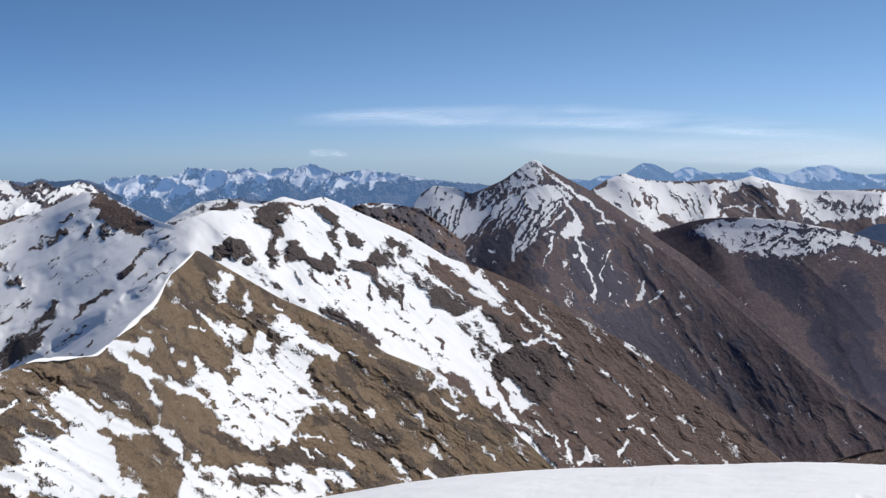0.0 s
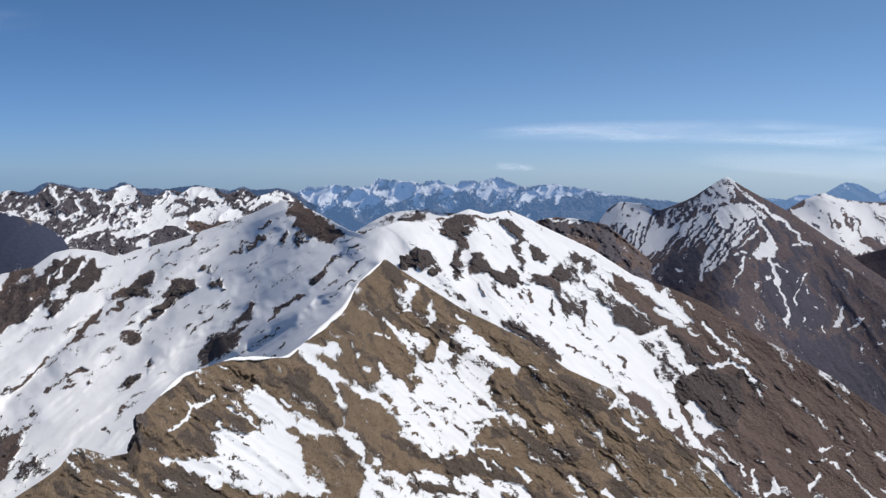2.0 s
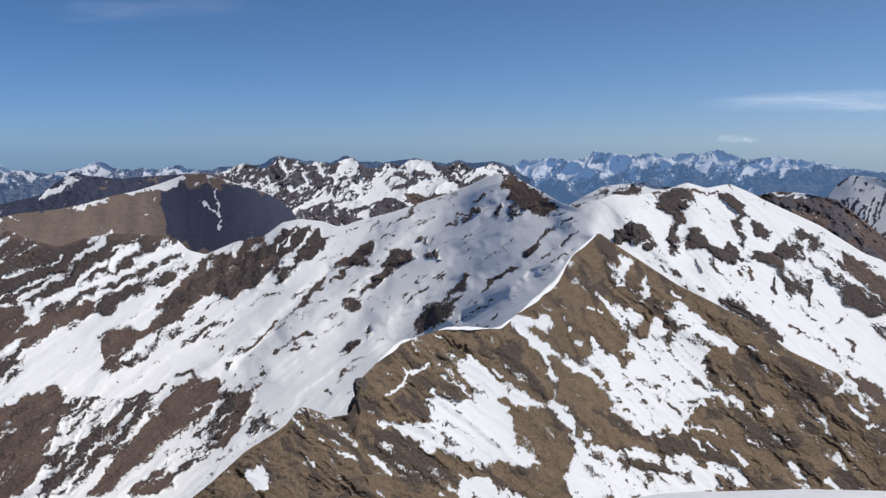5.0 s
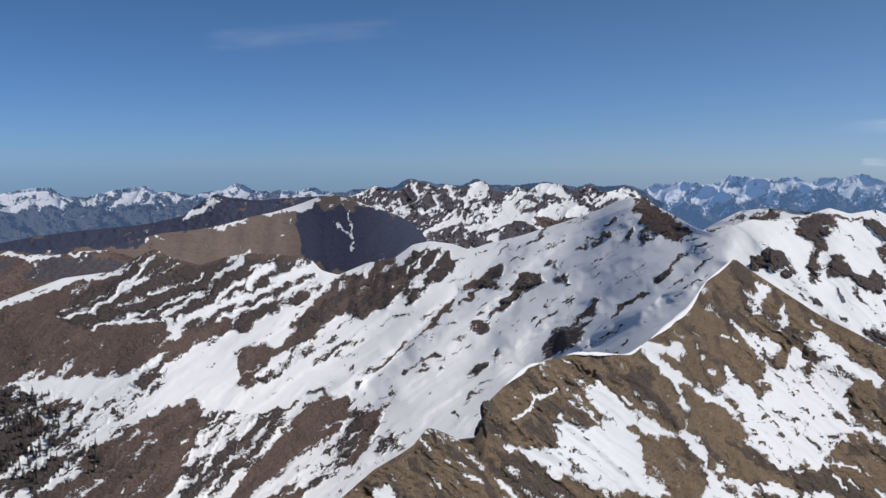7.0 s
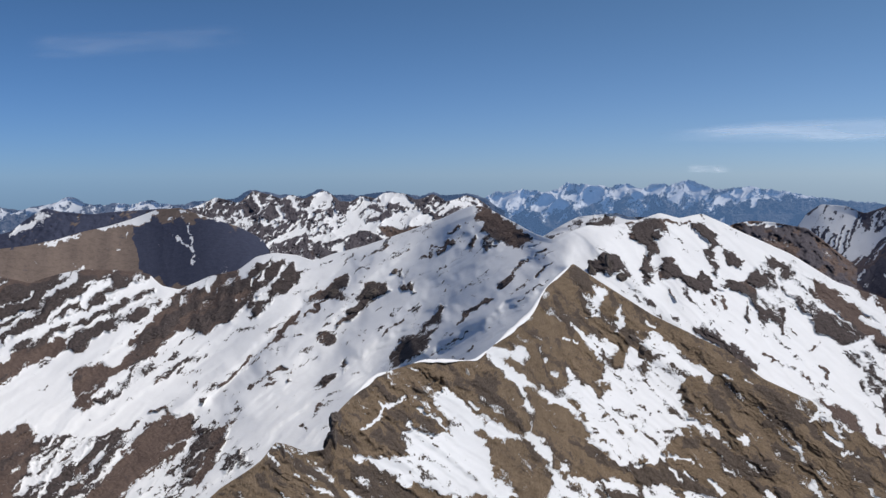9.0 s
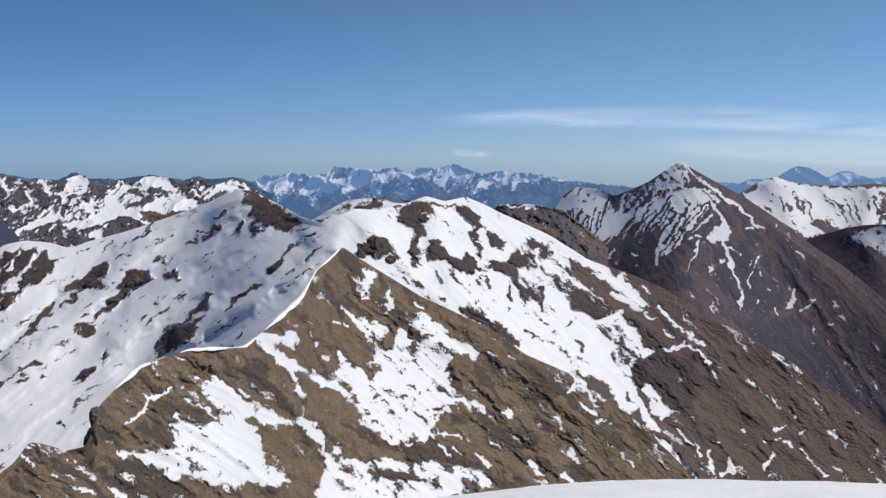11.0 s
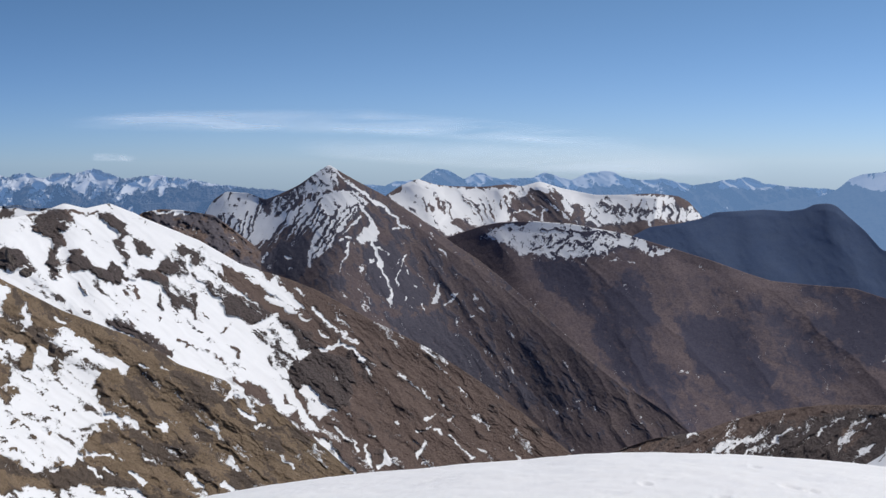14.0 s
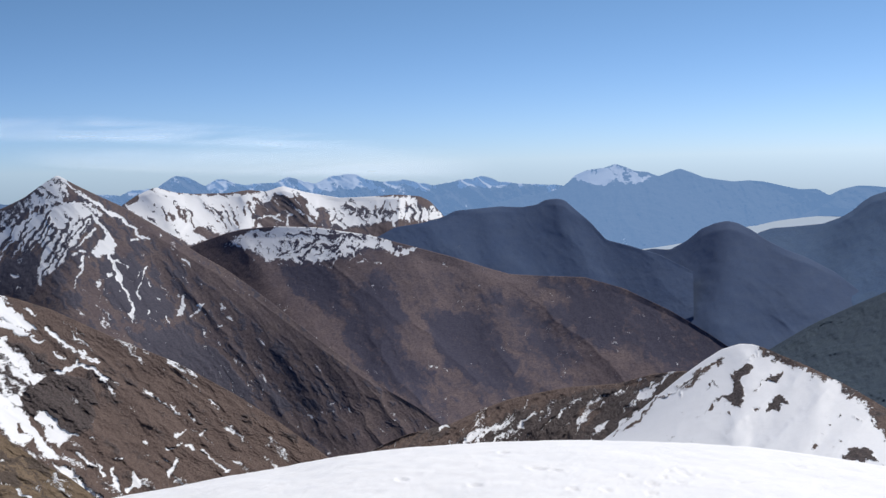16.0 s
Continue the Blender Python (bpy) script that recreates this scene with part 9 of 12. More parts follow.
cover(F_SNOW_PLATEAU, "rock", -0.45, 0.00, 0.16, (12.12, -3.12), (12.76, -2.96), (13.56, -3.60), (13.95, -3.99), (12.92, -3.83), (11.96, -3.54))
cover(F_SNOW_PLATEAU, "snow", -0.95, 0.04, 0.07, (12.64, -2.16), (13.02, -2.61), (13.34, -3.03))
cover(F_SNOW_PLATEAU, "snow", -0.95, 0.03, 0.07, (12.92, -2.20), (13.34, -2.64), (13.63, -3.22))
cover(F_SNOW_PLATEAU, "snow", -0.95, 0.03, 0.07, (13.40, -2.10), (13.82, -2.71), (14.04, -3.16))
cover(F_SNOW_PLATEAU, "snow", -0.95, 0.04, 0.07, (13.69, -1.88), (14.04, -2.55), (14.43, -3.29))
cover(F_SNOW_PLATEAU, "snow", -0.95, 0.03, 0.07, (14.30, -2.10), (14.36, -2.65), (14.55, -3.13))
cover(F_SNOW_PLATEAU, "snow", -0.95, 0.04, 0.07, (14.68, -2.07), (14.68, -2.39), (14.75, -2.65))
cover(F_SNOW_PLATEAU, "snow", -0.95, 0.03, 0.07, (14.87, -1.82), (15.16, -2.42), (15.13, -3.00))
cover(F_SNOW_PLATEAU, "snow", -0.95, 0.04, 0.07, (10.27, -2.06), (10.46, -2.35), (10.59, -2.70))
cover(F_SNOW_PLATEAU, "snow", -0.95, 0.04, 0.07, (10.69, -2.06), (10.68, -2.44), (10.94, -2.76))
cover(F_SNOW_PLATEAU, "snow", -0.95, 0.04, 0.07, (11.13, -2.13), (11.19, -2.57), (11.45, -2.99))
cover(F_SNOW_PLATEAU, "snow", -0.95, 0.04, 0.07, (11.39, -2.29), (11.48, -2.67), (11.61, -2.99))
cover(F_SNOW_PLATEAU, "snow", -0.95, 0.03, 0.07, (11.80, -2.32), (11.87, -2.77), (11.99, -3.18))
cover(F_SNOW_PLATEAU, "snow", -0.95, 0.04, 0.07, (14.62, -1.82), (14.81, -1.98), (15.10, -2.01))
cover(F_SNOW_PLATEAU, "snow", -0.95, 0.05, 0.07, (15.25, -1.72), (15.41, -1.82), (15.70, -1.95))
cover(F_SNOW_PLATEAU, "snow", -0.95, 0.04, 0.07, (15.83, -1.60), (16.02, -1.79), (16.24, -1.92))
cover(F_SNOW_PLATEAU, "snow", -0.95, 0.05, 0.07, (16.49, -1.57), (16.56, -1.82), (16.81, -1.92))
cover(F_SNOW_PLATEAU, "snow", 1.0, 0.03, 0.07, (19.69, -2.39), (19.53, -2.80), (19.41, -3.09))
cover(F_SNOW_PLATEAU, "snow", 1.0, 0.03, 0.07, (19.84, -2.48), (19.72, -2.86), (19.66, -3.34))
cover(F_SNOW_PLATEAU, "snow", 1.0, 0.02, 0.07, (20.41, -2.61), (20.25, -2.93), (20.35, -3.18))
cover(F_SNOW_PLATEAU, "snow", 1.0, 0.03, 0.07, (20.78, -2.36), (20.75, -2.80), (20.47, -3.11))
cover(F_SNOW_PLATEAU, "snow", 1.0, 0.02, 0.07, (20.91, -2.51), (20.85, -2.95), (20.98, -3.36))
cover(F_SNOW_PLATEAU, "snow", 1.0, 0.02, 0.07, (21.28, -2.54), (21.47, -2.76), (21.32, -3.02))
cover(F_SNOW_PLATEAU, "snow", 1.0, 0.03, 0.07, (22.02, -2.35), (21.84, -2.86), (21.69, -3.23))
cover(F_SNOW_PLATEAU, "snow", 1.0, 0.03, 0.07, (22.49, -2.35), (22.34, -2.79), (22.22, -3.29))
cover(F_SNOW_PLATEAU, "snow", 1.0, 0.02, 0.07, (22.79, -2.41), (22.64, -2.76), (22.71, -3.13))
cover(F_SNOW_PLATEAU, "snow", 1.0, 0.03, 0.07, (23.01, -2.50), (22.98, -2.79), (23.02, -3.10))
cover(F_SNOW_PLATEAU, "snow", 1.0, 0.03, 0.07, (23.23, -2.72), (23.14, -3.00), (23.14, -3.26))
cover(F_SNOW_PLATEAU, "snow", 1.0, 0.03, 0.07, (23.69, -2.56), (23.60, -2.97), (23.54, -3.25))
cover(F_SNOW_PLATEAU, "snow", 1.0, 0.03, 0.07, (24.02, -2.69), (23.88, -3.00), (23.91, -3.34))
cover(F_SNOW_PLATEAU, "snow", 1.0, 0.03, 0.07, (24.39, -2.40), (24.42, -2.84), (24.24, -3.15))
cover(F_SNOW_PLATEAU, "snow", 1.0, 0.02, 0.07, (24.84, -2.59), (24.94, -2.96), (24.79, -3.21))
cover(F_SNOW_PLATEAU, "snow", 1.0, 0.03, 0.07, (25.15, -2.52), (25.12, -2.77), (25.06, -3.14))
cover(F_SNOW_PLATEAU, "snow", -0.95, 0.04, 0.07, (19.72, -2.42), (19.81, -2.77), (19.63, -3.09))
cover(F_SNOW_PLATEAU, "snow", -0.95, 0.04, 0.07, (20.03, -2.61), (20.13, -2.86), (20.01, -3.24))
cover(F_SNOW_PLATEAU, "snow", -0.95, 0.03, 0.07, (20.78, -2.48), (20.81, -2.67), (20.57, -2.83))
cover(F_SNOW_PLATEAU, "snow", -0.95, 0.05, 0.07, (21.31, -2.26), (21.22, -2.58), (21.10, -2.92))
cover(F_SNOW_PLATEAU, "snow", -0.95, 0.03, 0.07, (21.34, -2.23), (21.53, -2.61), (21.44, -2.95))
cover(F_SNOW_PLATEAU, "snow", -0.95, 0.04, 0.07, (21.90, -2.29), (21.90, -2.57), (22.09, -3.01))
cover(F_SNOW_PLATEAU, "snow", -0.95, 0.05, 0.07, (22.42, -2.16), (22.30, -2.51), (22.34, -2.82))
cover(F_SNOW_PLATEAU, "snow", -0.95, 0.04, 0.07, (22.91, -2.19), (23.01, -2.50), (22.92, -2.76))
cover(F_SNOW_PLATEAU, "snow", -0.95, 0.03, 0.07, (23.34, -2.16), (23.35, -2.63), (23.42, -2.94))
cover(F_SNOW_PLATEAU, "snow", -0.95, 0.05, 0.07, (23.71, -2.22), (23.78, -2.47), (23.72, -2.75))
cover(F_SNOW_PLATEAU, "snow", -0.95, 0.07, 0.08, (8.77, -1.67), (9.15, -1.48))
cover(F_SNOW_PLATEAU, "snow", -0.95, 0.05, 0.07, (9.89, -0.94), (10.21, -0.88))
BROWN_VALLEY_SLOPE_FOOT = [(10.15, 2018, -507.4), (16.24, 1710, -486.7), (22.72, 1653, -491.8), (32.58, 1774, -513.2), (40.52, 1856, -478.4), (42.95, 1928, -439.7)]
BROWN_VALLEY_SLOPE_CREST = [(10.26, 2600, -236.0), (11.50, 2600, -196.6), (12.73, 2580, -175.4), (13.66, 2540, -159.4), (14.59, 2500, -149.2), (16.16, 2450, -142.2), (18.68, 2400, -146.0), (21.54, 2350, -164.4), (24.26, 2300, -193.1), (26.34, 2300, -217.9), (28.26, 2300, -244.8), (29.55, 2300, -260.4), (31.48, 2300, -265.8), (33.72, 2300, -269.9), (35.92, 2250, -290.2), (38.41, 2200, -331.0), (40.56, 2100, -364.5), (42.96, 2000, -406.2)]
BROWN_VALLEY_SLOPE = (BROWN_VALLEY_SLOPE_FOOT, BROWN_VALLEY_SLOPE_CREST)
F_BROWN_VALLEY_SLOPE = []
cover(F_BROWN_VALLEY_SLOPE, "snow", -0.9, 0.00, 1.23, (10.62, -3.97), (13.58, -5.39), (15.96, -7.89), (19.68, -10.78), (24.13, -13.81), (20.85, -13.99), (16.47, -10.61), (13.45, -7.90), (11.15, -5.56))
cover(F_BROWN_VALLEY_SLOPE, "rock", -0.7, 0.00, 1.23, (10.62, -3.97), (13.58, -5.39), (15.96, -7.89), (19.68, -10.78), (24.13, -13.81), (20.85, -13.99), (16.47, -10.61), (13.45, -7.90), (11.15, -5.56))
cover(F_BROWN_VALLEY_SLOPE, "snow", -0.9, 0.00, 1.23, (21.18, -4.95), (24.42, -4.87), (28.26, -6.20), (30.47, -8.24), (33.33, -10.19), (36.18, -11.45), (34.59, -12.08), (31.39, -10.81), (28.84, -8.85), (26.28, -7.50), (23.07, -6.44))
cover(F_BROWN_VALLEY_SLOPE, "rock", -0.7, 0.00, 1.23, (21.18, -4.95), (24.42, -4.87), (28.26, -6.20), (30.47, -8.24), (33.33, -10.19), (36.18, -11.45), (34.59, -12.08), (31.39, -10.81), (28.84, -8.85), (26.28, -7.50), (23.07, -6.44))
cover(F_BROWN_VALLEY_SLOPE, "snow", -0.9, 0.00, 1.23, (18.40, -10.39), (22.87, -12.51), (26.05, -15.13), (19.49, -15.48))
cover(F_BROWN_VALLEY_SLOPE, "rock", -0.7, 0.00, 1.23, (18.40, -10.39), (22.87, -12.51), (26.05, -15.13), (19.49, -15.48))
# dark cover for woods, which also paints the shade of the gullies
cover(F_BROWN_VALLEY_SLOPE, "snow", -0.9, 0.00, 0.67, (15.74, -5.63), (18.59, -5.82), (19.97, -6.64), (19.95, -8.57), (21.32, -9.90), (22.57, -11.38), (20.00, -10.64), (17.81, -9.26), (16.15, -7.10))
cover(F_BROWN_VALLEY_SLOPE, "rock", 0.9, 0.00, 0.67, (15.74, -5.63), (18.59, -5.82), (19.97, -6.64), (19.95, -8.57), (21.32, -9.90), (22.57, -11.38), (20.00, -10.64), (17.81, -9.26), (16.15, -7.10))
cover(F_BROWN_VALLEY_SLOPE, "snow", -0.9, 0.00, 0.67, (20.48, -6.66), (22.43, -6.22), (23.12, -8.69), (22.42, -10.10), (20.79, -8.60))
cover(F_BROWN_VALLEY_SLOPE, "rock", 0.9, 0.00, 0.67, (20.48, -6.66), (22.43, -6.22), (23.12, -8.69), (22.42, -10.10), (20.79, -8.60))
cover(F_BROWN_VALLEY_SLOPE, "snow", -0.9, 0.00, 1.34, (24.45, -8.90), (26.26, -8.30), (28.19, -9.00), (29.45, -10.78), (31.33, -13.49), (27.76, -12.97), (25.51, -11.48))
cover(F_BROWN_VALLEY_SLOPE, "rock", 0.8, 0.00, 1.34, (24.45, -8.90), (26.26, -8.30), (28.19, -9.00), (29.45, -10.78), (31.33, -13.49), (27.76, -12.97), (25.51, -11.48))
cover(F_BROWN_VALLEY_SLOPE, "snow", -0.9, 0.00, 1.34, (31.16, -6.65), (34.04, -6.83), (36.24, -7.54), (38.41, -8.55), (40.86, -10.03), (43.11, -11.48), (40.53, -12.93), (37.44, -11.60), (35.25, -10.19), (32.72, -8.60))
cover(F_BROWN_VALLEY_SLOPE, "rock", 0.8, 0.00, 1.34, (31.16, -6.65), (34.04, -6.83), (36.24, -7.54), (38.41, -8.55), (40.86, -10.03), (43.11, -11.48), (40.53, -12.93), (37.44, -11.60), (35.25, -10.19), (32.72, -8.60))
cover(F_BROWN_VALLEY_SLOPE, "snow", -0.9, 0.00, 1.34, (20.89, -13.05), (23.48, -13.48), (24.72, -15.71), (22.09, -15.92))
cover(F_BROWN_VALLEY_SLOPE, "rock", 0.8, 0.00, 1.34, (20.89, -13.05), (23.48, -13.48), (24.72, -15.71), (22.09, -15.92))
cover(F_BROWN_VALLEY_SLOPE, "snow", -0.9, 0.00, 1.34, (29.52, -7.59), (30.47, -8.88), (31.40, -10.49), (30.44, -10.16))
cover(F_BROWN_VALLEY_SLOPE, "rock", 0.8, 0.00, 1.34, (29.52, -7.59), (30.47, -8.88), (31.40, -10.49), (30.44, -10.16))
cover(F_BROWN_VALLEY_SLOPE, "snow", 0.8, 0.05, 0.13, (27.20, -5.99), (27.26, -6.02))
cover(F_BROWN_VALLEY_SLOPE, "snow", 0.8, 0.05, 0.13, (27.58, -6.41), (27.64, -6.44))
cover(F_BROWN_VALLEY_SLOPE, "snow", 0.8, 0.05, 0.13, (27.63, -6.83), (27.69, -6.86))
cover(F_BROWN_VALLEY_SLOPE, "snow", 0.8, 0.05, 0.13, (24.81, -6.65), (24.87, -6.68))
cover(F_BROWN_VALLEY_SLOPE, "snow", 0.8, 0.05, 0.13, (25.64, -11.72), (25.69, -11.75))
cover(F_BROWN_VALLEY_SLOPE, "rib", 2.7, 1.07, 0.64, (21.18, -4.95), (23.01, -8.04), (24.57, -10.34), (26.77, -13.26))
cover(F_BROWN_VALLEY_SLOPE, "rib", 2.7, 1.07, 0.64, (28.26, -6.20), (29.18, -8.54), (31.05, -11.44), (32.30, -13.96))
cover(F_BROWN_VALLEY_SLOPE, "rib", 2.7, 1.07, 0.64, (33.72, -6.75), (34.63, -9.24), (36.50, -11.45), (37.74, -12.99))
cover(F_BROWN_VALLEY_SLOPE, "rib", 2.7, 1.07, 0.64, (14.28, -3.52), (15.99, -7.10), (19.66, -11.09), (23.43, -15.05))
cover(F_BROWN_VALLEY_SLOPE, "rib", -2.1, 1.19, 0.72, (17.96, -5.60), (19.44, -8.54), (21.59, -11.50), (24.76, -14.46))
cover(F_BROWN_VALLEY_SLOPE, "rib", -2.1, 1.19, 0.72, (25.67, -6.19), (26.89, -9.12), (28.74, -12.68))
cover(F_BROWN_VALLEY_SLOPE, "rib", -2.1, 1.19, 0.72, (31.47, -6.98), (32.70, -9.87), (34.25, -12.71))
# dark streaks paint gully shade, pale turf streaks the sunlit spurs
cover(F_BROWN_VALLEY_SLOPE, "rock", 0.7, 0.78, 1.52, (11.23, -9.92), (14.80, -12.69), (19.49, -15.48))
cover(F_BROWN_VALLEY_SLOPE, "rock", 0.7, 0.78, 1.52, (18.48, -8.49), (20.95, -11.16), (24.78, -13.83))
cover(F_BROWN_VALLEY_SLOPE, "rock", 0.7, 0.78, 1.52, (26.97, -5.91), (29.50, -8.23), (32.67, -11.45))
cover(F_BROWN_VALLEY_SLOPE, "rock", -1.2, 0.36, 0.81, (20.51, -5.70), (23.64, -8.71), (26.17, -11.34))
cover(F_BROWN_VALLEY_SLOPE, "rock", -1.2, 0.36, 0.81, (29.55, -6.62), (32.71, -9.23), (35.86, -11.77))
cover(F_BROWN_VALLEY_SLOPE, "rock", -1.2, 0.36, 0.81, (15.94, -8.36), (19.65, -11.41), (24.11, -14.44))
cover(F_BROWN_VALLEY_SLOPE, "rock", -1.2, 0.36, 0.81, (23.11, -5.15), (26.32, -5.89), (29.53, -7.26))
# paler turf painted where the spur is lit
cover(F_BROWN_VALLEY_SLOPE, "snow", -0.9, 0.00, 0.55, (11.64, -3.66), (14.20, -3.99), (15.96, -5.26), (17.09, -6.79), (19.33, -8.66), (21.88, -11.11), (19.67, -11.17), (16.46, -8.70), (13.88, -6.48))
cover(F_BROWN_VALLEY_SLOPE, "rock", -0.9, 0.00, 0.55, (11.64, -3.66), (14.20, -3.99), (15.96, -5.26), (17.09, -6.79), (19.33, -8.66), (21.88, -11.11), (19.67, -11.17), (16.46, -8.70), (13.88, -6.48))
cover(F_BROWN_VALLEY_SLOPE, "snow", 0.2, 0.00, 0.16, (13.56, -4.24), (14.52, -3.67), (16.75, -3.35), (20.85, -3.59), (22.42, -4.20), (23.66, -4.97), (21.49, -4.84), (19.30, -5.34), (18.35, -5.51), (17.08, -5.39), (16.12, -5.26), (14.84, -4.79))
cover(F_BROWN_VALLEY_SLOPE, "rock", 0.8, 0.00, 0.16, (13.56, -4.24), (14.52, -3.67), (16.75, -3.35), (20.85, -3.59), (22.42, -4.20), (23.66, -4.97), (21.49, -4.84), (19.30, -5.34), (18.35, -5.51), (17.08, -5.39), (16.12, -5.26), (14.84, -4.79))
cover(F_BROWN_VALLEY_SLOPE, "snow", 1.0, 0.03, 0.07, (15.13, -4.15), (15.64, -4.63), (16.12, -5.20))
cover(F_BROWN_VALLEY_SLOPE, "snow", 1.0, 0.03, 0.07, (15.64, -4.02), (15.74, -4.43), (16.25, -4.75))
cover(F_BROWN_VALLEY_SLOPE, "snow", 1.0, 0.03, 0.07, (16.12, -3.80), (16.47, -4.34), (16.82, -4.94))
cover(F_BROWN_VALLEY_SLOPE, "snow", 1.0, 0.03, 0.07, (17.27, -4.14), (17.27, -4.59), (17.56, -4.97))
cover(F_BROWN_VALLEY_SLOPE, "snow", 1.0, 0.03, 0.07, (17.68, -3.95), (17.81, -4.40), (17.84, -4.84))
cover(F_BROWN_VALLEY_SLOPE, "snow", 1.0, 0.03, 0.07, (18.34, -3.95), (18.28, -4.46), (18.29, -5.16))
cover(F_BROWN_VALLEY_SLOPE, "snow", 1.0, 0.02, 0.07, (19.16, -3.91), (18.82, -4.49), (18.60, -5.15))
cover(F_BROWN_VALLEY_SLOPE, "snow", 1.0, 0.03, 0.07, (20.01, -3.94), (19.76, -4.29), (19.52, -4.64))
cover(F_BROWN_VALLEY_SLOPE, "snow", 1.0, 0.04, 0.07, (20.70, -4.12), (20.36, -4.47), (20.18, -4.67))
cover(F_BROWN_VALLEY_SLOPE, "snow", 1.0, 0.03, 0.07, (17.55, -4.11), (17.11, -4.59), (16.73, -5.10))
cover(F_BROWN_VALLEY_SLOPE, "snow", 1.0, 0.04, 0.07, (18.06, -4.17), (17.81, -4.46), (17.40, -4.78))
cover(F_BROWN_VALLEY_SLOPE, "snow", 1.0, 0.04, 0.07, (18.41, -4.08), (18.00, -4.65), (17.05, -5.23))
cover(F_BROWN_VALLEY_SLOPE, "snow", 1.0, 0.04, 0.07, (18.85, -4.20), (18.32, -4.55), (17.78, -4.81))
cover(F_BROWN_VALLEY_SLOPE, "snow", 1.0, 0.04, 0.07, (19.35, -4.20), (18.57, -4.68), (18.19, -5.13))
cover(F_BROWN_VALLEY_SLOPE, "snow", 1.0, 0.03, 0.07, (19.83, -4.16), (18.98, -4.64), (18.32, -5.12))
cover(F_BROWN_VALLEY_SLOPE, "snow", 1.0, 0.03, 0.07, (19.80, -4.38), (19.26, -4.70), (18.89, -4.93))
cover(F_BROWN_VALLEY_SLOPE, "snow", 1.0, 0.03, 0.07, (20.21, -4.41), (19.92, -4.57), (19.42, -4.80))
cover(F_BROWN_VALLEY_SLOPE, "snow", 1.0, 0.04, 0.07, (20.71, -4.50), (20.18, -4.76), (19.46, -5.05))
cover(F_BROWN_VALLEY_SLOPE, "snow", 1.0, 0.04, 0.07, (21.27, -4.31), (20.30, -4.66), (19.61, -5.18))
cover(F_BROWN_VALLEY_SLOPE, "snow", 1.0, 0.03, 0.07, (22.11, -4.40), (21.24, -4.59), (20.40, -4.98))
cover(F_BROWN_VALLEY_SLOPE, "snow", 1.0, 0.04, 0.07, (21.52, -4.59), (21.06, -4.85), (20.37, -5.14))
cover(F_BROWN_VALLEY_SLOPE, "snow", 1.0, 0.03, 0.07, (22.64, -4.51), (21.99, -4.65), (21.27, -4.94))
cover(F_BROWN_VALLEY_SLOPE, "snow", -0.95, 0.03, 0.07, (17.87, -4.20), (17.05, -4.59), (16.41, -5.04))
cover(F_BROWN_VALLEY_SLOPE, "snow", -0.95, 0.05, 0.07, (18.79, -4.23), (18.16, -4.46), (17.33, -4.81))
cover(F_BROWN_VALLEY_SLOPE, "snow", -0.95, 0.05, 0.07, (19.17, -4.55), (18.44, -4.74), (17.75, -5.10))
cover(F_BROWN_VALLEY_SLOPE, "snow", -0.95, 0.04, 0.07, (19.89, -4.38), (19.04, -4.74), (18.54, -5.06))
cover(F_BROWN_VALLEY_SLOPE, "snow", -0.95, 0.04, 0.07, (20.30, -4.57), (19.61, -4.70), (19.20, -4.90))
cover(F_BROWN_VALLEY_SLOPE, "snow", -0.95, 0.04, 0.07, (21.14, -4.50), (20.36, -4.70), (19.71, -4.89))
cover(F_BROWN_VALLEY_SLOPE, "snow", -0.95, 0.03, 0.07, (22.05, -4.55), (20.77, -4.94), (19.96, -5.17))
cover(F_BROWN_VALLEY_SLOPE, "snow", -0.95, 0.05, 0.07, (21.96, -4.74), (21.06, -4.97), (20.12, -5.14))
cover(F_BROWN_VALLEY_SLOPE, "snow", 1.0, 0.05, 0.07, (14.36, -3.86), (15.48, -3.60), (16.75, -3.48), (18.97, -3.47), (21.32, -3.74))
cover(F_BROWN_VALLEY_SLOPE, "snow", 1.0, 0.04, 0.07, (16.60, -3.67), (18.34, -3.73), (20.86, -3.96))
cover(F_BROWN_VALLEY_SLOPE, "snow", -0.95, 0.05, 0.07, (17.01, -3.83), (19.29, -3.91), (21.02, -4.12))
cover(F_BROWN_VALLEY_SLOPE, "snow", 1.0, 0.03, 0.07, (14.68, -4.18), (15.32, -3.99), (16.76, -4.08))
cover(F_BROWN_VALLEY_SLOPE, "snow", 1.0, 0.04, 0.07, (16.38, -5.52), (17.08, -5.07), (18.35, -4.55))
cover(F_BROWN_VALLEY_SLOPE, "snow", 1.0, 0.04, 0.07, (18.35, -5.35), (19.61, -4.86), (20.08, -4.54))
cover(F_BROWN_VALLEY_SLOPE, "snow", 1.0, 0.03, 0.07, (18.36, -5.82), (19.30, -5.66), (19.77, -5.24))
cover(F_BROWN_VALLEY_SLOPE, "snow", 1.0, 0.04, 0.07, (20.08, -4.54), (20.71, -5.10))
cover(F_BROWN_VALLEY_SLOPE, "snow", 1.0, 0.03, 0.07, (20.87, -5.42), (21.50, -5.41))
cover(F_BROWN_VALLEY_SLOPE, "snow", 1.0, 0.03, 0.07, (21.81, -5.47), (22.19, -5.78))
cover(F_BROWN_VALLEY_SLOPE, "snow", 1.0, 0.04, 0.07, (22.89, -4.89), (23.29, -5.20), (23.82, -5.13), (24.27, -4.81))
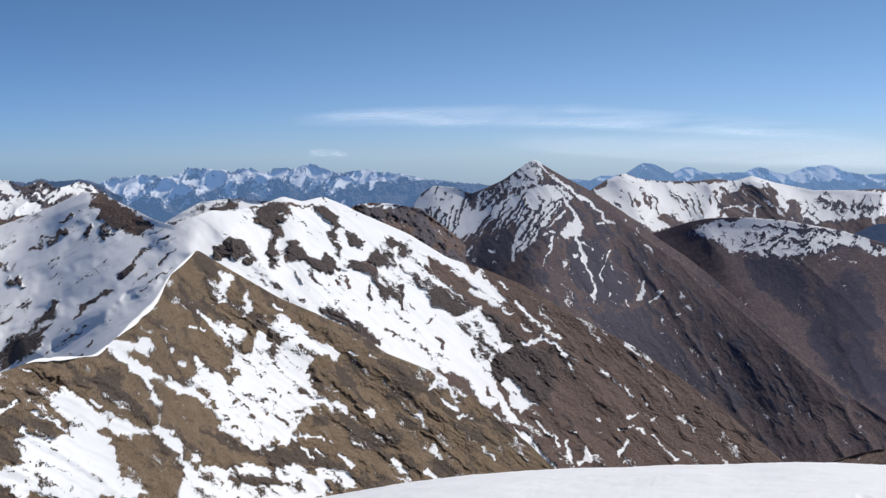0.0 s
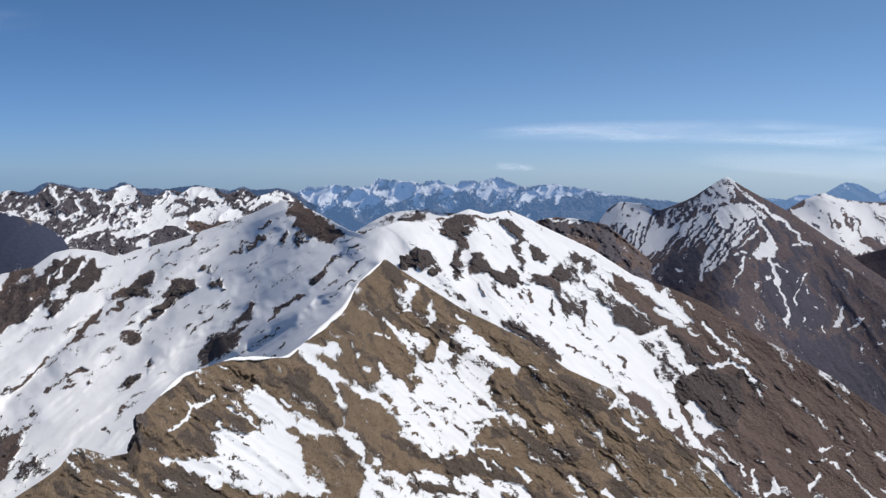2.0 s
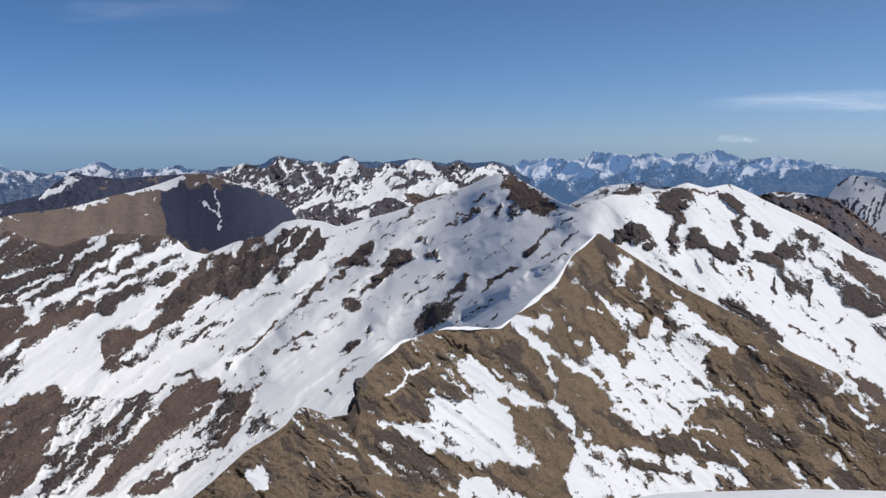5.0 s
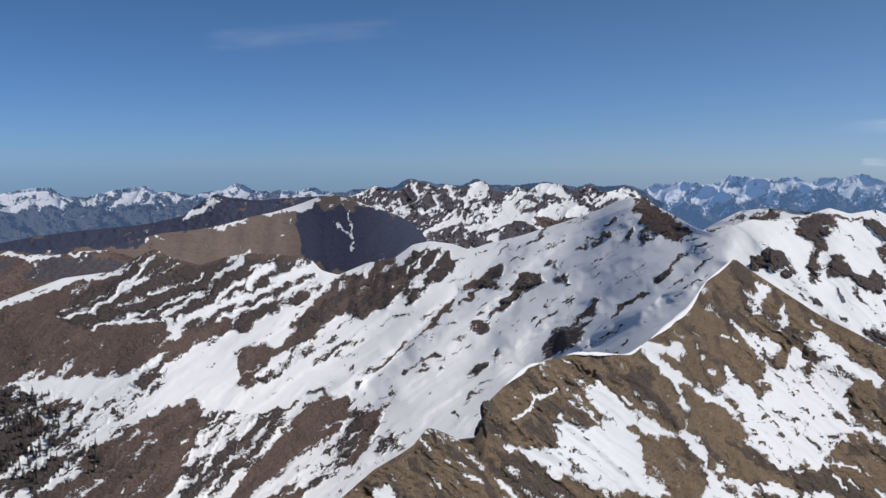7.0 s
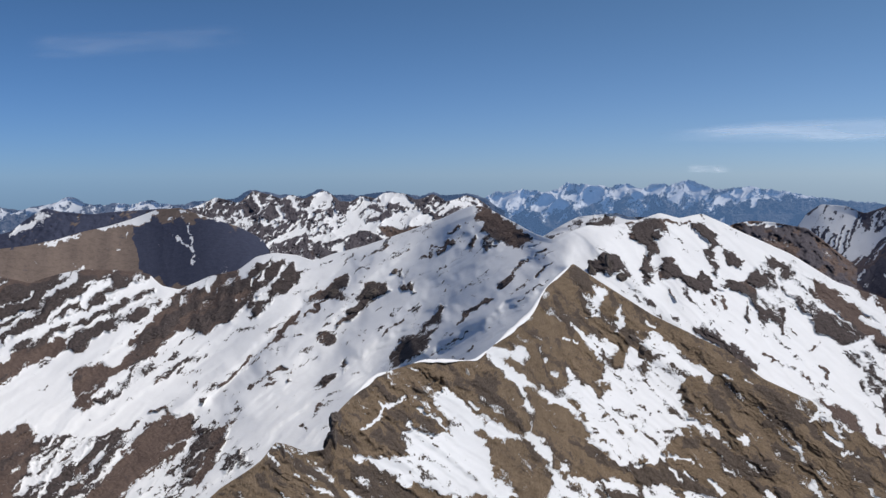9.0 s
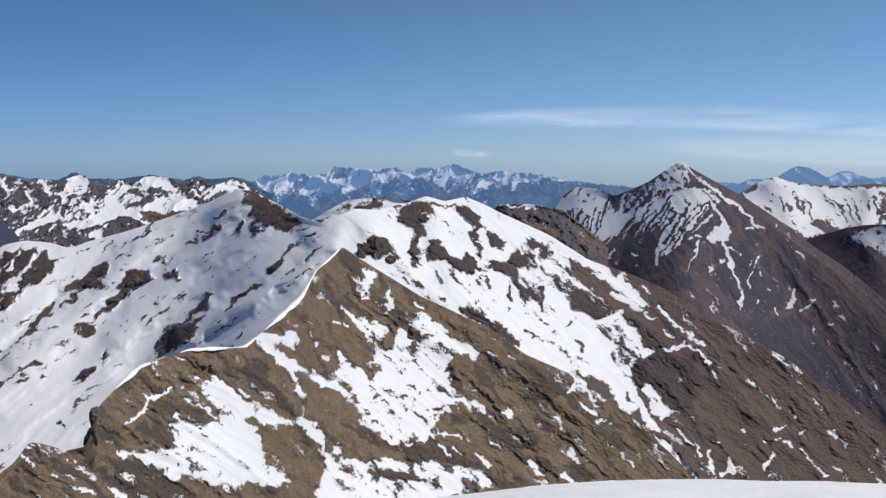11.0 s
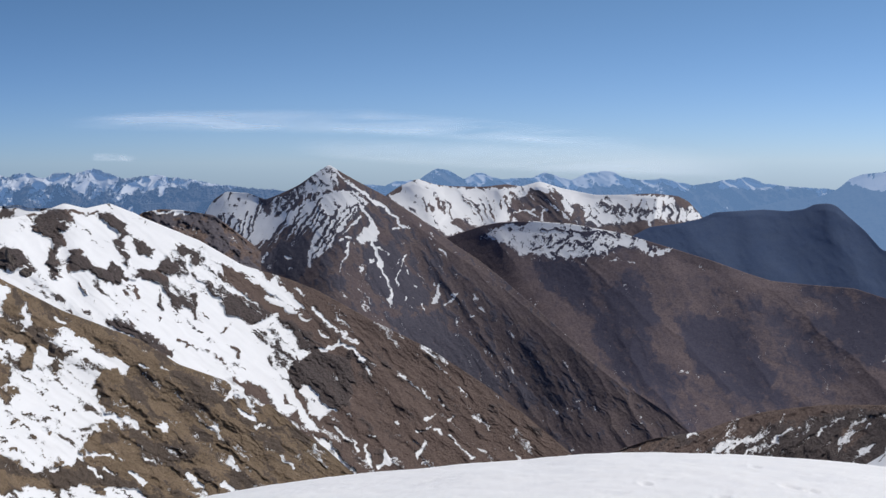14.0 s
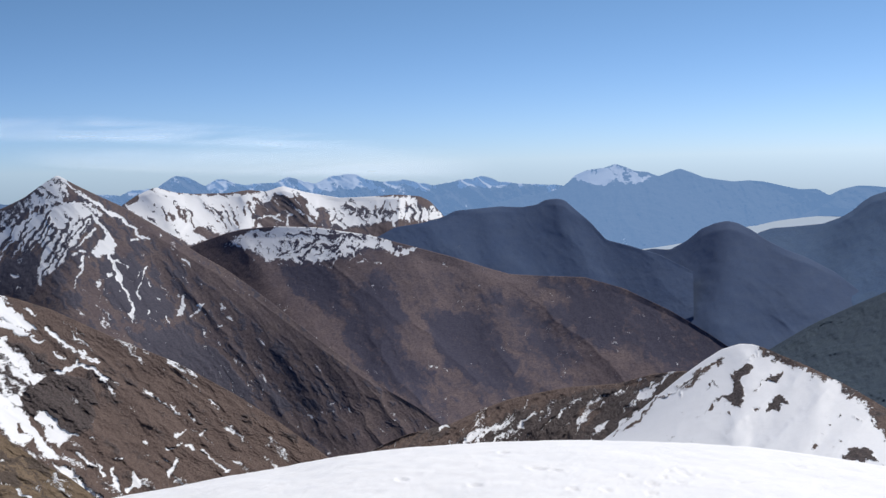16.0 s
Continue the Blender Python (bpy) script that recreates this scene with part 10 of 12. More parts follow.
# navy patches: shade of the gullies painted along with their woods
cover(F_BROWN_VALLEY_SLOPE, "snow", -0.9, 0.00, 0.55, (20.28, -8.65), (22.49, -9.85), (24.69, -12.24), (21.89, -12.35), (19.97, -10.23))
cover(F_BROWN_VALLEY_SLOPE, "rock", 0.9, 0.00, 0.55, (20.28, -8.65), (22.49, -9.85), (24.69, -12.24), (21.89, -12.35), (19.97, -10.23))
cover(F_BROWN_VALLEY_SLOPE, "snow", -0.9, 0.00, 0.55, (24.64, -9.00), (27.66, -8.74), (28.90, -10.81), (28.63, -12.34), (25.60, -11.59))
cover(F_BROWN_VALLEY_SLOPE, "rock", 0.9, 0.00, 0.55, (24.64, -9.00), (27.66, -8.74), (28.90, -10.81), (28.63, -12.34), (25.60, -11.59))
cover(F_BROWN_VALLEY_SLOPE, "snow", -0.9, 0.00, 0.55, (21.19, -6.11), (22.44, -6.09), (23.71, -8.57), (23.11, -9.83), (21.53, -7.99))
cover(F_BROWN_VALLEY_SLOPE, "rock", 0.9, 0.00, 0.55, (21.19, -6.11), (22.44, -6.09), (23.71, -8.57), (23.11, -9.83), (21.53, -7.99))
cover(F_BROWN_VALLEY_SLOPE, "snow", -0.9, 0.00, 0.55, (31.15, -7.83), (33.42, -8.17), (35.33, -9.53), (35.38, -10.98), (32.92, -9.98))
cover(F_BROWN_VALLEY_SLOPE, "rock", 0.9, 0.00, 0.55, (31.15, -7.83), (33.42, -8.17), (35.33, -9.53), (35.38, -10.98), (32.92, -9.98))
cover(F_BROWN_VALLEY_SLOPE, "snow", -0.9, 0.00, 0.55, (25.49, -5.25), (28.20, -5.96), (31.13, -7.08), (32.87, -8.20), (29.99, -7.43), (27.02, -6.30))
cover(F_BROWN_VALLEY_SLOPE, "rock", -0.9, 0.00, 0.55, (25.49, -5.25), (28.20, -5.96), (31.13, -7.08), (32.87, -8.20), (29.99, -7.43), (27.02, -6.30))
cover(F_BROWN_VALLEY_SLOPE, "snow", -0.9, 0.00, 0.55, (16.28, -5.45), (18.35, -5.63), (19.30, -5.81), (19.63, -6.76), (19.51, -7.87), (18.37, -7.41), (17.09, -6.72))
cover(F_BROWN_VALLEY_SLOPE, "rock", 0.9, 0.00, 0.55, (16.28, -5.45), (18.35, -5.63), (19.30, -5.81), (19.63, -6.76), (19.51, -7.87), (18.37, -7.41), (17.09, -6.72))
cover(F_BROWN_VALLEY_SLOPE, "rib", -5.6, 1.3, 0.5, (17.08, -6.15), (19.32, -8.03), (21.23, -9.57))
cover(F_BROWN_VALLEY_SLOPE, "rib", 6.0, 1.1, 0.5, (20.25, -5.49), (20.74, -7.38), (22.49, -9.85), (24.68, -11.32))
cover(F_BROWN_VALLEY_SLOPE, "rib", -3.6, 1.0, 0.5, (22.75, -6.08), (23.56, -8.57))
cover(F_BROWN_VALLEY_SLOPE, "rib", -9.2, 1.9, 0.5, (26.13, -7.25), (25.72, -9.74), (26.66, -11.23))
cover(F_BROWN_VALLEY_SLOPE, "rib", 9.0, 1.2, 0.5, (27.92, -6.58), (28.69, -8.39), (29.26, -11.10))
cover(F_BROWN_VALLEY_SLOPE, "rib", -6.4, 1.2, 0.5, (30.59, -8.31), (31.36, -10.37))
cover(F_BROWN_VALLEY_SLOPE, "rib", 9.6, 1.3, 0.5, (30.55, -6.80), (32.03, -8.54), (33.47, -9.94), (35.18, -11.57))
WOODED_HILL_FOOT = [(20.50, 2450, -258.4), (24.01, 2450, -319.7), (29.50, 2450, -382.1), (35.89, 2450, -440.6), (39.64, 2500, -392.5)]
WOODED_HILL_CREST = [(21.64, 2636, -201.4), (23.03, 2648, -168.1), (24.55, 2659, -159.4), (25.76, 2706, -148.4), (26.5, 2737, -133.5), (27.54, 2783, -132.2), (29.01, 2837, -129.5), (30.31, 2872, -134.9), (31.16, 2864, -128.0), (31.58, 2853, -115.3), (32.28, 2850, -111.8), (32.7, 2850, -117.5), (33.27, 2850, -143.8), (34.12, 2819, -179.4), (34.96, 2791, -225.7), (36.27, 2750, -239.5), (37.83, 2700, -258.6), (39.66, 2700, -304.0)]
WOODED_HILL = (WOODED_HILL_FOOT, WOODED_HILL_CREST)
F_WOODED_HILL = []
cover(F_WOODED_HILL, "rib", 12.0, 0.90, 0.54, (32.52, -2.36), (32.81, -4.44), (34.03, -7.02))
cover(F_WOODED_HILL, "rib", 12.0, 0.90, 0.54, (28.35, -2.73), (28.93, -5.32), (30.81, -8.24))
cover(F_WOODED_HILL, "snow", -1.4, 0.00, 0.56, (24.15, -3.09), (26.42, -2.73), (28.34, -3.05), (28.97, -3.71), (26.38, -3.96), (24.44, -4.23))
cover(F_WOODED_HILL, "rock", -2.6, 0.00, 0.56, (24.15, -3.09), (26.42, -2.73), (28.34, -3.05), (28.97, -3.71), (26.38, -3.96), (24.44, -4.23))
cover(F_WOODED_HILL, "snow", -1.4, 0.00, 0.56, (31.53, -4.41), (32.47, -5.08), (33.40, -6.37), (34.67, -7.02), (33.39, -7.01), (32.14, -5.71))
cover(F_WOODED_HILL, "rock", -2.6, 0.00, 0.56, (31.53, -4.41), (32.47, -5.08), (33.40, -6.37), (34.67, -7.02), (33.39, -7.01), (32.14, -5.71))
cover(F_WOODED_HILL, "snow", -1.4, 0.00, 0.56, (35.96, -5.13), (37.83, -5.62), (38.43, -6.10), (36.57, -5.84))
cover(F_WOODED_HILL, "rock", -2.6, 0.00, 0.56, (35.96, -5.13), (37.83, -5.62), (38.43, -6.10), (36.57, -5.84))
CONE_HILL_FOOT = [(35.25, 2450, -440.7), (40.53, 2200, -492.6), (45.03, 2200, -486.3), (49.55, 2500, -435.8)]
CONE_HILL_CREST = [(35.32, 2950, -297.4), (36.27, 2950, -278.3), (37.51, 2950, -265.9), (38.44, 2950, -269.7), (39.37, 2950, -244.1), (40.14, 2930, -209.1), (40.89, 2900, -191.6), (41.55, 2900, -185.7), (42.09, 2900, -192.3), (42.84, 2880, -211.6), (43.57, 2860, -236.7), (44.59, 2840, -261.1), (45.60, 2820, -278.9), (47.03, 2800, -315.1), (48.30, 2750, -359.4), (49.54, 2750, -407.1)]
CONE_HILL = (CONE_HILL_FOOT, CONE_HILL_CREST)
F_CONE_HILL = []
cover(F_CONE_HILL, "snow", -1.4, 0.00, 0.56, (41.79, -3.79), (43.28, -4.88), (45.03, -6.11), (45.60, -7.61), (44.45, -7.02), (42.69, -5.19))
cover(F_CONE_HILL, "rock", -2.6, 0.00, 0.56, (41.79, -3.79), (43.28, -4.88), (45.03, -6.11), (45.60, -7.61), (44.45, -7.02), (42.69, -5.19))
cover(F_CONE_HILL, "snow", -1.4, 0.00, 0.56, (38.42, -7.68), (40.86, -8.45), (42.07, -8.89), (40.25, -9.23), (38.41, -8.62))
cover(F_CONE_HILL, "rock", -2.6, 0.00, 0.56, (38.42, -7.68), (40.86, -8.45), (42.07, -8.89), (40.25, -9.23), (38.41, -8.62))
cover(F_CONE_HILL, "rib", 31.5, 1.34, 0.81, (41.55, -3.70), (41.48, -6.12), (40.56, -8.92))
cover(F_CONE_HILL, "rib", 31.5, 1.34, 0.81, (45.60, -5.64), (45.03, -7.93))
LAKESIDE_HILL_FOOT = [(42.69, 3000, -272.5), (46.46, 2700, -389.4), (49.77, 2400, -418.0), (55.77, 2800, -416.1)]
LAKESIDE_HILL_CREST = [(42.68, 3150, -260.4), (43.13, 3200, -242.1), (43.86, 3250, -232.2), (45.02, 3300, -231.0), (46.45, 3350, -226.1), (47.30, 3380, -208.9), (47.85, 3400, -190.8), (48.27, 3400, -166.2), (48.81, 3400, -143.6), (49.70, 3400, -126.9), (53.15, 3400, -67.1), (55.64, 3400, -87.0)]
LAKESIDE_HILL = (LAKESIDE_HILL_FOOT, LAKESIDE_HILL_CREST)
F_LAKESIDE_HILL = []
cover(F_LAKESIDE_HILL, "rib", 48, 1.19, 0.72, (48.95, -2.51), (47.86, -4.89), (47.31, -6.98))
FOREST_SLOPE_FOOT = [(42.05, 1500, -368.1), (49.81, 1300, -350.8), (55.88, 1300, -350.1)]
FOREST_SLOPE_CREST = [(42.06, 1900, -392.1), (44.44, 2000, -357.4), (45.89, 2050, -332.5), (47.88, 2100, -302.7), (49.75, 2150, -275.3), (55.70, 2200, -185.5)]
FOREST_SLOPE = (FOREST_SLOPE_FOOT, FOREST_SLOPE_CREST)
F_FOREST_SLOPE = []
LAKE_MOUNTAIN_FOOT = [(28.27, 3000, -312.4), (35.95, 3000, -277.8), (39.07, 3230, -274.2), (42.69, 3900, -282.3), (45.03, 4600, -290.1), (46.45, 4600, -235.3), (47.02, 4750, -211.0)]
LAKE_MOUNTAIN_CREST = [(28.36, 4500, -201.7), (30.30, 4500, -160.3), (31.58, 4500, -158.0), (32.38, 4500, -134.5), (32.86, 4500, -110.4), (33.34, 4500, -73.9), (33.98, 4500, -55.3), (34.93, 4500, -47.4), (35.55, 4500, -31.4), (36.18, 4500, -50.1), (36.63, 4500, -66.0), (37.25, 4500, -69.8), (37.87, 4500, -90.8), (38.48, 4500, -72.3), (39.01, 4500, -58.7), (39.55, 4500, -74.5), (40.31, 4500, -100.5), (41.81, 4500, -120.4), (42.70, 4500, -117.1), (43.43, 4550, -124.6), (44.45, 4600, -147.3), (45.59, 4650, -170.4), (46.45, 4700, -185.9), (47.01, 4750, -201.1)]
LAKE_MOUNTAIN = (LAKE_MOUNTAIN_FOOT, LAKE_MOUNTAIN_CREST)
F_LAKE_MOUNTAIN = []
cover(F_LAKE_MOUNTAIN, "snow", 0.3, 0.00, 0.22, (32.96, -1.25), (33.98, -0.73), (35.55, -0.40), (36.69, -0.87), (37.71, -1.15), (36.63, -1.54), (35.54, -1.38), (34.43, -1.61), (33.56, -1.39))
cover(F_LAKE_MOUNTAIN, "snow", 0.3, 0.00, 0.22, (38.57, -0.98), (39.01, -0.78), (39.64, -1.01))
cover(F_LAKE_MOUNTAIN, "snow", 1.0, 0.07, 0.08, (33.22, -1.20), (33.63, -0.81))
cover(F_LAKE_MOUNTAIN, "snow", 1.0, 0.09, 0.10, (34.05, -1.19), (34.58, -0.99), (35.12, -0.81))
cover(F_LAKE_MOUNTAIN, "snow", 1.0, 0.05, 0.07, (34.33, -1.55), (34.65, -1.46))
FAR_RANGE_SOUTH_FOOT = [(6.34, 4300, -168.0), (19.95, 4300, -257.8), (32.82, 4300, -285.6)]
FAR_RANGE_SOUTH_CREST = [(6.38, 4700, -96.6), (8.14, 4700, -110.5), (8.78, 4700, -87.2), (10.05, 4700, -82.5), (10.69, 4700, -46.1), (11.17, 4700, -28.0), (11.97, 4700, -46.5), (12.61, 4700, -80.7), (13.25, 4700, -49.5), (13.88, 4700, -54.9), (14.68, 4700, -81.2), (15.32, 4700, -73.5), (16.43, 4700, -73.8), (17.22, 4700, -47.9), (17.85, 4700, -66.3), (18.64, 4700, -82.0), (19.58, 4700, -51.0), (20.2, 4700, -46.0), (20.98, 4700, -46.1), (21.45, 4700, -69.4), (22.68, 4700, -87.4), (23.6, 4700, -74.7), (24.21, 4700, -87.4), (25.28, 4700, -107.7), (26.32, 4700, -94.9), (26.92, 4700, -82.2), (27.51, 4700, -84.7), (28.03, 4700, -69.6), (28.53, 4700, -79.6), (28.98, 4700, -99.5), (30.42, 4700, -111.5), (31.56, 4700, -118.5), (32.85, 4700, -128.4)]
FAR_RANGE_SOUTH = (FAR_RANGE_SOUTH_FOOT, FAR_RANGE_SOUTH_CREST)
F_FAR_RANGE_SOUTH = []
cover(F_FAR_RANGE_SOUTH, "snow", -0.9, 0.00, 0.33, (6.38, -1.18), (10.76, -1.11), (16.24, -1.32), (23.23, -1.48), (32.85, -1.69), (32.81, -4.44), (6.29, -3.45))
cover(F_FAR_RANGE_SOUTH, "snow", 0.6, 0.00, 0.22, (18.63, -0.90), (19.27, -0.65), (21.08, -0.59), (21.59, -0.99), (20.05, -1.13))
cover(F_FAR_RANGE_SOUTH, "snow", 0.6, 0.00, 0.22, (26.46, -1.25), (28.08, -0.96), (29.35, -1.34), (27.75, -1.42))
cover(F_FAR_RANGE_SOUTH, "snow", 0.6, 0.00, 0.22, (7.25, -1.04), (9.58, -0.82), (10.46, -1.00), (8.40, -1.23))
cover(F_FAR_RANGE_SOUTH, "snow", 0.6, 0.00, 0.22, (10.78, -0.49), (11.24, -0.26), (11.42, -0.73), (11.06, -0.87))
cover(F_FAR_RANGE_SOUTH, "snow", 0.6, 0.00, 0.22, (22.93, -1.03), (23.74, -0.92), (24.53, -1.27))
cover(F_FAR_RANGE_SOUTH, "snow", -0.9, 0.00, 0.16, (9.89, -1.10), (10.69, -0.50), (11.27, -0.28), (11.97, -0.50), (12.77, -1.05), (11.97, -1.43), (10.37, -1.42))
cover(F_FAR_RANGE_SOUTH, "rock", 0.9, 0.00, 0.16, (9.89, -1.10), (10.69, -0.50), (11.27, -0.28), (11.97, -0.50), (12.77, -1.05), (11.97, -1.43), (10.37, -1.42))
cover(F_FAR_RANGE_SOUTH, "snow", 1.0, 0.04, 0.07, (11.08, -0.40), (11.39, -0.98))
cover(F_FAR_RANGE_SOUTH, "snow", 1.0, 0.05, 0.07, (16.43, -1.06), (17.22, -0.68), (17.85, -0.93))
cover(F_FAR_RANGE_SOUTH, "snow", 1.0, 0.05, 0.07, (18.64, -1.13), (19.73, -0.75), (20.52, -0.81), (21.14, -0.75))
cover(F_FAR_RANGE_SOUTH, "snow", 1.0, 0.07, 0.08, (18.96, -1.38), (20.21, -1.13), (21.45, -1.22))
cover(F_FAR_RANGE_SOUTH, "snow", 1.0, 0.05, 0.07, (22.69, -1.13), (23.66, -1.00), (24.52, -1.31))
cover(F_FAR_RANGE_SOUTH, "snow", 1.0, 0.05, 0.07, (26.62, -1.13), (27.51, -1.25), (28.83, -1.37))
cover(F_FAR_RANGE_SOUTH, "snow", 1.0, 0.09, 0.10, (27.51, -1.12), (28.10, -1.06))
cover(F_FAR_RANGE_SOUTH, "snow", 1.0, 0.04, 0.07, (8.14, -1.28), (9.41, -1.10))
cover(F_FAR_RANGE_SOUTH, "snow", 1.0, 0.04, 0.07, (13.41, -0.80), (14.20, -0.99))
cover(F_FAR_RANGE_SOUTH, "snow", 1.0, 0.05, 0.07, (14.84, -1.12), (15.63, -1.06))
LAKE_END_RANGE_FOOT = [(44.44, 4700, -225.6), (49.72, 4500, -267.6), (55.67, 4500, -268.9)]
LAKE_END_RANGE_CREST = [(44.44, 4850, -170.8), (46.16, 4850, -170.9), (46.73, 4800, -200.3), (47.29, 4800, -173.4), (48.13, 4800, -157.1), (48.95, 4800, -160.9), (49.70, 4800, -169.3), (55.64, 4800, -122.8)]
LAKE_END_RANGE = (LAKE_END_RANGE_FOOT, LAKE_END_RANGE_CREST)
F_LAKE_END_RANGE = []
SNOW_SPUR_FOOT = [(32.86, 400, -132.2), (38.93, 350, -122.6), (45.03, 310, -106.4), (53.39, 280, -91.4)]
SNOW_SPUR_CREST = [(32.89, 520, -156.5), (34.52, 525, -148.1), (35.81, 530, -140.1), (37.42, 540, -129.3), (38.99, 550, -118.8), (40.24, 555, -110.7), (41.16, 560, -105.5), (42.15, 560, -102.2), (42.81, 555, -101.4), (43.41, 545, -101.2), (44.44, 530, -102.5), (45.61, 510, -102.8), (46.47, 495, -103.4), (47.90, 470, -103.9), (49.80, 440, -105.8), (53.36, 400, -111.8)]
SNOW_SPUR = (SNOW_SPUR_FOOT, SNOW_SPUR_CREST)
F_SNOW_SPUR = []
cover(F_SNOW_SPUR, "snow", -0.55, 0.09, 0.13, (35.33, -15.43), (37.41, -13.80), (38.99, -12.66), (40.23, -11.70))
cover(F_SNOW_SPUR, "snow", -0.55, 0.09, 0.13, (39.15, -12.96), (40.23, -11.92), (41.21, -11.06))
cover(F_SNOW_SPUR, "snow", -0.7, 0.00, 0.17, (41.76, -12.34), (42.06, -11.65), (42.66, -11.46), (42.39, -12.14), (41.93, -12.88), (42.39, -13.17), (42.08, -13.67), (41.41, -13.54), (41.60, -13.05))
cover(F_SNOW_SPUR, "rock", 0.8, 0.00, 0.17, (41.76, -12.34), (42.06, -11.65), (42.66, -11.46), (42.39, -12.14), (41.93, -12.88), (42.39, -13.17), (42.08, -13.67), (41.41, -13.54), (41.60, -13.05))
cover(F_SNOW_SPUR, "snow", -0.7, 0.00, 0.17, (40.90, -13.25), (41.39, -12.81), (41.48, -13.23))
cover(F_SNOW_SPUR, "rock", 0.8, 0.00, 0.17, (40.90, -13.25), (41.39, -12.81), (41.48, -13.23))
cover(F_SNOW_SPUR, "snow", -0.7, 0.00, 0.17, (43.61, -12.34), (44.30, -11.71), (44.24, -12.13))
cover(F_SNOW_SPUR, "rock", 0.8, 0.00, 0.17, (43.61, -12.34), (44.30, -11.71), (44.24, -12.13))
cover(F_SNOW_SPUR, "snow", -0.7, 0.00, 0.17, (47.58, -15.91), (48.20, -15.48), (49.27, -16.15), (48.21, -16.37))
cover(F_SNOW_SPUR, "rock", 0.8, 0.00, 0.17, (47.58, -15.91), (48.20, -15.48), (49.27, -16.15), (48.21, -16.37))
cover(F_SNOW_SPUR, "snow", -0.4, 0.05, 0.13, (39.91, -14.47), (40.83, -13.68))
cover(F_SNOW_SPUR, "snow", -0.4, 0.05, 0.13, (42.95, -12.85), (43.41, -12.38))
cover(F_SNOW_SPUR, "snow", -0.4, 0.05, 0.13, (46.20, -14.78), (46.48, -15.20))
cover(F_SNOW_SPUR, "snow", -0.4, 0.05, 0.13, (46.61, -14.31), (46.66, -14.34))
cover(F_SNOW_SPUR, "snow", -0.4, 0.05, 0.13, (47.06, -15.01), (47.64, -15.41))
cover(F_SNOW_SPUR, "snow", -0.4, 0.05, 0.13, (40.53, -13.85), (40.89, -13.37))
cover(F_SNOW_SPUR, "snow", -0.4, 0.05, 0.13, (42.36, -11.35), (42.97, -10.88))
cover(F_SNOW_SPUR, "snow", -0.7, 0.00, 0.17, (41.51, -12.90), (42.06, -12.58), (42.41, -12.87), (42.30, -13.48), (41.59, -13.44))
cover(F_SNOW_SPUR, "rock", 0.8, 0.00, 0.17, (41.51, -12.90), (42.06, -12.58), (42.41, -12.87), (42.30, -13.48), (41.59, -13.44))
cover(F_SNOW_SPUR, "snow", -0.7, 0.00, 0.17, (43.56, -13.58), (44.00, -13.11), (44.60, -13.08), (44.44, -13.54), (43.70, -13.96))
cover(F_SNOW_SPUR, "rock", 0.8, 0.00, 0.17, (43.56, -13.58), (44.00, -13.11), (44.60, -13.08), (44.44, -13.54), (43.70, -13.96))
cover(F_SNOW_SPUR, "snow", -0.7, 0.00, 0.17, (47.91, -15.53), (48.48, -15.44), (49.04, -16.08), (48.07, -16.16))
cover(F_SNOW_SPUR, "rock", 0.8, 0.00, 0.17, (47.91, -15.53), (48.48, -15.44), (49.04, -16.08), (48.07, -16.16))
cover(F_SNOW_SPUR, "snow", -0.7, 0.00, 0.17, (40.23, -12.87), (40.79, -12.37), (40.90, -12.67))
cover(F_SNOW_SPUR, "rock", 0.8, 0.00, 0.17, (40.23, -12.87), (40.79, -12.37), (40.90, -12.67))
cover(F_SNOW_SPUR, "snow", -0.7, 0.00, 0.17, (41.60, -11.98), (42.60, -11.49), (42.72, -11.79), (42.06, -12.21), (41.76, -12.58))
cover(F_SNOW_SPUR, "rock", 0.8, 0.00, 0.17, (41.60, -11.98), (42.60, -11.49), (42.72, -11.79), (42.06, -12.21), (41.76, -12.58))
cover(F_SNOW_SPUR, "snow", -0.5, 0.12, 0.13, (38.83, -13.13), (40.23, -11.86))
cover(F_SNOW_SPUR, "snow", -0.5, 0.12, 0.13, (41.54, -13.96), (41.66, -13.99))
cover(F_SNOW_SPUR, "snow", -0.5, 0.12, 0.13, (44.00, -12.06), (44.30, -11.74))
cover(F_SNOW_SPUR, "snow", -0.5, 0.12, 0.13, (46.00, -15.52), (46.11, -15.54))
cover(F_SNOW_SPUR, "snow", -0.5, 0.12, 0.13, (42.89, -13.75), (43.01, -13.78))
cover(F_SNOW_SPUR, "snow", -0.5, 0.12, 0.13, (48.13, -14.06), (48.25, -14.09))
cover(F_SNOW_SPUR, "snow", -0.8, 0.00, 0.45, (42.67, -10.11), (45.03, -10.72), (47.05, -11.48), (48.46, -12.30), (53.34, -15.07), (53.40, -18.64), (50.70, -16.44), (49.60, -14.98), (48.47, -13.32), (47.19, -12.42), (45.02, -11.50), (43.26, -10.77))
cover(F_SNOW_SPUR, "rock", -0.2, 0.00, 0.45, (42.67, -10.11), (45.03, -10.72), (47.05, -11.48), (48.46, -12.30), (53.34, -15.07), (53.40, -18.64), (50.70, -16.44), (49.60, -14.98), (48.47, -13.32), (47.19, -12.42), (45.02, -11.50), (43.26, -10.77))
cover(F_SNOW_SPUR, "rib", 3.08, 0.60, 0.36, (42.15, -10.38), (42.66, -12.55), (41.74, -15.31))
cover(F_SNOW_SPUR, "rib", 3.08, 0.60, 0.36, (46.47, -11.81), (46.20, -14.19), (45.04, -16.32))
cover(F_SNOW_SPUR, "rib", -2.64, 0.54, 0.32, (44.45, -11.28), (43.85, -13.72), (42.95, -15.85))
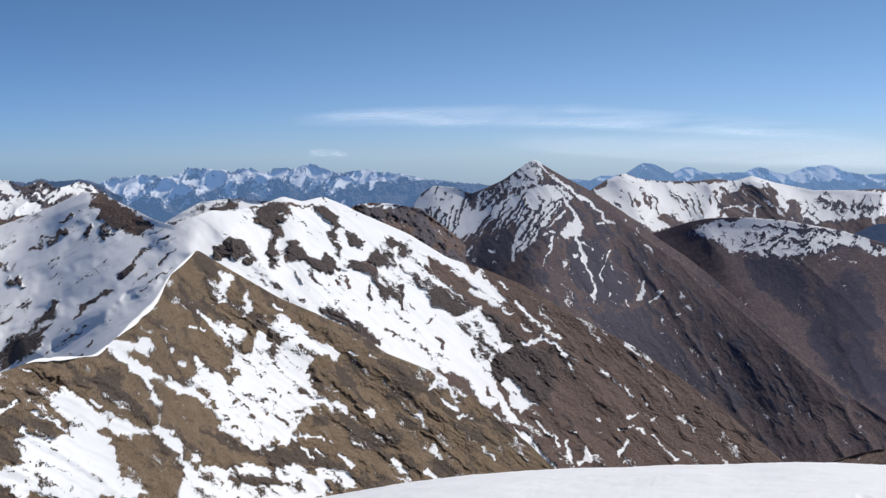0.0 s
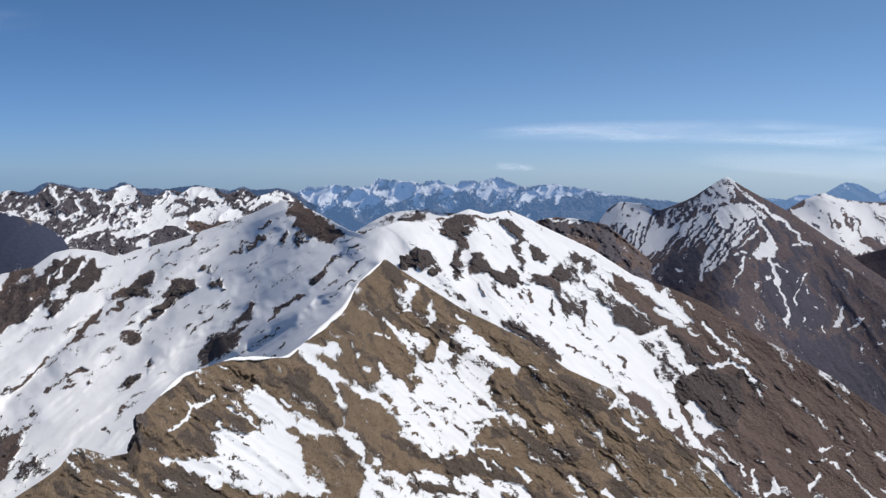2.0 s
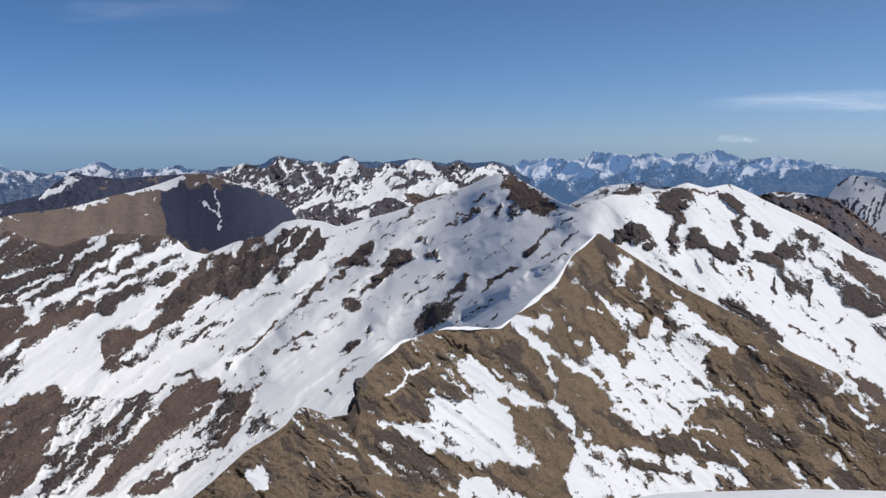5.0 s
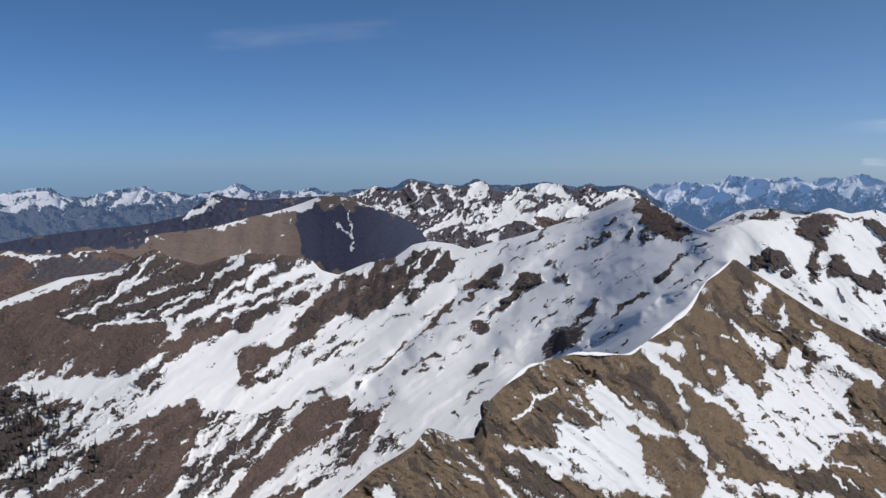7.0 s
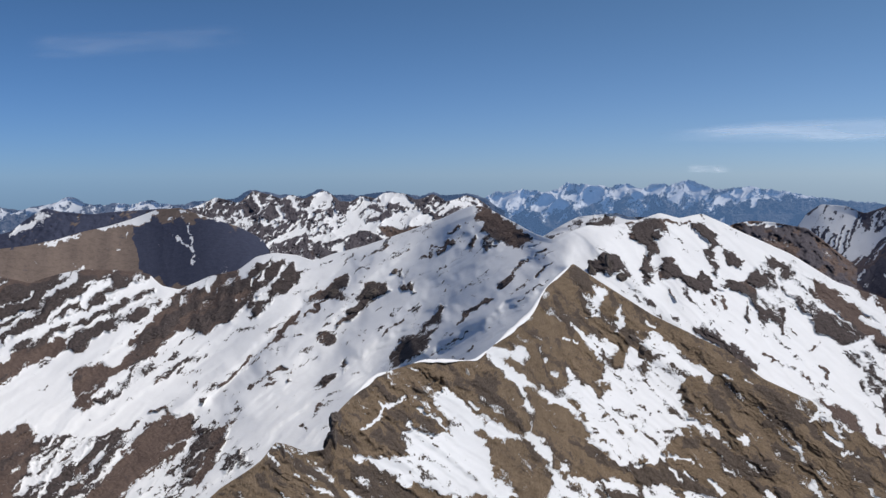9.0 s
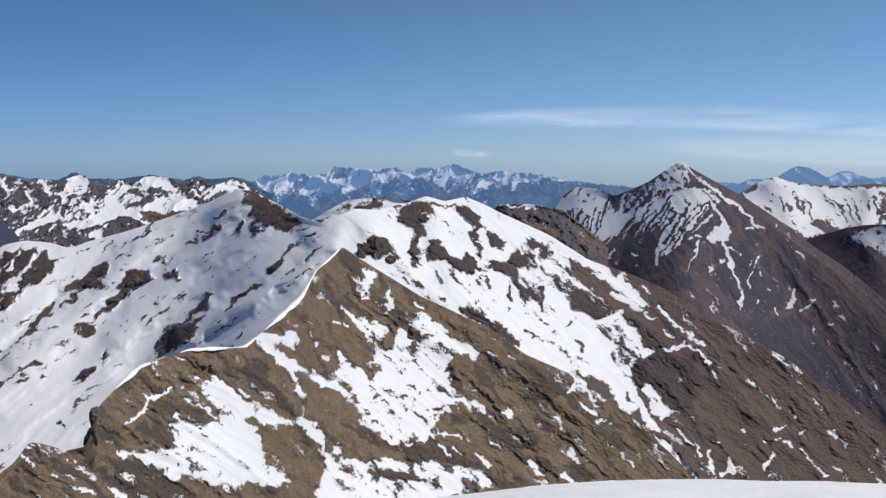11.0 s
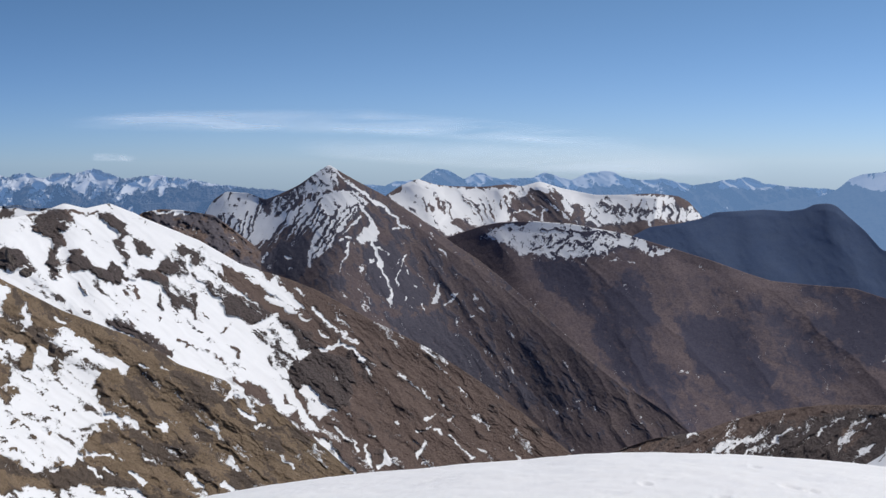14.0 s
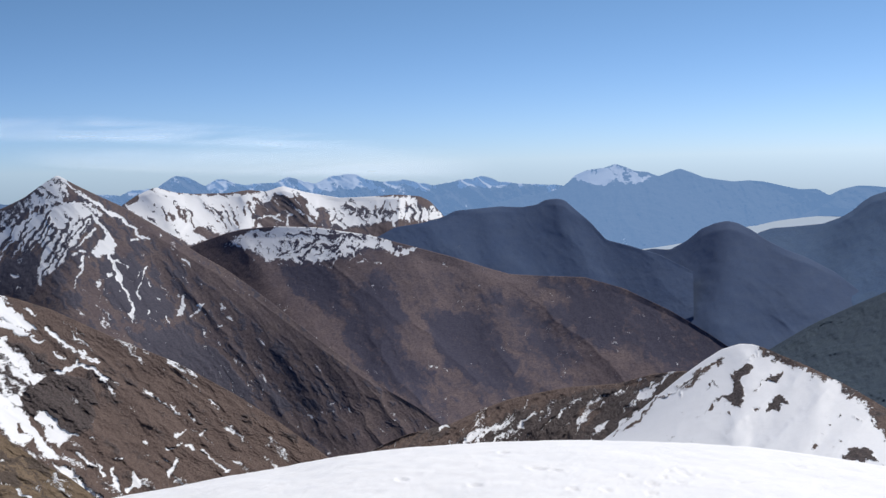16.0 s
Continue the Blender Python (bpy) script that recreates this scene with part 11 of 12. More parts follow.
BROWN_LOW_RIDGE_FOOT = [(20.71, 771, -246.0), (29.25, 832, -274.7), (42.04, 768, -222.8), (43.55, 748, -207.7)]
BROWN_LOW_RIDGE_CREST = [(20.76, 800, -234.3), (21.76, 820, -232.7), (23.42, 850, -231.5), (26.07, 900, -236.0), (27.73, 930, -231.5), (29.38, 950, -227.1), (31.02, 970, -226.0), (32.65, 980, -223.3), (35.53, 980, -219.3), (37.43, 960, -205.2), (39.00, 950, -199.9), (40.54, 900, -191.4), (43.55, 800, -186.5)]
BROWN_LOW_RIDGE = (BROWN_LOW_RIDGE_FOOT, BROWN_LOW_RIDGE_CREST)
F_BROWN_LOW_RIDGE = []
cover(F_BROWN_LOW_RIDGE, "snow", -0.616, 0.00, 0.28, (26.07, -14.69), (29.38, -13.44), (32.65, -12.84), (35.59, -12.62), (34.57, -12.90), (31.34, -13.33), (28.71, -14.00))
cover(F_BROWN_LOW_RIDGE, "rock", -0.8, 0.00, 0.28, (26.07, -14.69), (29.38, -13.44), (32.65, -12.84), (35.59, -12.62), (34.57, -12.90), (31.34, -13.33), (28.71, -14.00))
cover(F_BROWN_LOW_RIDGE, "snow", -0.528, 0.00, 0.33, (26.70, -15.46), (29.36, -14.26), (32.63, -13.34), (35.85, -12.86), (39.00, -12.04), (38.98, -13.27), (34.20, -15.82), (29.31, -16.13))
cover(F_BROWN_LOW_RIDGE, "rock", 0.6, 0.00, 0.33, (26.70, -15.46), (29.36, -14.26), (32.63, -13.34), (35.85, -12.86), (39.00, -12.04), (38.98, -13.27), (34.20, -15.82), (29.31, -16.13))
cover(F_BROWN_LOW_RIDGE, "snow", 0.855, 0.04, 0.13, (27.52, -15.60), (28.86, -14.63))
cover(F_BROWN_LOW_RIDGE, "snow", 0.855, 0.04, 0.13, (29.16, -15.50), (31.16, -14.02))
cover(F_BROWN_LOW_RIDGE, "snow", 0.855, 0.04, 0.13, (30.30, -15.64), (32.12, -14.43), (33.54, -13.34))
cover(F_BROWN_LOW_RIDGE, "snow", 0.855, 0.04, 0.13, (32.53, -15.65), (34.75, -13.71))
cover(F_BROWN_LOW_RIDGE, "snow", 0.855, 0.04, 0.13, (35.67, -14.14), (37.37, -12.62))
cover(F_BROWN_LOW_RIDGE, "snow", 0.855, 0.04, 0.13, (31.28, -15.71), (32.67, -14.75))
cover(F_BROWN_LOW_RIDGE, "snow", 0.855, 0.04, 0.13, (28.50, -15.71), (29.50, -15.10))
cover(F_BROWN_LOW_RIDGE, "snow", 0.855, 0.04, 0.13, (36.40, -14.50), (37.89, -13.30))
cover(F_BROWN_LOW_RIDGE, "snow", 0.855, 0.04, 0.13, (33.25, -14.81), (34.07, -14.18))
cover(F_BROWN_LOW_RIDGE, "snow", 0.855, 0.04, 0.13, (36.79, -13.31), (38.21, -12.36))
cover(F_BROWN_LOW_RIDGE, "snow", 0.855, 0.04, 0.13, (26.70, -15.64), (27.69, -15.32))
cover(F_BROWN_LOW_RIDGE, "snow", 0.855, 0.04, 0.13, (33.88, -15.58), (35.02, -14.73))
cover(F_BROWN_LOW_RIDGE, "snow", 0.135, 0.00, 0.28, (25.70, -15.68), (28.67, -15.50), (30.30, -15.70), (26.03, -15.91))

# ---------------------------------------------------------------- the mountains
near_mat = mountain_material("near_turf", 1.3, (0.165, 0.122, 0.083), (0.225, 0.168, 0.118), (0.115, 0.09, 0.073), (0.062, 0.05, 0.045), bump_height=1.0, blotch=0.6)
ridge_mat = mountain_material("ridge_turf", 2.4, (0.11, 0.081, 0.073), (0.146, 0.108, 0.095), (0.098, 0.08, 0.078), (0.05, 0.043, 0.045), bump_height=0.9, blotch=0.35)
# middle distance: a bluish tint in the colours stands in for haze
middle_mat = mountain_material("hazy_middle_turf", 7.0, (0.118, 0.086, 0.078), (0.155, 0.113, 0.098), (0.098, 0.088, 0.101), (0.062, 0.058, 0.072), bump_height=0.15)
# navy rock tones paint woods, gully shade and haze in one colour
valley_mat = mountain_material("wood_and_shade_turf", 5.0, (0.11, 0.09, 0.106), (0.153, 0.12, 0.127), (0.062, 0.06, 0.09), (0.046, 0.047, 0.078), bump_height=0.2, blend=0.5, blotch=0.5)
# the navy rock tones paint woods together with shade and haze
brown_mat = mountain_material("turf_with_navy_shade", 12.0, (0.157, 0.124, 0.11), (0.182, 0.144, 0.127), (0.05, 0.058, 0.098), (0.042, 0.05, 0.085), bump_height=0.12, blotch=0.3)
# forest colours turned blue to paint in the haze before the hills
wood_mat = mountain_material("haze_blue_forest", 5.0, (0.048, 0.08, 0.16), (0.058, 0.09, 0.166), (0.05, 0.08, 0.157), (0.045, 0.074, 0.148), bump_height=0.05, blotch=0.15)
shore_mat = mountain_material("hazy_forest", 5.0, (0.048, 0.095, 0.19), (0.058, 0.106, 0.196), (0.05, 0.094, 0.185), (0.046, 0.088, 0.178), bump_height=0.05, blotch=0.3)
slope_mat = mountain_material("haze_tinted_forest", 4.0, (0.03, 0.05, 0.08), (0.038, 0.06, 0.086), (0.03, 0.048, 0.076), (0.026, 0.042, 0.07), bump_height=0.2, blotch=0.4)
# far range: its blue haze glows from the material itself
west_mat = mountain_material("western_haze_rock", 22.0, (0.07, 0.075, 0.09), (0.09, 0.09, 0.1), (0.12, 0.12, 0.135), (0.05, 0.053, 0.068), (0.15, 0.26, 0.5), 0.38, bump_height=0.2)
# haze of the middle distance tinted into these colours too
plateau_mat = mountain_material("hazy_plateau_turf", 5.0, (0.116, 0.093, 0.104), (0.152, 0.12, 0.12), (0.085, 0.082, 0.107), (0.06, 0.06, 0.084), bump_height=0.15, blotch=0.5)
# farthest ranges, again with haze added as a glow of their own
far_mat = mountain_material("distant_haze_rock", 26.0, (0.07, 0.075, 0.09), (0.09, 0.09, 0.1), (0.13, 0.13, 0.14), (0.06, 0.065, 0.08), (0.17, 0.32, 0.62), 0.48)
lake_mat = mountain_material("distant_haze_forest", 40.0, (0.05, 0.055, 0.055), (0.06, 0.06, 0.06), (0.08, 0.08, 0.09), (0.06, 0.06, 0.07), (0.2, 0.36, 0.66), 0.68, bump_height=0.2)

tagged(mountain("mountain", NEAR_FACE, near_mat, F_NEAR_FACE, step=0.056, relief=1.8, size=2.2, snow=-0.85, grain=0.42, seed=3, flow=(-38, -38, 0), long=3.5, wander=0.12, snow_rough=0.62, runnel=0.35, stones=0.7, flecks=0.3, detail=1.7, rock=-0.2, speck=0.15, drift=0.9),
       "brown grassy ridge flank streaked with melting snow", "mountain", "mountains")
tagged(mountain("mountain", RIDGE_MOUNTAIN, ridge_mat, F_RIDGE_MOUNTAIN, step=0.06, relief=4.0, size=2.6, snow=0.85, grain=0.42, seed=5, flow=(33, -42, -14), long=6, wander=0.12, snow_rough=0.6, runnel=0.15, stones=0.65, flecks=0.4, rock=-0.6, detail=1.1, fine=0.4, speck=0.13, drift=1.5, comb=0.36),
       "snow-covered mountain ridge with dark rock bands and brown slopes", "mountain", "mountains")
tagged(mountain("mountain", BACK_SHOULDER, ridge_mat, F_BACK_SHOULDER, relief=14, size=1.5, snow=0.5, grain=0.5, seed=7, flow=(20, 20, 0), stones=0.5),
       "low snowy shoulder behind the ridge", "mountain", "mountains")
tagged(mountain("mountain", VALLEY_HILL, middle_mat, F_VALLEY_HILL, relief=12, size=1.8, snow=-0.9, grain=0.5, seed=8, flow=(40, 40, 0), detail=0.5, rock=-0.8),
       "low brown hill with dark woods and thin snow edges", "mountain", "mountains")
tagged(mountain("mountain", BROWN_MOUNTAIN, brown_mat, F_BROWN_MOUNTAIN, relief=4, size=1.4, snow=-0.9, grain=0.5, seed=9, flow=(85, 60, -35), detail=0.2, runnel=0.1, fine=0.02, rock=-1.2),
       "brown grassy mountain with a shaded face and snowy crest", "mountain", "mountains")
tagged(mountain("mountain", SNOW_WEDGE_RIDGE, brown_mat, F_SNOW_WEDGE_RIDGE, relief=12, size=1.2, snow=-0.9, rock=0.9, grain=0.4, seed=10, flow=(30, 30, 0)),
       "dark ridge with a wedge of snow", "mountain", "mountains")
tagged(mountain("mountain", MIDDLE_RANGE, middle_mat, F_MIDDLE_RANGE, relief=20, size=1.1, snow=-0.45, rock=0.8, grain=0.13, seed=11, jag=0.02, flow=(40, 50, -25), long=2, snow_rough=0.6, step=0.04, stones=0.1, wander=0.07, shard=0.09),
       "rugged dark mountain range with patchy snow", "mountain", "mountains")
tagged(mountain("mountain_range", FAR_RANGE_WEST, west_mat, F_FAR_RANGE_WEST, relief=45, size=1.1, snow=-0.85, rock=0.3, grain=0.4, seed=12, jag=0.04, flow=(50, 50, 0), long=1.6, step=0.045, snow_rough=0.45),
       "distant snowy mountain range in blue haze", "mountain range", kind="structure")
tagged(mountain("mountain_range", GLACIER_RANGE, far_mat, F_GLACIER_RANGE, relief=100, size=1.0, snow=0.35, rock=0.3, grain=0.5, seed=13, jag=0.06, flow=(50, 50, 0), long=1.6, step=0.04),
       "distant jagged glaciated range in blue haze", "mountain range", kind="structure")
tagged(mountain("mountain", LOW_RIDGE, middle_mat, F_LOW_RIDGE, relief=20, size=0.9, snow=-0.7, rock=0.2, grain=0.4, seed=14),
       "low dark ridge with a thin snow crest", "mountain", "mountains")
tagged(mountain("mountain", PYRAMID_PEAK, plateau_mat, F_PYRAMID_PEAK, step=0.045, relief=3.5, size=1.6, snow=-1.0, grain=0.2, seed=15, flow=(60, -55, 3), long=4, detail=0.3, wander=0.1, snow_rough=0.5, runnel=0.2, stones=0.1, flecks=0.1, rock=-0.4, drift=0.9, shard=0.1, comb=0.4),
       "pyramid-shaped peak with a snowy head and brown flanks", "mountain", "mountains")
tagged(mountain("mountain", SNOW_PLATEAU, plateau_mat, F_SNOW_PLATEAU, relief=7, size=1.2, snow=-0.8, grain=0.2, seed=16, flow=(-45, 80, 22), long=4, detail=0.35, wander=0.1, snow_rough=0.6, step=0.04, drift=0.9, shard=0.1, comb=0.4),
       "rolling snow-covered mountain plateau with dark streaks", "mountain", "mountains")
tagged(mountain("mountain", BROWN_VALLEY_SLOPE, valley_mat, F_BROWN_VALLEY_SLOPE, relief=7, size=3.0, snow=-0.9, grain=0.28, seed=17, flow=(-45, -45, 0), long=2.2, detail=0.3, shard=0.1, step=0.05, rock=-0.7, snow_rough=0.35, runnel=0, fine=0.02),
       "broad brown valley slope with wooded gullies and painted navy shade", "mountain", "mountains")
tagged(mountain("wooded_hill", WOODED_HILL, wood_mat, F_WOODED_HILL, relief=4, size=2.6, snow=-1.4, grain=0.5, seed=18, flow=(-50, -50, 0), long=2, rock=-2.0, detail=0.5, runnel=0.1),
       "dark wooded hill coloured blue for thin haze", "hill", "wooded hills")
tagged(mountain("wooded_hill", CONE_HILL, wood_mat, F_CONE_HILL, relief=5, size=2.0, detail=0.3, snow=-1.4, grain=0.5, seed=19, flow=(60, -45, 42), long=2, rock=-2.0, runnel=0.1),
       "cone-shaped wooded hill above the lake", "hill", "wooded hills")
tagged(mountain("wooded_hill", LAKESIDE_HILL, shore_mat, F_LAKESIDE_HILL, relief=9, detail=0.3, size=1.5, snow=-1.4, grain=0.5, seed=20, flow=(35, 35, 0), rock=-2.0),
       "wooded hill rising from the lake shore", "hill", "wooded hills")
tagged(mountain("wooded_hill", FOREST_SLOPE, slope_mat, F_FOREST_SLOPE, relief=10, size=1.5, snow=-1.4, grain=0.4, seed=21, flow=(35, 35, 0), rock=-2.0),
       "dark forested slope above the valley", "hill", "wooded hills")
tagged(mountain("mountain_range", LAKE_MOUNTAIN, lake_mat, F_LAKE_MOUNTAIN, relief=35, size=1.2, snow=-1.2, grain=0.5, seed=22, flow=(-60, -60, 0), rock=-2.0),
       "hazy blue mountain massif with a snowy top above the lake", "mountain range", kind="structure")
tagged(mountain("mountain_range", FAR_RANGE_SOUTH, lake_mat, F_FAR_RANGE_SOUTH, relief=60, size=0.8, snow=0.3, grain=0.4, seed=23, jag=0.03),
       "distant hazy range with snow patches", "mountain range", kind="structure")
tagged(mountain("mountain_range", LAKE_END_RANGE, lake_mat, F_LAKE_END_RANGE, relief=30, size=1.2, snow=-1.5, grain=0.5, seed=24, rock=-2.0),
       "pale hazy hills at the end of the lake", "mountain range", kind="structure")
tagged(mountain("mountain", SNOW_SPUR, ridge_mat, F_SNOW_SPUR, step=0.05, relief=1.5, size=2.0, snow=0.95, grain=0.5, seed=25, flow=(42, 42, 0), snow_rough=0.3, long=3, drift=0.4),
       "white snow spur with dark rocks near its top", "mountain", "mountains")
tagged(mountain("mountain", BROWN_LOW_RIDGE, ridge_mat, F_BROWN_LOW_RIDGE, relief=4, size=1.4, snow=-0.6, grain=0.5, seed=26, flow=(42, 42, 0), long=3.5),
       "low brown ridge with slanting snow streaks", "mountain", "mountains")

# ---------------------------------------------------------------- thin clouds
def cloud(label, bearings, angles, density, seed, streak=(1, 1, 1), lo=0.45, hi=0.75):
    m = Nodes("cirrus")
    m_coord = m.add("ShaderNodeTexCoord")
    mapping = m.add("ShaderNodeMapping")
    mapping.inputs["Scale"].default_value = streak
    mapping.inputs["Location"].default_value = (seed * 3.7, seed * 1.3, 0)
    tex = m.add("ShaderNodeTexNoise", Scale=1.0, Detail=5.0, Roughness=0.5, Distortion=0.8)
    m.link(m_coord.outputs["UV"], mapping.inputs["Vector"])
    m.link(mapping.outputs["Vector"], tex.inputs["Vector"])
    veil = m.math("MULTIPLY", m.span(tex.outputs["Fac"], lo, hi), m.field("veil"))
    veil = m.math("MULTIPLY", veil, density, clamp=True)
    front = m.add("ShaderNodeBsdfDiffuse", Color=(0.92, 0.92, 0.92, 1))
    through_light = m.add("ShaderNodeBsdfTranslucent", Color=(0.92, 0.92, 0.92, 1))
    glow = m.add("ShaderNodeAddShader")
    m.link(front.outputs[0], glow.inputs[0])
    m.link(through_light.outputs[0], glow.inputs[1])
    clear = m.add("ShaderNodeBsdfTransparent")
    both = m.add("ShaderNodeMixShader")
    m.link(veil, both.inputs[0])
    m.link(clear.outputs[0], both.inputs[1])
    m.link(glow.outputs[0], both.inputs[2])
    m.link(both.outputs[0], m.out.inputs["Surface"])
    rows, cols = 30, 120
    V, U = np.meshgrid(np.linspace(0, 1, rows), np.linspace(0, 1, cols), indexing="ij")
    A = bearings[0] + (bearings[1] - bearings[0]) * U
    low = np.interp(A, *np.array(angles[0]).T)
    high = np.interp(A, *np.array(angles[1]).T)
    P = low + (high - low) * V
    R = 4960 - 420 * V
    xyz = np.stack([R * np.sin(np.radians(A)), R * np.cos(np.radians(A)), R * np.tan(np.radians(P))], -1)
    edge = np.clip(V / 0.25, 0, 1) * np.clip((1 - V) / 0.35, 0, 1) * np.clip(U / 0.12, 0, 1) * np.clip((1 - U) / 0.3, 0, 1)
    mesh = grid_mesh("cloud", xyz, m.mat, {"veil": edge * edge * (3 - 2 * edge)})
    uv = mesh.uv_layers.new(name="UVMap")
    index = np.empty(len(mesh.loops), np.int32)
    mesh.loops.foreach_get("vertex_index", index)
    flat = np.stack([A, P], -1).reshape(-1, 2)[index]
    uv.data.foreach_set("uv", flat.reshape(-1).astype(np.float32))
    return tagged(new("cloud", mesh), label, "cloud", "thin clouds", "structure")


cloud("long thin veil of white cirrus cloud", (-9.5, 24.0), ([(-9, 1.75), (7, 1.5), (15, 0.95), (24, 0.4)], [(-9, 2.5), (-4, 2.95), (7, 3.1), (16, 2.3), (24, 1.4)]), 0.27, 1, (0.14, 1.4, 1), 0.3, 0.75)
cloud("pale low veil of cirrus near the skyline", (2.5, 30.0), ([(2, 0.4), (13, -0.5), (30, -1.4)], [(2, 1.5), (13, 1.3), (30, 0.9)]), 0.2, 4, (0.1, 0.8, 1), 0.1, 0.75)
cloud("small white puff of cloud", (-7.7, -5.2), ([(-8, 0.1), (-5, 0.05)], [(-8, 0.62), (-5, 0.5)]), 0.2, 7, (0.9, 3.0, 1), 0.3, 0.7)
cloud("faint wisp of high cloud", (-43.5, -31.5), ([(-44, 5.9), (-31, 6.9)], [(-44, 7.3), (-31, 8.6)]), 0.09, 9, (0.2, 1.4, 1), 0.3, 0.75)

# ---------------------------------------------------------------- rocks, trees and snow lip
def part(name, bm, material, parent, label=""):
    mesh = bpy.data.meshes.new(name)
    bm.to_mesh(mesh)
    bm.free()
    mesh.materials.append(material)
    ob = new(name, mesh)
    ob.parent = parent
    return tagged(ob, label)


def stone_material(name, pale, dark, scale):
    m = Nodes(name)
    a, b = m.noise(scale, 6, 0.65), m.noise(scale * 6, 4, 0.6)
    colour = m.mix(m.span(a, 0.35, 0.65), dark, pale)
    colour = m.mix(m.span(b, 0.5, 0.7, 0, 0.5), colour, tuple(c * 0.5 for c in dark))
    bsdf = m.add("ShaderNodeBsdfPrincipled", Roughness=0.9)
    bump = m.add("ShaderNodeBump", Strength=0.8, Distance=0.3 / scale)
    m.link(m.math("ADD", a, m.math("MULTIPLY", b, 0.3)), bump.inputs["Height"])
    m.link(colour, bsdf.inputs["Base Color"])
    m.link(bump.outputs["Normal"], bsdf.inputs["Normal"])
    m.link(bsdf.outputs[0], m.out.inputs["Surface"])
    return m.mat


dark_stone = stone_material("dark_rock", (0.13, 0.105, 0.09), (0.075, 0.062, 0.058), 0.35)
pale_stone = stone_material("pale_rock", (0.62, 0.6, 0.56), (0.42, 0.4, 0.38), 0.8)


def crag(place, width, height, seed, material, label, category="rock", lean=0.0):
    """A broken rock with flat faces, sunk into the slope."""
    bm = bmesh.new()
    bmesh.ops.create_icosphere(bm, subdivisions=4, radius=1.0)
    rng = random.Random(seed)
    cuts = [(Vector((rng.uniform(-1, 1), rng.uniform(-1, 1), rng.uniform(-0.4, 1))).normalized(), rng.uniform(0.45, 0.85)) for _ in range(14)]
    for vert in bm.verts:
        q = vert.co.copy()
        for n, d in cuts:
            over = q.dot(n) - d
            if over > 0:
                q -= n * over * 0.9
        q *= 1 + 0.16 * noise.fractal(q * 2.2 + Vector((seed, 0, 0)), 0.6, 2.1, 4)
        vert.co = Vector((q.x * width / 2 + lean * q.z * height, q.y * width / 2, q.z * height))
    mesh = bpy.data.meshes.new("rock")
    bm.to_mesh(mesh)
    bm.free()
    mesh.materials.append(material)
    ob = new("rock", mesh)
    ob.location = place - Vector((0, 0, height * 0.25))
    ob.rotation_euler = (0, 0, rng.uniform(-0.4, 0.4))
    return tagged(ob, label, category, "rocks on the ridge")


crag(spot(NEAR_FACE, -19.83, -11.05), 3.2, 1.9, 3, pale_stone, "pale boulder on the brown crest", "boulder")
crag(spot(RIDGE_MOUNTAIN, -11.75, -5.1), 11, 15, 5, dark_stone, "tall dark rock tooth standing in the snow", lean=-0.12)
crag(spot(RIDGE_MOUNTAIN, -12.75, -5.3), 12, 9, 6, dark_stone, "dark rock outcrop standing in the snow", lean=-0.2)
crag(spot(RIDGE_MOUNTAIN, -11.2, -5.65), 14, 7, 7, dark_stone, "low dark rock outcrop standing in the snow", lean=0.3)
crag(spot(NEAR_FACE, -9.95, -9.65), 9, 4.5, 8, dark_stone, "dark rock block above the snow tongue")
crag(spot(NEAR_FACE, -10.6, -9.0), 8, 4, 9, dark_stone, "dark rock block above the snow tongue")
crag(spot(NEAR_FACE, -30.5, -15.1), 4.5, 2.6, 10, dark_stone, "dark rock on the grassy knoll")
crag(spot(NEAR_FACE, -27.4, -13.6), 7, 5, 11, dark_stone, "dark rock step on the ridge crest")
crag(spot(NEAR_FACE, -27.6, -14.5), 6, 5, 12, dark_stone, "dark rock step on the ridge crest")
crag(spot(RIDGE_MOUNTAIN, -27.35, -6.6), 22, 8, 13, dark_stone, "dark rock island in the snow basin")
crag(spot(RIDGE_MOUNTAIN, -25.2, -6.6), 24, 8, 14, dark_stone, "dark rock island in the snow basin", lean=0.4)
crag(spot(RIDGE_MOUNTAIN, -26.3, -7.6), 18, 5, 15, dark_stone, "dark rock island in the snow basin", lean=0.5)
crag(spot(RIDGE_MOUNTAIN, -23.9, -5.4), 12, 4, 16, dark_stone, "small dark rock in the snow basin")
needle = Nodes("larch_needles")
nb = needle.add("ShaderNodeBsdfPrincipled", Roughness=0.8)
needle.link(needle.mix(needle.span(needle.noise(1.5, 3), 0.35, 0.65), (0.035, 0.034, 0.032), (0.065, 0.056, 0.052)), nb.inputs["Base Color"])
needle.link(nb.outputs[0], needle.out.inputs["Surface"])
bark = stone_material("larch_bark", (0.1, 0.08, 0.065), (0.05, 0.04, 0.035), 3.0)


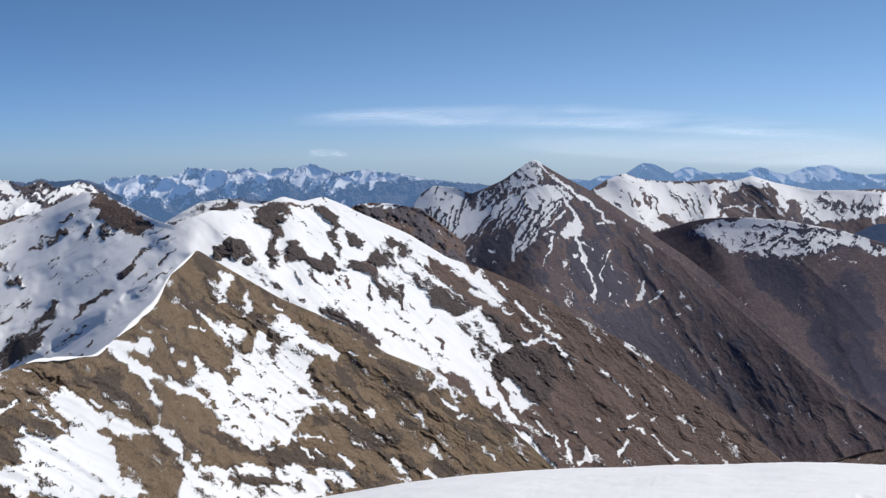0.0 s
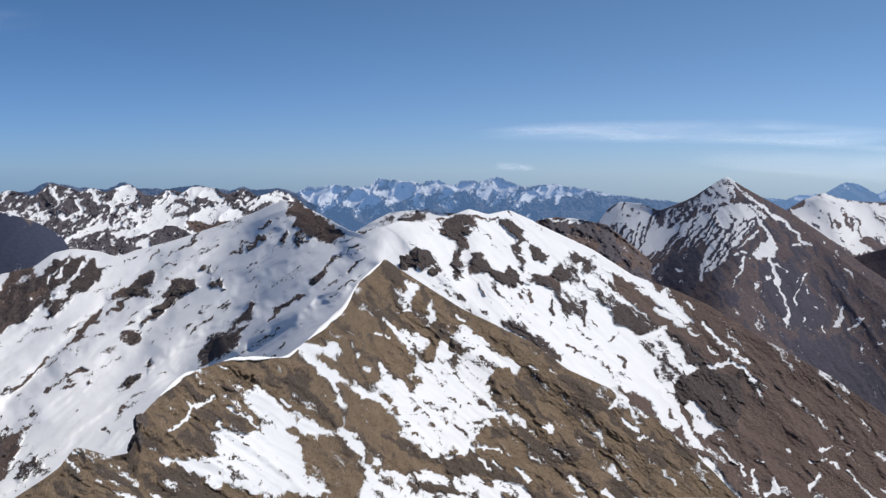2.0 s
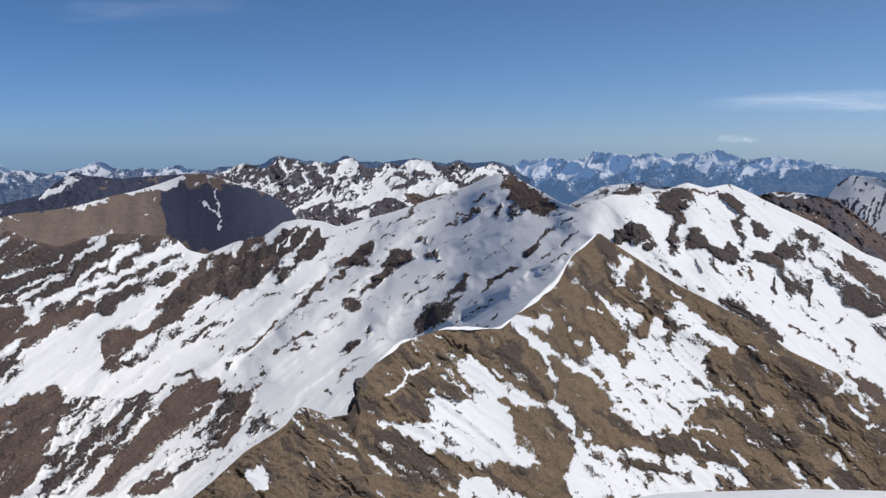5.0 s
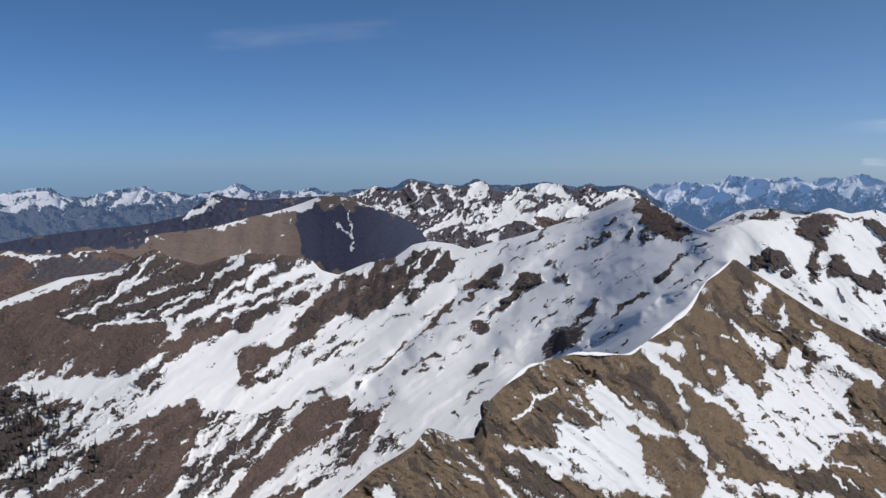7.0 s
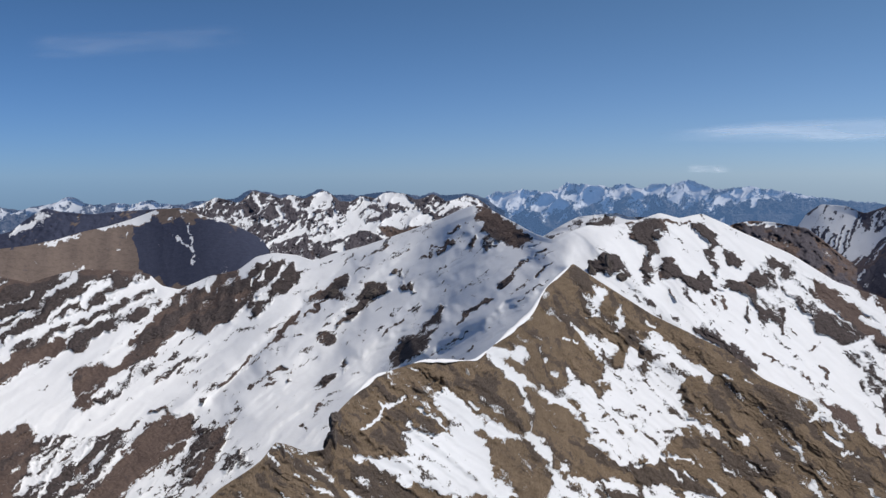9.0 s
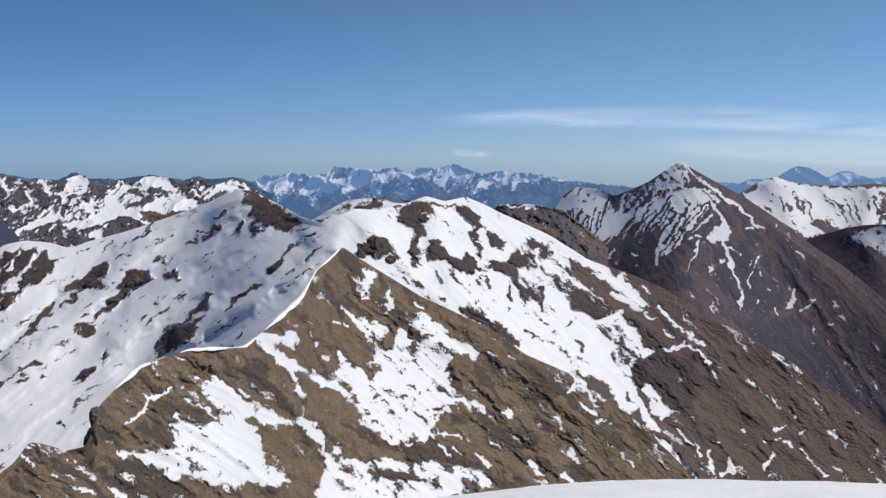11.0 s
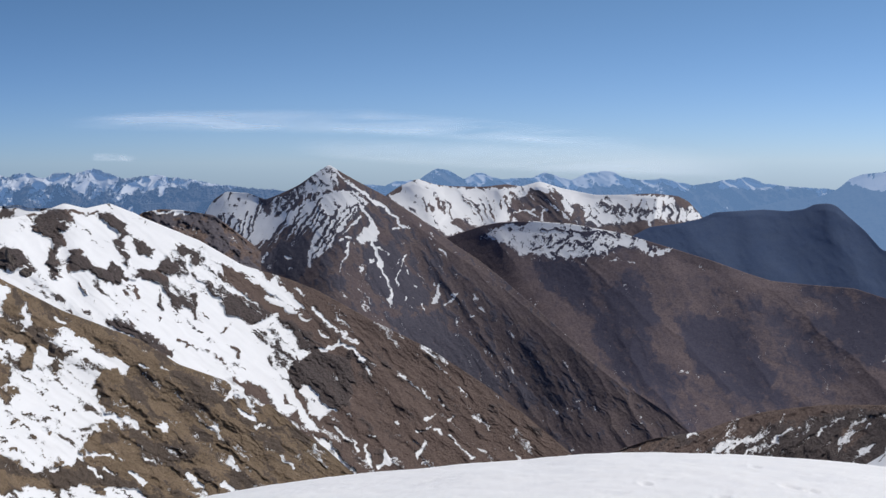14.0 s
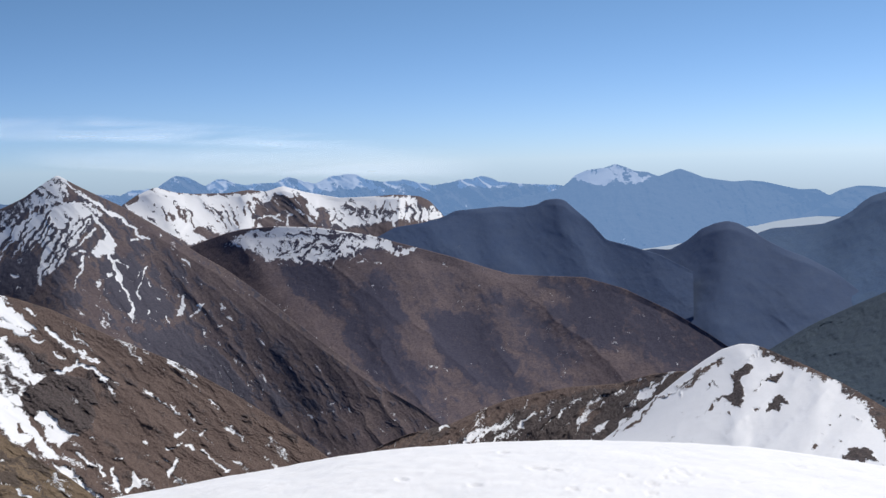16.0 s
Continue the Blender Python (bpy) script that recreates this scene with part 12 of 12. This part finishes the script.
def larch(height, seed):
    rng = random.Random(seed)
    tree = new("conifer")
    bm = bmesh.new()
    bmesh.ops.create_cone(bm, cap_ends=True, segments=7, radius1=height * 0.028, radius2=height * 0.004, depth=height)
    bmesh.ops.translate(bm, verts=bm.verts, vec=(0, 0, height * 0.47))
    part("trunk", bm, bark, tree)
    bm = bmesh.new()
    for k in range(13):
        z = height * (0.16 + 0.82 * k / 13)
        reach = height * 0.21 * (1 - k / 13.5) ** 0.8
        for j in range(7):
            if rng.random() < 0.12:
                continue
            turn = rng.uniform(0, 6.283)
            out = reach * rng.uniform(0.7, 1.15)
            side = out * 0.3
            c, s = math.cos(turn), math.sin(turn)
            pts = [(0, 0, z + out * 0.1), (out * 0.55, side, z - out * 0.05), (out, 0, z - out * 0.4), (out * 0.55, -side, z - out * 0.05), (out * 0.5, 0, z + out * 0.16)]
            vs = [bm.verts.new((x * c - y * s, x * s + y * c, h)) for x, y, h in pts]
            for f in ((0, 1, 4), (1, 2, 4), (2, 3, 4), (3, 0, 4)):
                bm.faces.new([vs[i] for i in f])
    part("crown", bm, needle.mat, tree)
    return tagged(tree, "dark bare conifer on the lower slope", "tree", "conifer stand")


STAND = [(-57, -12.0), (-53.6, -11.95), (-51.2, -12.2), (-50.6, -13.2), (-51.2, -15.0), (-52.4, -16.6), (-57, -16.9)]
FRINGE = [(-51.4, -12.4), (-50.2, -14.3), (-48.5, -15.3), (-49.1, -16.4), (-52.0, -17.0), (-53, -16)]
models = [larch(9.5, 1), larch(7.8, 2), larch(11.0, 3)]
rng = random.Random(12)
planted = 0
for outline, count in ((STAND, 250), (FRINGE, 40)):
    placed = 0
    while placed < count:
        b, q = rng.uniform(-57, -48.4), rng.uniform(-17, -11.9)
        if patch_distance(np.array([b]), np.array([q]), outline)[0] > 0:
            continue
        at = spot(RIDGE_MOUNTAIN, b, q) - Vector((0, 0, 0.25))
        model = models[planted % 3]
        if planted < 3:
            model.matrix_basis = pose(*at, 0, 0, rng.uniform(0, 360))
        else:
            copy_thing(model, pose(*at, 0, 0, rng.uniform(0, 360)))
        placed, planted = placed + 1, planted + 1

def snow_lip(first, last, width, height, label):
    """A rounded lip of wind-packed snow along the crest of the brown ridge."""
    bearings, p, xyz = SURFACES[id(NEAR_FACE)]
    c0, c1 = np.searchsorted(bearings, [first, last])
    line = xyz[-1, c0:c1]
    line = np.stack([smooth(line[:, i], 3) for i in range(3)], -1)
    tangent = np.gradient(line, axis=0)
    tangent[:, 2] = 0
    tangent /= np.linalg.norm(tangent, axis=1)[:, None]
    side = np.stack([tangent[:, 1], -tangent[:, 0], tangent[:, 0] * 0], -1)
    n = len(line)
    size = (0.55 + 0.45 * fractal(np.arange(n) * 0.06, np.zeros(n), 4, 4)) * np.sin(np.linspace(0.05, 3.09, n)) ** 0.4
    rows = []
    for k in range(9):
        t = math.pi * k / 8
        rows.append(line + side * (math.cos(t) * width * 0.5 * size)[:, None] + np.array([0, 0, 1.0]) * ((math.sin(t) - 0.45) * height * size)[:, None])
    return tagged(new("snow_cornice", grid_mesh("snow_cornice", np.stack(rows), snow_mat.mat)), label, "snow cornice", "snow lips on the crest")


snow_lip(-22.9, -18.6, 3.6, 1.5, "white snow lip along the brown crest")
snow_lip(-18.3, -13.9, 3.8, 1.6, "thin bright snow cornice along the rising crest")
snow_lip(-26.4, -24.4, 2.2, 1.0, "small snow lip on the crest")
